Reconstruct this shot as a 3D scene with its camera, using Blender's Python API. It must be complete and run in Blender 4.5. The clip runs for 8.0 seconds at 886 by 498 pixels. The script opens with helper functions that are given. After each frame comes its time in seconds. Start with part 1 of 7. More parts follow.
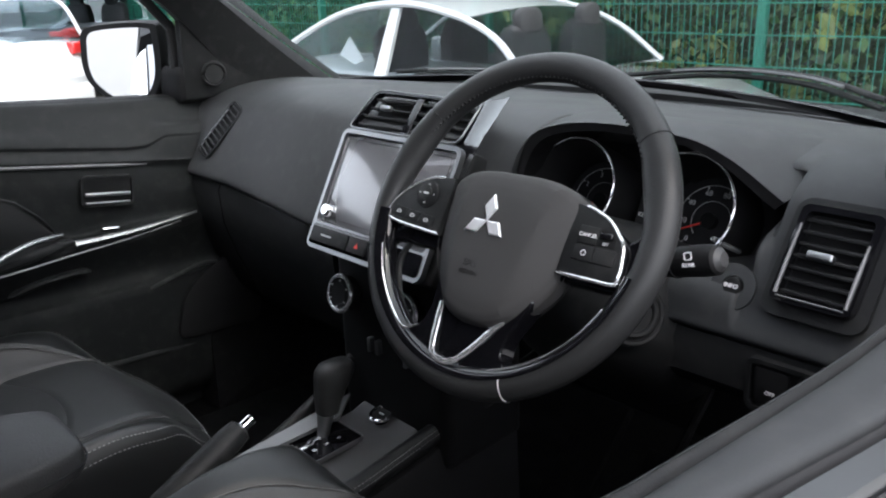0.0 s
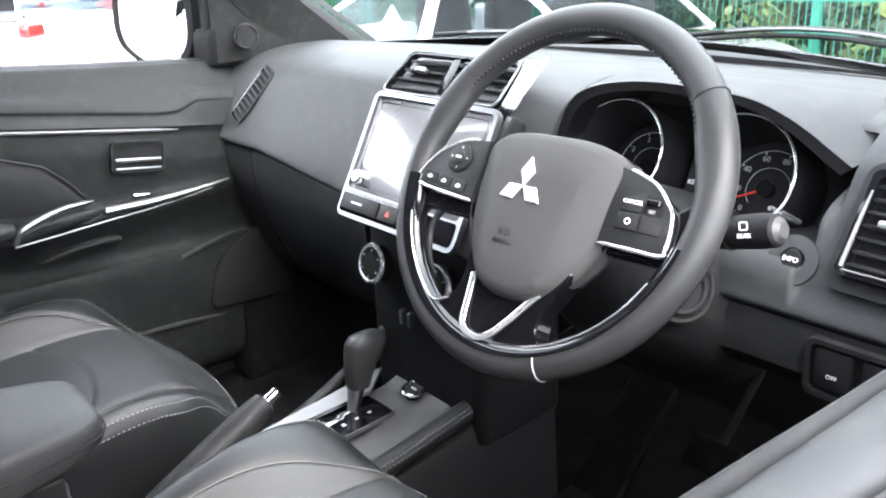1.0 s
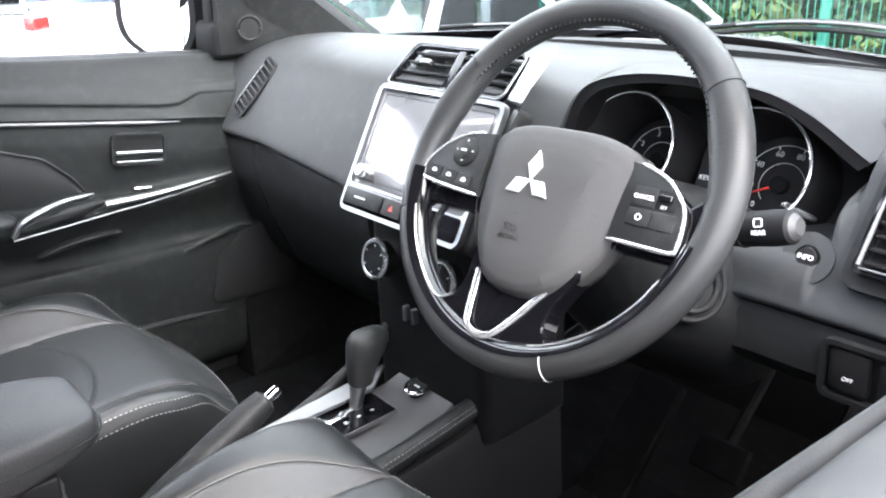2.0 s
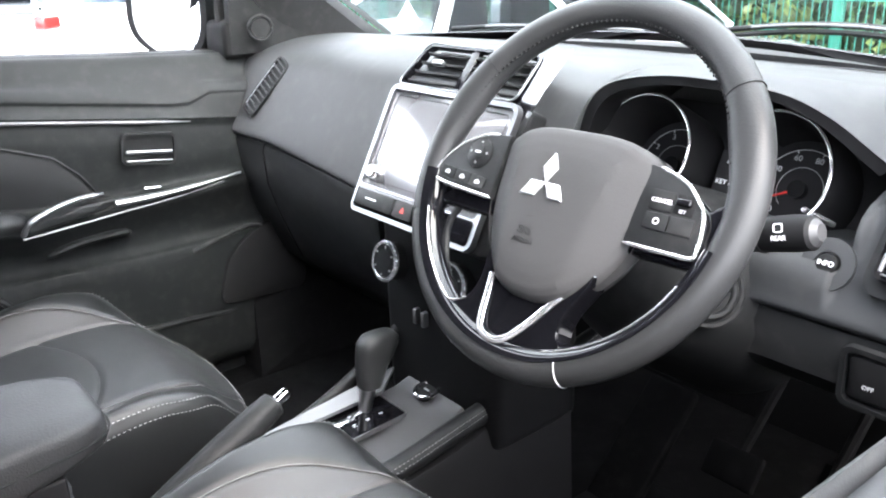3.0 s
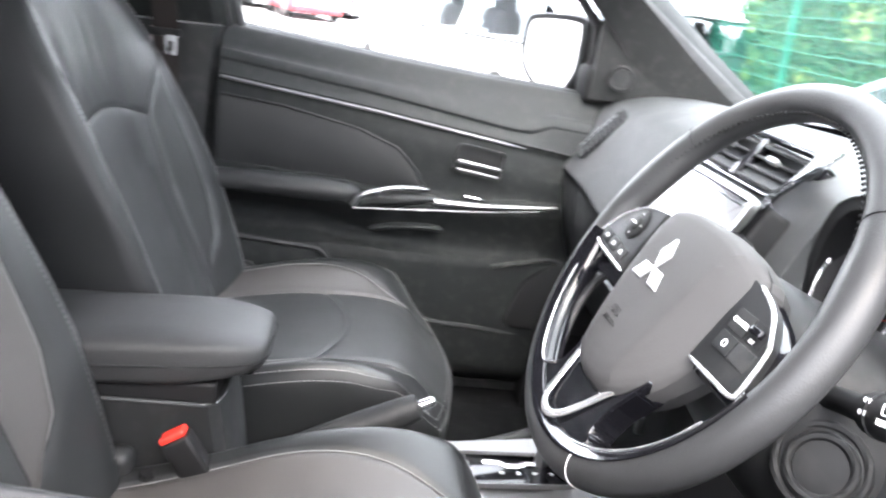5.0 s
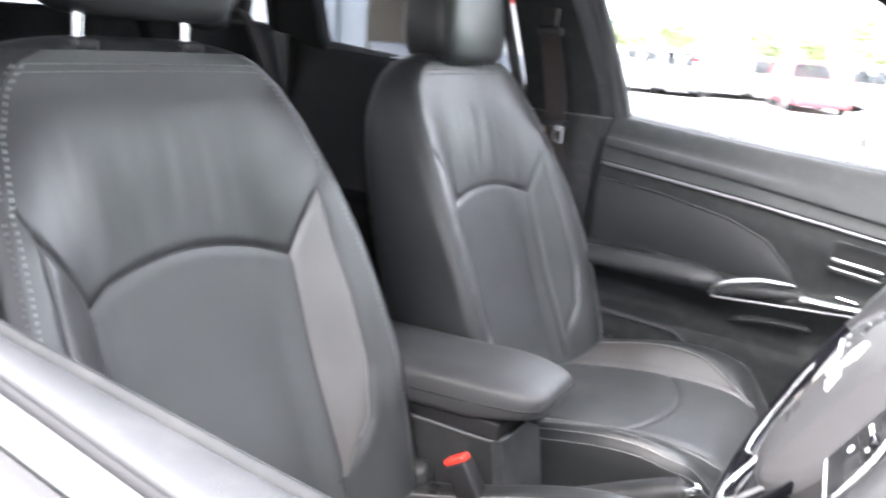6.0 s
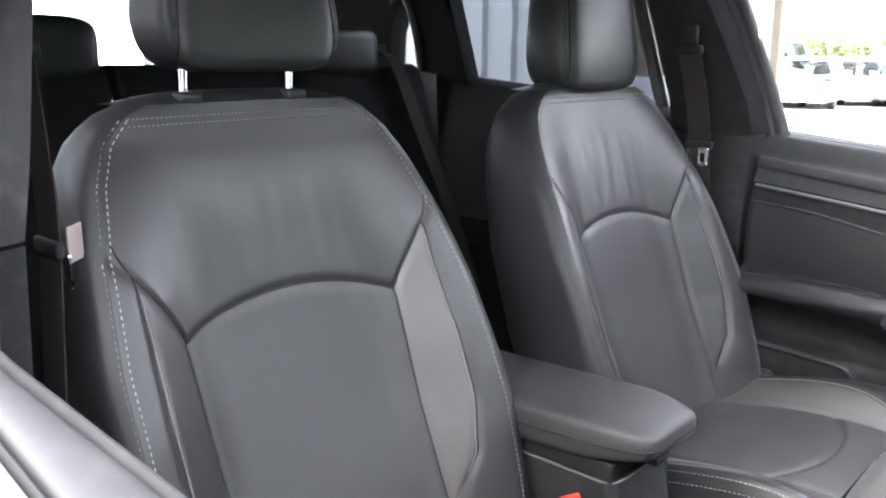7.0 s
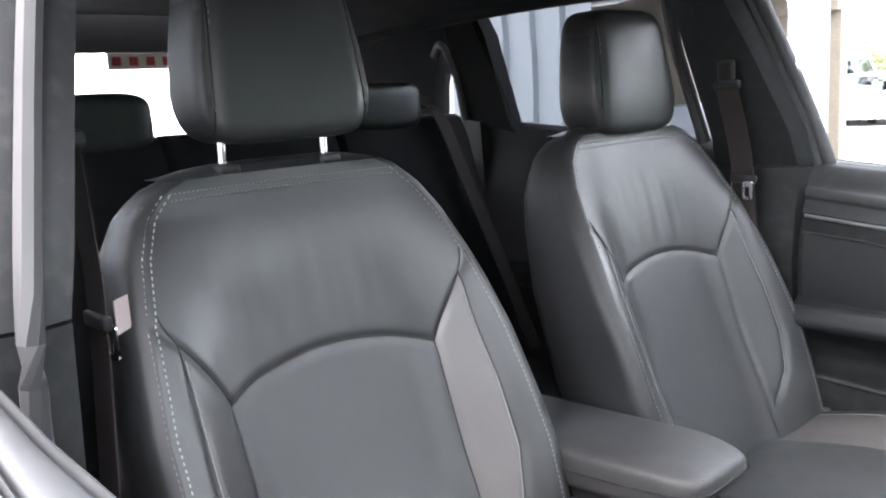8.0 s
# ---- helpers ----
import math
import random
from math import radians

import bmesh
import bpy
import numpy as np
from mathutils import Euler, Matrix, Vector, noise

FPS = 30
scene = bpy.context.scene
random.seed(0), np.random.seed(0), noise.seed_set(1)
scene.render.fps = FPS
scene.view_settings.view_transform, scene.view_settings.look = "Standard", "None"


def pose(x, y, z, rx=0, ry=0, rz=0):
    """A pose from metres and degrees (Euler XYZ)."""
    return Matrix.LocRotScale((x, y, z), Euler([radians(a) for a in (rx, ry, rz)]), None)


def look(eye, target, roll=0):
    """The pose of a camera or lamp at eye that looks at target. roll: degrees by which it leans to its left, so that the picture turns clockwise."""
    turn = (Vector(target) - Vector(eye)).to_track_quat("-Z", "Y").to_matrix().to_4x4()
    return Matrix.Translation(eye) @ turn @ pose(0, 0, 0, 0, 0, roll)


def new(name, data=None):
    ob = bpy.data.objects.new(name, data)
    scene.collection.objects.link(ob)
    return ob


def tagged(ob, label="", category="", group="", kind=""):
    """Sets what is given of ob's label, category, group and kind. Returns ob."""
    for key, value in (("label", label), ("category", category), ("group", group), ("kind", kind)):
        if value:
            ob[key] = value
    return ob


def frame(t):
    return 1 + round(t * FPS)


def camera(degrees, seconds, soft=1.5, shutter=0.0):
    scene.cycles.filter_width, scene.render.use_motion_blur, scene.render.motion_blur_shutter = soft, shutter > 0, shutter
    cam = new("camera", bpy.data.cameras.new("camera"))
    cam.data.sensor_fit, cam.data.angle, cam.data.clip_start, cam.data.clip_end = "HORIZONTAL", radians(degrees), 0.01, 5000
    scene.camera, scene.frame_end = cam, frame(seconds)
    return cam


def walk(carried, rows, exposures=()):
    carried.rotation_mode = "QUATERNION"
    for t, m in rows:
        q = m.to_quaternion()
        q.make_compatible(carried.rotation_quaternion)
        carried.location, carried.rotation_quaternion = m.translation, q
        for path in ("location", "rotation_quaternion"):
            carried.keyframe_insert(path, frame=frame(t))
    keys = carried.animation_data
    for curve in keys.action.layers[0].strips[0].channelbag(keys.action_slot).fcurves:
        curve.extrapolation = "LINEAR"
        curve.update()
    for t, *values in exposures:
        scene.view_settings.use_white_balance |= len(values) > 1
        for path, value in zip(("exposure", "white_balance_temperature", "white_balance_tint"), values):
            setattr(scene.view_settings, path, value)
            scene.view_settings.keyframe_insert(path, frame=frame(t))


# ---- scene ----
cam = camera(56.3, 8.0, soft=2.0, shutter=0.5)
PATH = [
    (0, (0.946, -0.629, 1.218), (-0.458, 0.652, 0.597), -2.0),
    (0.5, (0.921, -0.595, 1.203), (-0.509, 0.64, 0.548), -2.0),
    (1, (0.912, -0.584, 1.194), (-0.546, 0.604, 0.514), -2.5),
    (2.5, (0.888, -0.568, 1.185), (-0.576, 0.607, 0.495), -2.2),
    (3, (0.884, -0.569, 1.184), (-0.59, 0.596, 0.499), -2.0),
    (3.5, (0.886, -0.559, 1.182), (-0.597, 0.603, 0.512), -1.2),
    (4, (0.908, -0.517, 1.173), (-0.659, 0.542, 0.522), -0.0),
    (4.2, (0.926, -0.473, 1.175), (-0.745, 0.424, 0.539), 1.9),
    (5.3, (1.007, -0.195, 1.17), (-0.905, -0.311, 0.594), 6.0),
    (5.5, (1.013, -0.142, 1.174), (-0.875, -0.499, 0.619), 4.2),
    (6, (1.041, -0.023, 1.2), (-0.664, -0.938, 0.695), 4.9),
    (6.5, (1.017, 0.037, 1.208), (-0.531, -1.139, 0.737), 3.1),
    (7, (0.952, 0.077, 1.202), (-0.482, -1.243, 0.753), 0.2),
    (7.5, (0.937, 0.11, 1.208), (-0.436, -1.294, 0.828), -2.7),
    (8, (0.936, 0.12, 1.223), (-0.401, -1.326, 0.871), -3.5),
]
walk(cam, [(t, look(eye, target, roll)) for t, eye, target, roll in PATH], [(0.0, 1.72, 6300, 10), (0.3, 2.4, 6300, 10), (0.6, 3.12, 6300, 10), (1.0, 3.70, 6350, 10), (3.5, 3.80, 6400, 10), (4.2, 3.7, 6450, 10), (5.3, 4.25, 6500, 12), (6.0, 4.45, 6500, 13), (6.5, 4.3, 6500, 13), (7.0, 4.05, 6500, 13), (8.0, 4.2, 6500, 13)])

# ---- world, sun ----
world = bpy.data.worlds.new("overcast_sky")
scene.world = world
world.use_nodes = True
wn = world.node_tree.nodes
sky = wn.new("ShaderNodeTexSky")
sky.sky_type = "NISHITA"
sky.sun_disc = False
sky.sun_elevation, sky.sun_rotation = radians(55), radians(94)
sky.air_density, sky.dust_density, sky.ozone_density = 1.0, 4.0, 1.0
haze = wn.new("ShaderNodeMix")
haze.data_type = "RGBA"
haze.inputs[0].default_value = 0.6
haze.inputs[7].default_value = (9.3, 9.3, 9.7, 1)
world.node_tree.links.new(sky.outputs[0], haze.inputs[6])
wn["Background"].inputs[1].default_value = 0.15
world.node_tree.links.new(haze.outputs[2], wn["Background"].inputs[0])
sun_data = bpy.data.lights.new("sun", "SUN")
sun_data.energy, sun_data.angle, sun_data.color = 0.4, radians(60), (1.0, 0.99, 0.97)
sun = new("sun", sun_data)
sun.matrix_world = look((4.2, -0.3, 6.0), (0, 0, 0))

# ---- helpers ----
V = Vector


def mat(name, color, rough=0.5, metal=0.0, bump=0.0, scale=300.0, vary=0.12, coat=0.0, stain=0.0, spec=0.5, kind="noise", glow=0.0):
    """A surface with fine relief (bump, at scale cells a metre) and a soft variation of tone and gloss."""
    m = bpy.data.materials.new(name)
    m.use_nodes = True
    n, l = m.node_tree.nodes, m.node_tree.links
    b = n["Principled BSDF"]
    b.inputs["Metallic"].default_value = metal
    b.inputs["Coat Weight"].default_value = coat
    b.inputs["Coat Roughness"].default_value = 0.04
    b.inputs["Specular IOR Level"].default_value = spec
    co = n.new("ShaderNodeTexCoord")
    big = n.new("ShaderNodeTexNoise")
    big.inputs["Scale"].default_value, big.inputs["Detail"].default_value = 9.0, 6.0
    l.new(co.outputs["Object"], big.inputs["Vector"])
    ramp = n.new("ShaderNodeMapRange")
    ramp.inputs[1].default_value, ramp.inputs[2].default_value = 0.3, 0.7
    ramp.inputs[3].default_value, ramp.inputs[4].default_value = 1 - vary, 1 + vary
    l.new(big.outputs[0], ramp.inputs[0])
    mul = n.new("ShaderNodeMix")
    mul.data_type, mul.blend_type = "RGBA", "MULTIPLY"
    mul.inputs[0].default_value = 1.0
    mul.inputs[6].default_value = (*color, 1)
    l.new(ramp.outputs[0], mul.inputs[7])
    out = mul.outputs[2]
    if stain:
        dust = n.new("ShaderNodeTexNoise")
        dust.inputs["Scale"].default_value, dust.inputs["Detail"].default_value = 45.0, 8.0
        l.new(co.outputs["Object"], dust.inputs["Vector"])
        cut = n.new("ShaderNodeMapRange")
        cut.inputs[1].default_value, cut.inputs[2].default_value, cut.inputs[4].default_value = 0.5, 0.8, stain
        l.new(dust.outputs[0], cut.inputs[0])
        mix = n.new("ShaderNodeMix")
        mix.data_type = "RGBA"
        mix.inputs[7].default_value = (0.3, 0.29, 0.27, 1)
        l.new(cut.outputs[0], mix.inputs[0])
        l.new(out, mix.inputs[6])
        out = mix.outputs[2]
    l.new(out, b.inputs["Base Color"])
    rr = n.new("ShaderNodeMapRange")
    rr.inputs[1].default_value, rr.inputs[2].default_value = 0.3, 0.7
    rr.inputs[3].default_value, rr.inputs[4].default_value = max(rough * (1 - vary), 0.01), min(rough * (1 + vary), 1)
    l.new(big.outputs[0], rr.inputs[0])
    l.new(rr.outputs[0], b.inputs["Roughness"])
    if bump:
        if kind == "grain":
            tex = n.new("ShaderNodeTexVoronoi")
            tex.feature = "SMOOTH_F1"
            value = tex.outputs["Distance"]
        else:
            tex = n.new("ShaderNodeTexNoise")
            tex.inputs["Detail"].default_value = 3.0
            value = tex.outputs[0]
        tex.inputs["Scale"].default_value = scale
        l.new(co.outputs["Object"], tex.inputs["Vector"])
        bm_ = n.new("ShaderNodeBump")
        bm_.inputs["Strength"].default_value = bump
        bm_.inputs["Distance"].default_value = 0.2 / scale
        l.new(value, bm_.inputs["Height"])
        l.new(bm_.outputs[0], b.inputs["Normal"])
    if glow:
        b.inputs["Emission Color"].default_value = (*color, 1)
        b.inputs["Emission Strength"].default_value = glow
    return m


def glass_mat(name, tint=(1, 1, 1), rough=0.0):
    m = bpy.data.materials.new(name)
    m.use_nodes = True
    b = m.node_tree.nodes["Principled BSDF"]
    b.inputs["Base Color"].default_value = (*tint, 1)
    b.inputs["Transmission Weight"].default_value = 1.0
    b.inputs["Roughness"].default_value = rough
    b.inputs["IOR"].default_value = 1.12
    return m


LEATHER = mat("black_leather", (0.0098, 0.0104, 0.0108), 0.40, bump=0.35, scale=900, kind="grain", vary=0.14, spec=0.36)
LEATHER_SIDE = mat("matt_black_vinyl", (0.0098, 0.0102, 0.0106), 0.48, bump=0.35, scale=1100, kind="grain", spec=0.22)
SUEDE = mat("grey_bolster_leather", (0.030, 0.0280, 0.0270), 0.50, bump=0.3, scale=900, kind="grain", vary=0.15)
PLASTIC = mat("black_grained_plastic", (0.0105, 0.011, 0.0115), 0.5, bump=0.5, scale=1300, kind="grain", vary=0.1, stain=0.05, spec=0.20)
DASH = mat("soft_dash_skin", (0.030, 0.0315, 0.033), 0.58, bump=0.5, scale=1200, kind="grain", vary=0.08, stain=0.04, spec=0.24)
# passenger-side door skins, toned down for the shade they stand in
DOOR_PAD = mat("shaded_door_skin", (0.0175, 0.0187, 0.0192), 0.58, bump=0.5, scale=1200, kind="grain", vary=0.08, stain=0.03, spec=0.14)
DOOR_PLASTIC = mat("shaded_door_plastic", (0.0095, 0.0103, 0.0105), 0.55, bump=0.5, scale=1300, kind="grain", vary=0.1, stain=0.03, spec=0.07)
ARM_LEATHER = mat("armrest_leather", (0.0125, 0.0128, 0.0134), 0.55, bump=0.8, scale=520, kind="grain", vary=0.1, spec=0.35)
DARK = mat("dark_plastic", (0.005, 0.005, 0.0055), 0.65, bump=0.2, scale=700, spec=0.22)
PIANO = mat("piano_black", (0.004, 0.004, 0.005), 0.07, vary=0.05, spec=0.45)
CHROME = mat("chrome", (0.85, 0.86, 0.88), 0.08, metal=1.0, vary=0.3)
SILVER = mat("satin_silver", (0.29, 0.295, 0.30), 0.36, metal=1.0, vary=0.1)
# carpet taken down to near black to hold the footwell's shade
SHADED_CARPET = mat("shaded_black_carpet", (0.0022, 0.0022, 0.0025), 1.0, bump=0.9, scale=500, vary=0.3, stain=0.02, spec=0.1)
RUBBER = mat("black_rubber", (0.012, 0.012, 0.013), 0.7, bump=0.3, scale=600)
WEBBING = mat("belt_webbing", (0.013, 0.0105, 0.0100), 0.85, bump=0.5, scale=700, spec=0.15)
RED = mat("red_button", (0.55, 0.03, 0.02), 0.35)
WHITE = mat("white_paint", (0.78, 0.79, 0.80), 0.25, coat=1.0, vary=0.04)
HEADLINER = mat("dark_headliner", (0.0035, 0.0035, 0.0038), 0.95, bump=0.5, scale=900, spec=0.1)
# base lifted above black, standing in for sky reflected in the screen
SCREEN = mat("screen_glass", (0.075, 0.075, 0.08), 0.24, coat=1.0, vary=0.05, spec=1.0)
BRIGHT = mat("bright_trim", (0.82, 0.83, 0.84), 0.25, metal=0.85, vary=0.1)
PRINT = mat("grey_print", (0.5, 0.5, 0.5), 0.5, vary=0.05)
DIM_SILVER = mat("dim_silver", (0.15, 0.15, 0.153), 0.5, metal=0.8, vary=0.1)
# seat leather darkened so the rear cabin's shade sits in the colour
BENCH = mat("shaded_bench_leather", (0.004, 0.004, 0.0045), 0.8, bump=0.3, scale=900, kind="grain", spec=0.1)
THREAD_DARK = mat("grey_thread", (0.10, 0.10, 0.10), 0.7, vary=0.2)
THREAD = mat("pale_thread", (0.22, 0.22, 0.22), 0.7, vary=0.2)
LETTER = mat("white_print", (0.8, 0.8, 0.8), 0.5, vary=0.03)
PRIVACY = glass_mat("privacy_glass", (0.33, 0.35, 0.365))
GLASS = glass_mat("window_glass", (0.97, 0.99, 0.98))
SCREEN_GLASS = glass_mat("windscreen_glass", (0.80, 0.84, 0.82))
TINT = glass_mat("tinted_glass", (0.60, 0.64, 0.66))
MIRROR = mat("mirror_glass", (0.92, 0.93, 0.94), 0.01, metal=1.0, vary=0.0)


def thing(name, at, label, category, group="", kind=""):
    """An empty at a thing's base, which parents its parts."""
    ob = new(name)
    ob.location = at
    ob.empty_display_size = 0.05
    return tagged(ob, label, category, group, kind)


def mesh_of(bm, material, smooth=35):
    me = bpy.data.meshes.new("mesh")
    bmesh.ops.recalc_face_normals(bm, faces=bm.faces)
    bm.to_mesh(me)
    bm.free()
    for m in material if isinstance(material, (list, tuple)) else [material]:
        me.materials.append(m)
    me.shade_smooth()
    me.set_sharp_from_angle(angle=radians(smooth))
    return me


def part(name, bm, material, parent, label="", smooth=35):
    """One mesh in world metres, linked under a thing or a part."""
    ob = new(name, mesh_of(bm, material, smooth))
    if parent:
        ob.parent = parent
        if not parent.parent:
            ob.matrix_parent_inverse = Matrix.Translation(parent.location).inverted()
    if label:
        ob["label"] = label
    return tagged(ob, label, kind="stuff") if name == "stitching" else ob


def solo(name, bm, material, label, category, group="", kind="", smooth=35):
    return tagged(part(name, bm, material, None, "", smooth), label, category, group, kind)


def box(lo, hi, r=0.0, seg=3, m=None, bm=None):
    own = bm or bmesh.new()
    c = (V(lo) + V(hi)) / 2
    s = V(hi) - V(lo)
    made = bmesh.ops.create_cube(own, size=1, matrix=Matrix.Translation(c) @ Matrix.Diagonal((*s, 1)))["verts"]
    if r:
        es = list({e for v in made for e in v.link_edges})
        res = bmesh.ops.bevel(own, geom=es, offset=r, segments=seg, affect="EDGES", profile=0.5)
        made = list({v for f in res["faces"] for v in f.verts} | {v for v in made if v.is_valid})
    if m is not None:
        bmesh.ops.transform(own, matrix=m, verts=made)
    return own


def obox(center, size, m, r=0.0, seg=3, bm=None):
    """A rounded box round a local centre, posed by m."""
    h = V(size) / 2
    return box(V(center) - h, V(center) + h, r, seg, m, bm)


def loft(rings, closed=True, caps=True, bm=None):
    bm = bm or bmesh.new()
    vs = [[bm.verts.new(p) for p in ring] for ring in rings]
    n = len(vs[0])
    for a, b in zip(vs, vs[1:]):
        for i in range(n if closed else n - 1):
            j = (i + 1) % n
            bm.faces.new((a[i], a[j], b[j], b[i]))
    if caps and closed:
        bm.faces.new(vs[0])
        bm.faces.new(vs[-1][::-1])
    return bm


def spline(points, n):
    """n points along a smooth curve through the given ones."""
    p = [V(q) for q in points]
    if len(p) == 2:
        return [p[0].lerp(p[1], i / (n - 1)) for i in range(n)]
    p = [2 * p[0] - p[1], *p, 2 * p[-1] - p[-2]]
    out = []
    segs = len(p) - 3
    for i in range(n):
        s = min(i / (n - 1) * segs, segs - 1e-6)
        k, u = int(s), s - int(s)
        a, b, c, d = p[k:k + 4]
        out.append(0.5 * (2 * b + (c - a) * u + (2 * a - 5 * b + 4 * c - d) * u * u + (3 * b - a - 3 * c + d) * u ** 3))
    return out


def tube(points, r, n=8, up=(0, 0, 1), flat=1.0, bm=None, caps=True, closed=False):
    """A round or flattened bar along a line; r: one radius, or one for each point."""
    pts = [V(p) for p in points]
    rings = []
    for i, p in enumerate(pts):
        if closed:
            t = (pts[(i + 1) % len(pts)] - pts[i - 1]).normalized()
        else:
            t = (pts[min(i + 1, len(pts) - 1)] - pts[max(i - 1, 0)]).normalized()
        s = t.cross(V(up))
        s = s.normalized() if s.length > 1e-4 else t.orthogonal().normalized()
        w = s.cross(t)
        q = r[i] if isinstance(r, (list, tuple)) else r
        rings.append([p + q * (math.cos(k / n * math.tau) * s + flat * math.sin(k / n * math.tau) * w) for k in range(n)])
    if closed:
        rings.append(rings[0])
        bm2 = loft(rings, True, False, bm)
        bmesh.ops.remove_doubles(bm2, verts=bm2.verts, dist=1e-6)
        return bm2
    return loft(rings, True, caps, bm)


def plate(outline, depth, m=None, r=0.0, bm=None):
    """A flat plate: a 2D outline in x, y, given a thickness in z from 0 to depth, with softened front edge."""
    own = bm or bmesh.new()
    lo = [own.verts.new((x, y, 0)) for x, y in outline]
    f = own.faces.new(lo)
    ext = bmesh.ops.extrude_face_region(own, geom=[f])
    top = [v for v in ext["geom"] if isinstance(v, bmesh.types.BMVert)]
    bmesh.ops.translate(own, verts=top, vec=(0, 0, depth))
    allv = lo + top
    if r:
        s = set(top)
        es = [e for v in top for e in v.link_edges if e.verts[0] in s and e.verts[1] in s]
        res = bmesh.ops.bevel(own, geom=list(set(es)), offset=r, segments=2, affect="EDGES", profile=0.5)
        allv = list({v for v in allv if v.is_valid} | {v for q in res["faces"] for v in q.verts})
    if m is not None:
        bmesh.ops.transform(own, matrix=m, verts=allv)
    return own


def rrect(w, h, r, n=5, cx=0.0, cy=0.0):
    pts = []
    for sx, sy, a in ((1, 1, 0), (-1, 1, 90), (-1, -1, 180), (1, -1, 270)):
        for k in range(n + 1):
            t = radians(a + 90 * k / n)
            pts.append((cx + sx * (w / 2 - r) + r * math.cos(t), cy + sy * (h / 2 - r) + r * math.sin(t)))
    return pts


def ring_plate(outer, inner, depth, m=None):
    """A frame: the space between two outlines of the same count, with thickness."""
    rings = [[V((x, y, z)) for x, y in o] for o, z in ((outer, 0), (outer, depth), (inner, depth), (inner, 0))]
    bm = loft(rings + [rings[0]], True, False)
    bmesh.ops.remove_doubles(bm, verts=bm.verts, dist=1e-6)
    if m is not None:
        bm.transform(m)
    return bm


def sheet(fn, nu, nv, thick, bm=None):
    """A curved skin: fn(u, v) for u, v in 0..1 gives places; closed behind at thick (a vector)."""
    bm = bm or bmesh.new()
    g = [[V(fn(i / nu, j / nv)) for j in range(nv + 1)] for i in range(nu + 1)]
    a = [[bm.verts.new(p) for p in row] for row in g]
    b = [[bm.verts.new(p + V(thick)) for p in row] for row in g]
    for i in range(nu):
        for j in range(nv):
            bm.faces.new((a[i][j], a[i + 1][j], a[i + 1][j + 1], a[i][j + 1]))
            bm.faces.new((b[i][j], b[i][j + 1], b[i + 1][j + 1], b[i + 1][j]))
    rim = [(i, 0) for i in range(nu)] + [(nu, j) for j in range(nv)] + [(i, nv) for i in range(nu, 0, -1)] + [(0, j) for j in range(nv, 0, -1)]
    for (i, j), (k, q) in zip(rim, rim[1:] + rim[:1]):
        bm.faces.new((a[i][j], b[i][j], b[k][q], a[k][q]))
    return bm


def wedge(points, thick, bm=None):
    """A flat polygon in space given a thickness along a vector."""
    bm = bm or bmesh.new()
    lo = [bm.verts.new(p) for p in points]
    hi = [bm.verts.new(V(p) + V(thick)) for p in points]
    bm.faces.new(lo)
    bm.faces.new(hi[::-1])
    for i in range(len(lo)):
        j = (i + 1) % len(lo)
        bm.faces.new((lo[i], hi[i], hi[j], lo[j]))
    return bm


def round_poly(points, r, n=5):
    """A polygon with its corners rounded off."""
    out = []
    for k, p in enumerate(points):
        p, a, b = V((*p, 0)), V((*points[k - 1], 0)), V((*points[(k + 1) % len(points)], 0))
        p0, p1 = p + (a - p).normalized() * r, p + (b - p).normalized() * r
        for i in range(n + 1):
            t = i / n
            q = p0 * (1 - t) ** 2 + p * 2 * t * (1 - t) + p1 * t * t
            out.append((q.x, q.y))
    return out


def smoothstep(a, b, x):
    t = min(max((x - a) / (b - a), 0), 1)
    return t * t * (3 - 2 * t)


def lerp_at(table, x):
    return float(np.interp(x, [t[0] for t in table], [t[1] for t in table]))


def text_mesh(body, size, depth=0.0004):
    cu = bpy.data.curves.new("lettering", "FONT")
    cu.body, cu.size, cu.extrude, cu.align_x, cu.align_y = body, size, depth, "CENTER", "CENTER"
    cu.resolution_u = 3
    ob = new("lettering", cu)
    me = bpy.data.meshes.new_from_object(ob.evaluated_get(bpy.context.evaluated_depsgraph_get()))
    bpy.data.objects.remove(ob)
    bm = bmesh.new()
    bm.from_mesh(me)
    return bm


def lettering(body, size, m, parent, material=None, depth=0.0004):
    bm = text_mesh(body, size, depth)
    bm.transform(m)
    return part("lettering", bm, material or LETTER, parent, "printed lettering")

# ---- car shell ----
BELT = [(-2.1, 1.22), (-1.49, 1.165), (-0.85, 1.105), (-0.6, 1.062), (-0.25, 1.028), (-0.07, 1.014), (0.15, 1.0), (0.5, 0.99)]


def belt(y):
    return lerp_at(BELT, y)


def glass_x(z):
    """Half-width of the side glass at a height."""
    return 0.785 - 0.36 * (z - 1.0)


def slab(name, pts, thick, material, label, category="car body"):
    return solo(name, wedge(pts, thick), material, label, category, kind="structure")


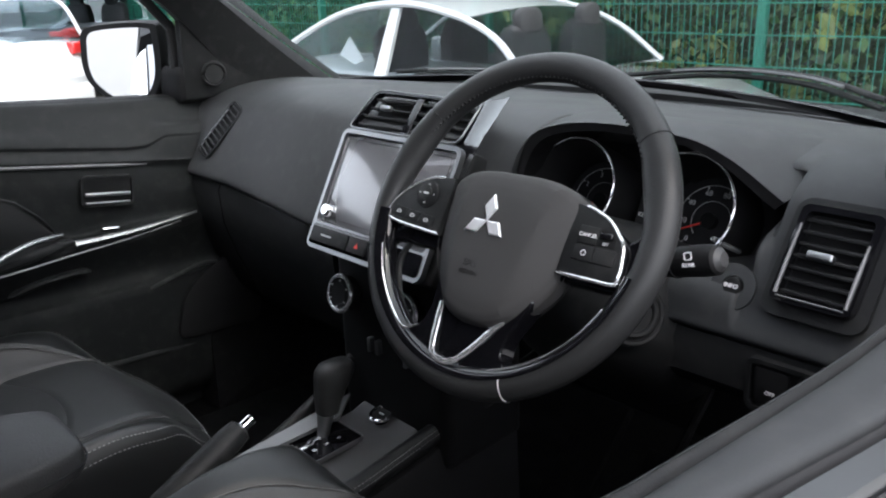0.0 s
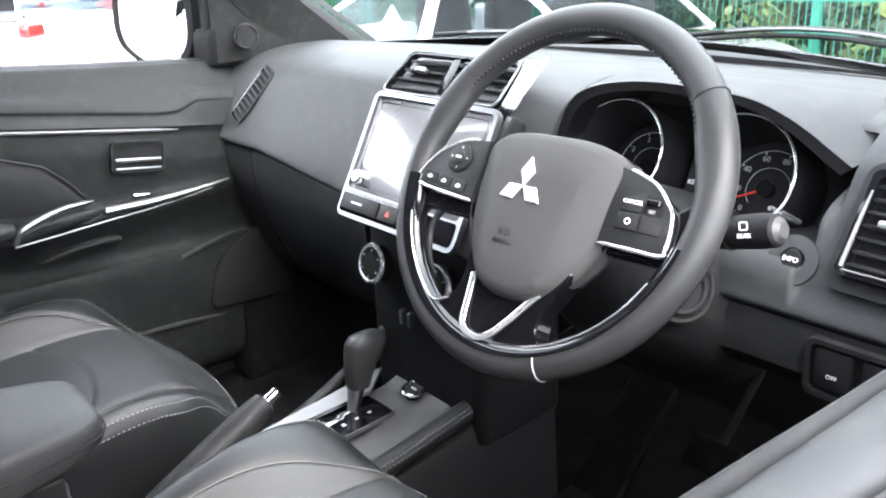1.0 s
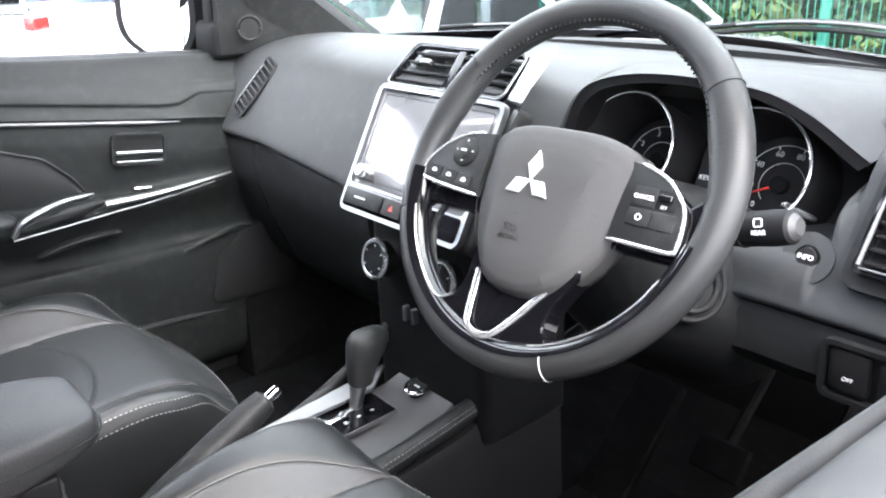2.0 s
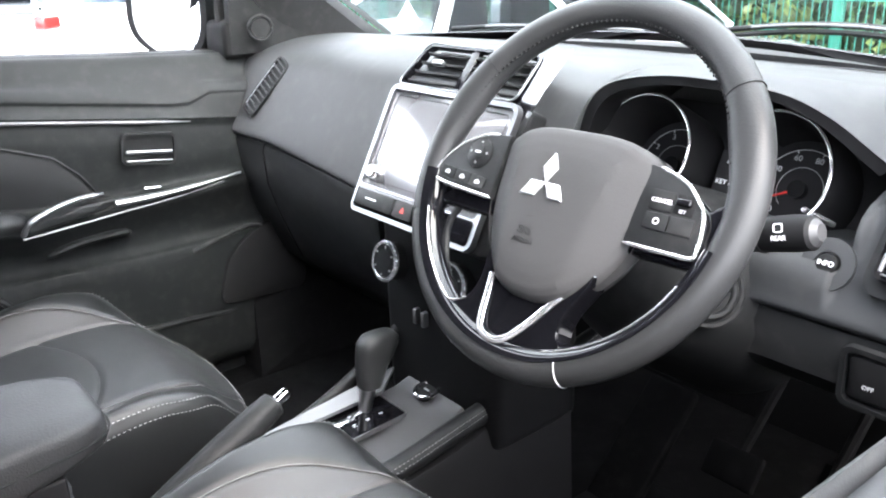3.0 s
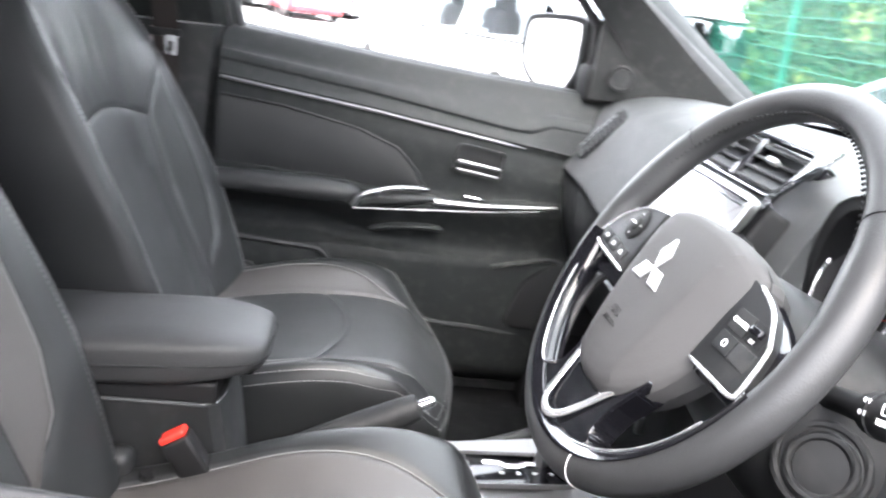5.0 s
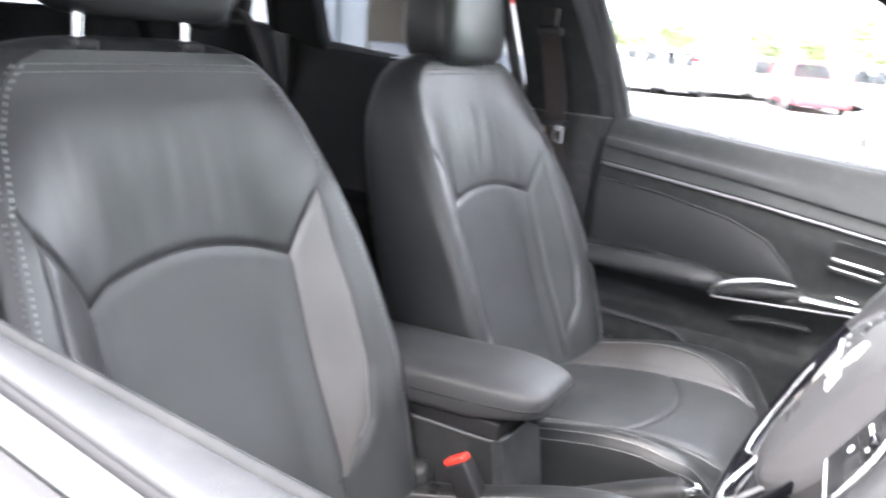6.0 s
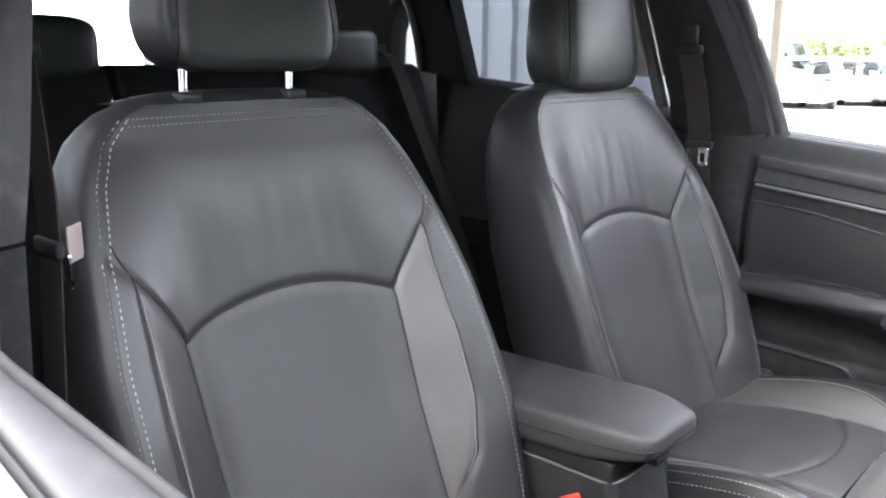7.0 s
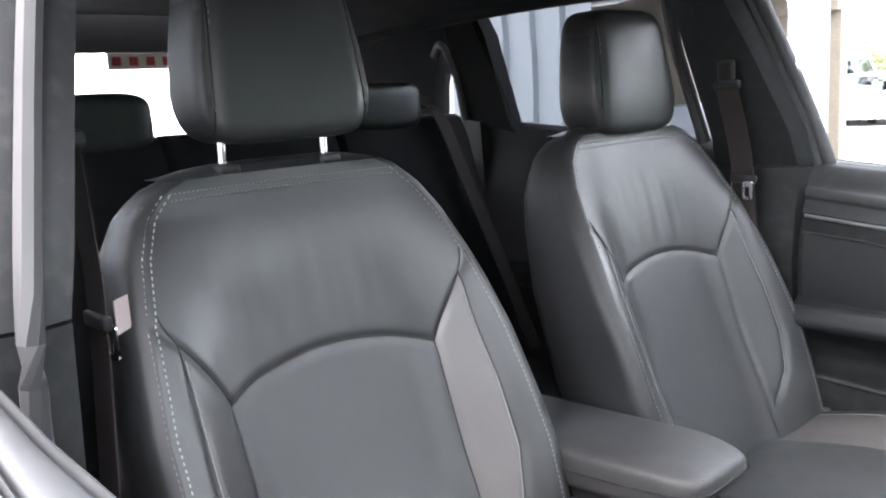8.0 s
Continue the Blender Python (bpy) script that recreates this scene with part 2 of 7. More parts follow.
def build_shell():
    solo("floor", box((-0.74, -2.05, 0.29), (0.74, 0.95, 0.32)), SHADED_CARPET, "black carpeted floor of a car cabin", "floor", kind="structure")
    solo("wall_bulkhead", box((-0.74, 0.74, 0.32), (0.74, 0.78, 0.97)), DARK, "dark bulkhead below the dashboard", "wall", kind="structure")

    def top(u, v):
        y = -0.28 - 1.72 * u
        x = (2 * v - 1)
        zc = 1.485 + 0.03 * math.sin(math.pi * min(u * 1.1, 1))
        return (x * 0.60, y, zc - 0.075 * abs(x) ** 3.2)
    solo("ceiling", sheet(top, 24, 20, (0, 0, 0.05)), HEADLINER, "dark fabric headliner of the car roof", "ceiling", kind="structure")
    for s in (1, -1):
        side = "driver" if s > 0 else "passenger"
        # cant rail above the doors
        rail = spline([(s * 0.66, 0.05, 1.25) if s < 0 else (0.645, 0.12, 1.30), (s * 0.64, -0.18, 1.39) if s < 0 else (0.625, -0.10, 1.42), (s * 0.625, -0.7, 1.45), (s * 0.62, -1.3, 1.465), (s * 0.61, -1.95, 1.44)], 24)
        solo("trim_roof_rail", tube(rail, 0.042, 10, flat=1.1), HEADLINER, "dark trim along the roof rail", "trim", kind="structure")
        # windscreen pillar: broad grained trim, leaning back
        front = spline([(s * 0.665, 0.54, 0.985), (s * 0.66, 0.385, 1.095), (s * 0.65, 0.25, 1.20), (s * 0.62, 0.02, 1.37), (s * 0.59, -0.17, 1.48)], 16)
        ahead = 0.10 if s > 0 else 0.0
        back = spline([(s * 0.70, 0.275, 0.99), (s * 0.70, 0.205 + ahead * 0.3, 1.095), (s * 0.70, 0.12 + ahead * 0.6, 1.19), (s * 0.67, -0.05 + ahead, 1.315), (s * 0.63, -0.27 + ahead, 1.45)], 16)
        rings = []
        for a, b in zip(front, back):
            c = (a + b) / 2
            out = V((s * 0.055, 0.03, 0.02))
            bulge = V((-s * 0.02, -0.012, -0.006))
            rings.append([a + out, a + out * 0.2, a.lerp(b, 0.12) + bulge * 0.7, c + bulge, a.lerp(b, 0.88) + bulge * 0.7, b + out * 0.2, b + out, c + out * 1.1])
        solo("trim_windscreen_pillar", loft(rings), PLASTIC, "black grained trim of the windscreen pillar", "pillar trim", kind="structure")
        # pillar behind the front door
        rings = []
        for z, yf, yb, xin in ((0.34, -0.585, -0.80, 0.70), (0.55, -0.592, -0.80, 0.70), (0.85, -0.602, -0.80, 0.695), (1.05, -0.590, -0.785, 0.69), (1.12, -0.600, -0.79, 0.675), (1.25, -0.648, -0.812, 0.64), (1.38, -0.700, -0.835, 0.602), (1.46, -0.735, -0.85, 0.585)):
            xo = min(0.80, glass_x(z) + 0.01) if s < 0 else min(0.90, glass_x(z) + 0.13)
            yf -= 0.028 if s > 0 else 0.0
            rings.append([V((s * x, y, z)) for x, y in ((xo, yf + (0.02 if s < 0 else -0.035)), (xin + 0.03, yf + (0.012 if s < 0 else 0.0)), (xin + 0.006, yf - 0.008), (xin, yf - 0.045), (xin, yb + 0.04), (xin + 0.008, yb + 0.012), (xin + 0.03, yb), (xo, yb))])
        lower = loft(rings[:4])
        solo("trim_pillar_lower", lower, PLASTIC, "black plastic lower trim of the door pillar", "pillar trim", kind="structure")
        gap = [[p + V((0, 0, 0.004)) if k == 0 else p for p in ring] for k, ring in enumerate(rings[3:])]
        # passenger pillar takes the shade-toned plastic
        solo("trim_pillar_upper", loft(gap), PLASTIC if s > 0 else DOOR_PLASTIC, "black upper trim of the door pillar", "pillar trim", kind="structure")
        # rubber door seal in front of the pillar
        seal = spline([(s * 0.735, -0.562, 0.36), (s * 0.735, -0.572, 0.6), (s * 0.738, -0.59, 0.9), (s * 0.735, -0.575, 1.06), (s * 0.70, -0.622, 1.22), (s * 0.652, -0.685, 1.40)], 20)
        solo("trim_door_seal", tube([p + V((0, -0.035 if s > 0 else 0, 0)) for p in seal], 0.012, 8), RUBBER, "black rubber door seal", "door seal", kind="structure")
        if s < 0:
            edge = spline([(-0.742, -0.553, 1.03), (-0.738, -0.556, 1.07), (-0.704, -0.602, 1.22), (-0.656, -0.664, 1.40)], 16)
            solo("trim_window_frame", tube(edge, 0.009, 10, flat=1.3), DASH, "grey upright frame of the door window", "window frame", kind="structure")
        # body side behind the rear door, with its small side window left open
        solo("wall_rear_side", wedge([(s * 0.72, -1.46, 0.32), (s * 0.72, -2.05, 0.32), (s * 0.68, -2.05, 1.23), (s * 0.69, -1.46, 1.16)], (s * 0.06, 0, 0)), DARK, "dark trim of the luggage bay side", "wall", kind="structure")
        solo("trim_rear_pillar", wedge([(s * 0.70, -1.65, 1.17), (s * 0.66, -2.05, 1.20), (s * 0.59, -2.02, 1.46), (s * 0.60, -1.50, 1.49), (s * 0.64, -1.53, 1.375), (s * 0.655, -1.565, 1.345), (s * 0.67, -1.61, 1.27)], (s * 0.06, 0, 0)), HEADLINER, "dark rear pillar trim", "pillar trim", kind="structure")
        solo("trim_rear_door_post", wedge([(s * 0.71, -1.36, 1.13), (s * 0.705, -1.53, 1.16), (s * 0.645, -1.52, 1.365), (s * 0.60, -1.50, 1.49), (s * 0.615, -1.41, 1.47), (s * 0.66, -1.40, 1.385), (s * 0.70, -1.365, 1.16)], (s * 0.05, 0, 0)), HEADLINER, "dark frame post of the rear door", "door frame", kind="structure")
        seal = spline([(s * 0.695, -1.522, 1.165), (s * 0.67, -1.518, 1.27), (s * 0.645, -1.525, 1.345), (s * 0.64, -1.55, 1.372), (s * 0.65, -1.585, 1.345)], 20)
        solo("trim_quarter_seal", tube(seal, 0.010, 8), RUBBER, "black rubber seal of the quarter window", "window frame", kind="structure")
    for s in (1, -1):
        solo("trim_sill", box((s * 0.76 - 0.06, -0.62, 0.24), (s * 0.76 + 0.06, 0.80, 0.345), 0.008), PLASTIC, "black plastic door sill trim", "sill trim", kind="structure")
    solo("wall_tailgate", box((-0.66, -2.12, 0.32), (0.66, -2.06, 1.15), 0.02), DARK, "dark inner trim of the tailgate", "wall", kind="structure")
    frame_out = [(-0.64, 1.13), (0.64, 1.13), (0.56, 1.54), (-0.56, 1.54)]
    frame_in = [(-0.58, 1.17), (0.58, 1.17), (0.50, 1.395), (-0.50, 1.395)]
    m = Matrix(((1, 0, 0, 0), (0, 0, -1, -2.04), (0, 1, 0, 0), (0, 0, 0, 1)))
    solo("trim_rear_window", ring_plate(frame_out, frame_in, 0.03, m), DARK, "dark frame round the rear window", "window frame", kind="structure")
    pane = thing("window_rear", (0, -2.06, 1.23), "clear rear window with a pale printed strip", "window", kind="structure")
    g = part("pane", wedge([(-0.58, -2.052, 1.165), (0.58, -2.052, 1.165), (0.50, -2.052, 1.40), (-0.50, -2.052, 1.40)], (0, -0.004, 0)), GLASS, pane)
    g.visible_shadow = False
    strip = part("strip", box((-0.42, -2.0508, 1.352), (0.062, -2.0505, 1.394)), mat("strip_film", (0.62, 0.52, 0.48), 0.6), pane, "pale film strip with red print")
    for k in range(9):
        x = 0.038 - 0.046 * k
        part("print_bar", box((x - 0.012, -2.0502, 1.362), (x + 0.012, -2.0499, 1.385)), mat("red_print", (0.35, 0.02, 0.03), 0.5) if k == 0 else bpy.data.materials["red_print"], strip)
    # windscreen
    wind = [(-0.67, 0.52, 1.0), (-0.35, 0.67, 1.012), (0, 0.72, 1.02), (0.35, 0.67, 1.012), (0.67, 0.52, 1.0)]
    head = [(-0.58, -0.20, 1.485), (-0.3, -0.14, 1.50), (0, -0.12, 1.505), (0.3, -0.14, 1.50), (0.58, -0.20, 1.485)]
    lo, hi = spline(wind, 25), spline(head, 25)
    w = solo("window_windscreen", sheet(lambda u, v: lo[round(u * 24)].lerp(hi[round(u * 24)], v), 24, 6, (0, 0.004, 0.003)), SCREEN_GLASS, "clear laminated windscreen", "window", kind="structure")
    w.visible_shadow = False
    solo("trim_header", tube([p + V((0, -0.03, -0.01)) for p in hi], 0.045, 8), HEADLINER, "dark header trim above the windscreen", "trim", kind="structure")
    solo("trim_windscreen_frit", sheet(lambda u, v: lo[round(u * 24)].lerp(hi[round(u * 24)], -0.02 + 0.035 * v) + V((0, -0.004, -0.002)), 24, 2, (0, 0.003, 0.002)), PIANO, "black band along the foot of the windscreen", "trim", kind="structure")


build_shell()

# ---- seats ----
SEAT_Z0, SEAT_Z1 = 0.56, 1.15


def smooth_at(table, x, w=0.045):
    """A table read with its corners rounded off."""
    return sum(lerp_at(table, x + w * k / 4) for k in range(-4, 5)) / 9


def seat_half(z):
    return lerp_at([(0.5, 0.240), (0.60, 0.266), (0.75, 0.282), (0.90, 0.276), (1.0, 0.260), (1.07, 0.240), (1.11, 0.219), (1.138, 0.19), (1.155, 0.15)], z)


def seat_front(x, z):
    """The y of the backrest's front face."""
    mid = smooth_at([(0.50, -0.575), (0.60, -0.605), (0.895, -0.712), (1.05, -0.757), (1.11, -0.778), (1.15, -0.80)], z)
    s = abs(x) / (seat_half(z) - 0.02)
    bol = smooth_at([(0.5, 0.06), (0.62, 0.070), (0.78, 0.072), (0.9, 0.058), (1.0, 0.034), (1.08, 0.006), (1.14, 0.0)], z, 0.06)
    groove = 0.0
    for d, weight in seam_distances(abs(x), z):
        groove += 0.0035 * weight * math.exp(-(d / 0.0045) ** 2)
    crease = 0.0
    if z > 0.93 and abs(x) < 0.2:
        crease = 0.0017 * (noise.noise(V((x * 30, z * 6, 3.1))) + 0.6 * noise.noise(V((x * 55, z * 9, 7.7)))) * smoothstep(0.93, 0.97, z) * (1 - smoothstep(1.03, 1.10, z)) * smoothstep(0.20, 0.15, abs(x))
    return mid + bol * smoothstep(0.42, 0.98, s) - 0.012 * max(0, 1 - s * s) * smoothstep(0.6, 0.8, z) - groove + crease


def arch(x):
    return 0.896 + 0.030 * max(0.0, 1 - (x / 0.157) ** 2)


def shoulder(x):
    """Lower edge of the shoulder panel, from the arch's end out to the side."""
    t = (x - 0.157) / (0.232 - 0.157)
    return 0.896 + 0.11 * min(max(t, 0), 1.4) ** 0.8


def mid_seam(z):
    return lerp_at([(0.5, 0.150), (0.65, 0.150), (0.896, 0.157)], z)


def outer_seam(z):
    return lerp_at([(0.60, 0.150), (0.63, 0.165), (0.68, 0.198), (0.75, 0.215), (0.84, 0.216), (0.92, 0.212), (0.98, 0.212)], z)


def seam_distances(x, z):
    """Distance to each seam near a place, and how deep the seam is there."""
    out = []
    if x <= 0.165:
        out.append(((z - arch(x)) * 0.85, smoothstep(0.165, 0.155, x)))
    if 0.15 < x < 0.25:
        out.append(((z - shoulder(x)) * 0.6, smoothstep(0.15, 0.16, x) * smoothstep(0.25, 0.235, x)))
    if z < 0.90:
        out.append((x - mid_seam(z), smoothstep(0.90, 0.885, z)))
    if 0.60 < z < 0.985:
        out.append((x - outer_seam(z), smoothstep(0.60, 0.64, z) * smoothstep(0.985, 0.94, z)))
    return out


def seat_region(x, z):
    x = abs(x)
    if x < mid_seam(min(z, 0.896)) and z < arch(x):
        return 0
    if z > (arch(x) if x < 0.157 else shoulder(x)):
        return 1
    if x < outer_seam(z) and 0.60 < z:
        return 2
    return 3


def halves(bm, cx, split):
    """The two sides of a mesh that has a left and a right piece."""
    if not split:
        return [bm]
    other = bm.copy()
    for b, s in ((bm, 1), (other, -1)):
        gone = [f for f in b.faces if (f.calc_center_median().x - cx) * s < 0]
        bmesh.ops.delete(b, geom=gone, context="FACES")
    return [bm, other]


def make_backrest(cx, parent, out):
    NF, cols = 112, []
    zs = [float(np.interp(i, (0, 66, 116), (SEAT_Z0, 0.896, SEAT_Z1))) for i in range(117)]
    bms = [bmesh.new() for _ in range(5)]
    grid = []
    for z in zs:
        w = seat_half(z) - 0.022
        q = min(outer_seam(z), w - 0.012)
        p = min(mid_seam(min(z, 0.896)), q - 0.010)
        row = []
        for i in range(NF + 1):
            x, zz = float(np.interp(i, (0, 12, 30, 82, 100, 112), (-w, -q, -p, p, q, w))), z
            if abs(x) < p:
                zz = z + 0.030 * (1 - (x / p) ** 2) * math.exp(-((z - 0.896) / 0.07) ** 2)
            else:
                zz = z + 0.11 * min((abs(x) - p) / 0.075, 1.2) ** 0.8 * math.exp(-((z - 0.896) / 0.15) ** 2) * smoothstep(SEAT_Z1, 1.08, z)
            w2 = seat_half(zz) - 0.022
            q2 = min(outer_seam(zz), w2 - 0.012)
            p2 = min(mid_seam(min(zz, 0.896)), q2 - 0.010)
            x = float(np.interp(i, (0, 12, 30, 82, 100, 112), (-w2, -q2, -p2, p2, q2, w2)))
            row.append(V((cx + x, seat_front(x, zz), zz)))
        grid.append(row)
    cache = [dict() for _ in range(4)]

    def vert(k, i, j):
        c = cache[k]
        if (i, j) not in c:
            c[(i, j)] = bms[k].verts.new(grid[j][i])
        return c[(i, j)]
    for j in range(len(zs) - 1):
        for i in range(NF):
            c = (grid[j][i] + grid[j + 1][i + 1]) / 2
            side = 0 if 30 <= i < 82 else 2 if 12 <= i < 100 else 3
            k = 1 if j >= 66 else side
            if k == 2 and c.z < 0.605:
                k = 3
            bms[k].faces.new((vert(k, i, j), vert(k, i + 1, j), vert(k, i + 1, j + 1), vert(k, i, j + 1)))
    # side, back and top shell
    rings = []
    for j, z in enumerate(zs[::3] + [zs[-1]]):
        w = seat_half(z)
        yl = seat_front(w - 0.022, z)
        yb = lerp_at([(0.5, -0.70), (0.7, -0.765), (0.9, -0.83), (1.05, -0.868), (1.135, -0.868), (1.155, -0.85)], z)
        row = []
        for s in (1, -1):
            side = [(w - 0.022, yl), (w - 0.010, yl - 0.004), (w - 0.003, yl - 0.012), (w, yl - 0.026), (w, (yl + yb) / 2), (w - 0.004, yb + 0.03), (w - 0.018, yb + 0.008), (w - 0.04, yb), (w * 0.4, yb - 0.006)]
            side = [V((cx + s * x, y, z)) for x, y in side]
            row += side if s > 0 else side[::-1]
        rings.append(row)
    loft(rings, False, False, bms[4])
    top_front = grid[-1]
    yb = [p for p in rings[-1]]
    # rounded crown joining the front to the back
    crown = []
    for t in range(7):
        a = t / 6 * math.pi / 2
        ring = []
        for i in range(0, NF + 1, 4):
            f = top_front[i]
            wide = 1 + (seat_half(SEAT_Z1) / (seat_half(SEAT_Z1) - 0.022) - 1) * min(1.0, t / 2)
            back = V((cx + (f.x - cx) * wide, -0.862, SEAT_Z1))
            p = back.lerp(V((cx + (f.x - cx) * wide, f.y, f.z)), 1 - t / 6)
            p.z = SEAT_Z1 + 0.014 * math.sin(t / 6 * math.pi) ** 0.8 * max(0.0, 1 - ((f.x - cx) / (seat_half(SEAT_Z1) - 0.022)) ** 4)
            ring.append(p)
        crown.append(ring)
    loft(crown, False, False, bms[1])
    for k, (n, m, lab) in enumerate((("centre_panel", PERFORATED, "perforated black leather"), ("shoulder_panel", LEATHER, "smooth creased black leather"), ("bolster_panel", SUEDE, "leather bolster insert in a greyer tone"), ("bolster_edge", LEATHER, "black leather bolster edge"), ("side_cover", LEATHER_SIDE, "black vinyl side cover"))):
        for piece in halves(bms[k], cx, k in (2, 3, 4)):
            # driver's inboard insert is greyer: window light put into its colour
            lit_side = cx > 0 and sum(v.co.x for v in piece.verts) < cx * len(piece.verts)
            if k == 2 and not lit_side:
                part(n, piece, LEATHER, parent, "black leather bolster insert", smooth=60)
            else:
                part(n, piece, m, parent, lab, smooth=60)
    # dark seams between the panels
    lines = [[grid[66][i] for i in range(30, 83)], [grid[66][i] for i in range(4, 31)], [grid[66][i] for i in range(82, 109)]]
    lines += [[grid[j][i] for j in range(8, 67)] for i in (30, 82)] + [[grid[j][i] for j in range(16, 67)] for i in (12, 100)]
    for line in lines:
        part("seam", tube([p + V((0, -0.0002, 0)) for p in line], 0.0014, 6), DARK, parent, "dark seam between leather panels")
    for i in (13, 99):
        part("seam_line", tube([grid[j][i] + V((0, 0.0006, 0)) for j in range(18, 64)], 0.0007, 5), THREAD_DARK, parent, "fine grey seam")
    # stitching across the top of the shoulder panel
    for zt in (1.128, 1.136):
        bm = bmesh.new()
        line = [V((cx + x, seat_front(x, zt) + 0.0012, zt)) for x in np.linspace(-0.165, 0.165, 110)]
        for a, b in zip(line[::2], line[1::2]):
            tube([a, b], 0.0007, 4, bm=bm)
        part("stitching", bm, THREAD_DARK, parent, "row of stitching")
    # double stitching along the front edge of the side cover
    for s in (1, -1):
        for off in (-0.0045, 0.0045):
            bm = bmesh.new()
            line = []
            for q in range(160):
                z = 0.60 + 0.535 * q / 159
                x = seat_half(z) - 0.024 + off
                line.append(V((cx + s * x, seat_front(min(x, seat_half(z) - 0.022), z) + 0.0012 - max(0, off) * 0.6, z)))
            if off < 0:
                for q in range(1, 12):
                    z = 1.135 + 0.018 * q / 11
                    line.append(V((cx + s * (0.168 - 0.014 * q), seat_front(0.1, 1.135) - 0.016 - 0.0005 * q, z)))
            for a, b in zip(line[::2], line[1::2]):
                tube([a, b], 0.0007, 4, bm=bm)
            part("stitching", bm, THREAD if s * out > 0 else THREAD_DARK, parent, "row of stitching")
    return grid


def cushion_top(x, y, half, y0, y1, lift):
    s = abs(x) / half
    base = smooth_at([(-0.66, 0.545), (-0.5, 0.55), (-0.3, 0.575), (-0.15, 0.585), (-0.07, 0.575), (-0.02, 0.545), (0.01, 0.50)], y)
    up = 0.042 * smoothstep(0.52, 0.92, s) * smooth_at([(-0.7, 0.3), (-0.42, 0.6), (-0.2, 1.0), (-0.08, 0.6), (0, 0.1)], y)
    edge = -0.03 * smoothstep(0.9, 1.0, s) ** 2
    g = 0.0
    for d in cushion_seams(abs(x), y):
        g += 0.0035 * math.exp(-(d / 0.0045) ** 2)
    return base + up + edge - g + lift * smoothstep(-0.02, -0.10, y) * smoothstep(-0.55, -0.22, y)


def cushion_mid(y):
    return smooth_at([(-0.66, 0.150), (-0.3, 0.150), (-0.1, 0.140), (0, 0.135)], y)


def cushion_out(y):
    return smooth_at([(-0.66, 0.20), (-0.5, 0.228), (-0.3, 0.232), (-0.18, 0.21), (-0.1, 0.165), (-0.07, 0.14)], y)


def cushion_seams(x, y):
    out = [x - cushion_mid(y)]
    if y < -0.07:
        out.append(x - cushion_out(y))
    if x < 0.15:
        out.append(y - (-0.235 + 0.05 * (1 - (x / 0.15) ** 2)))
    return out


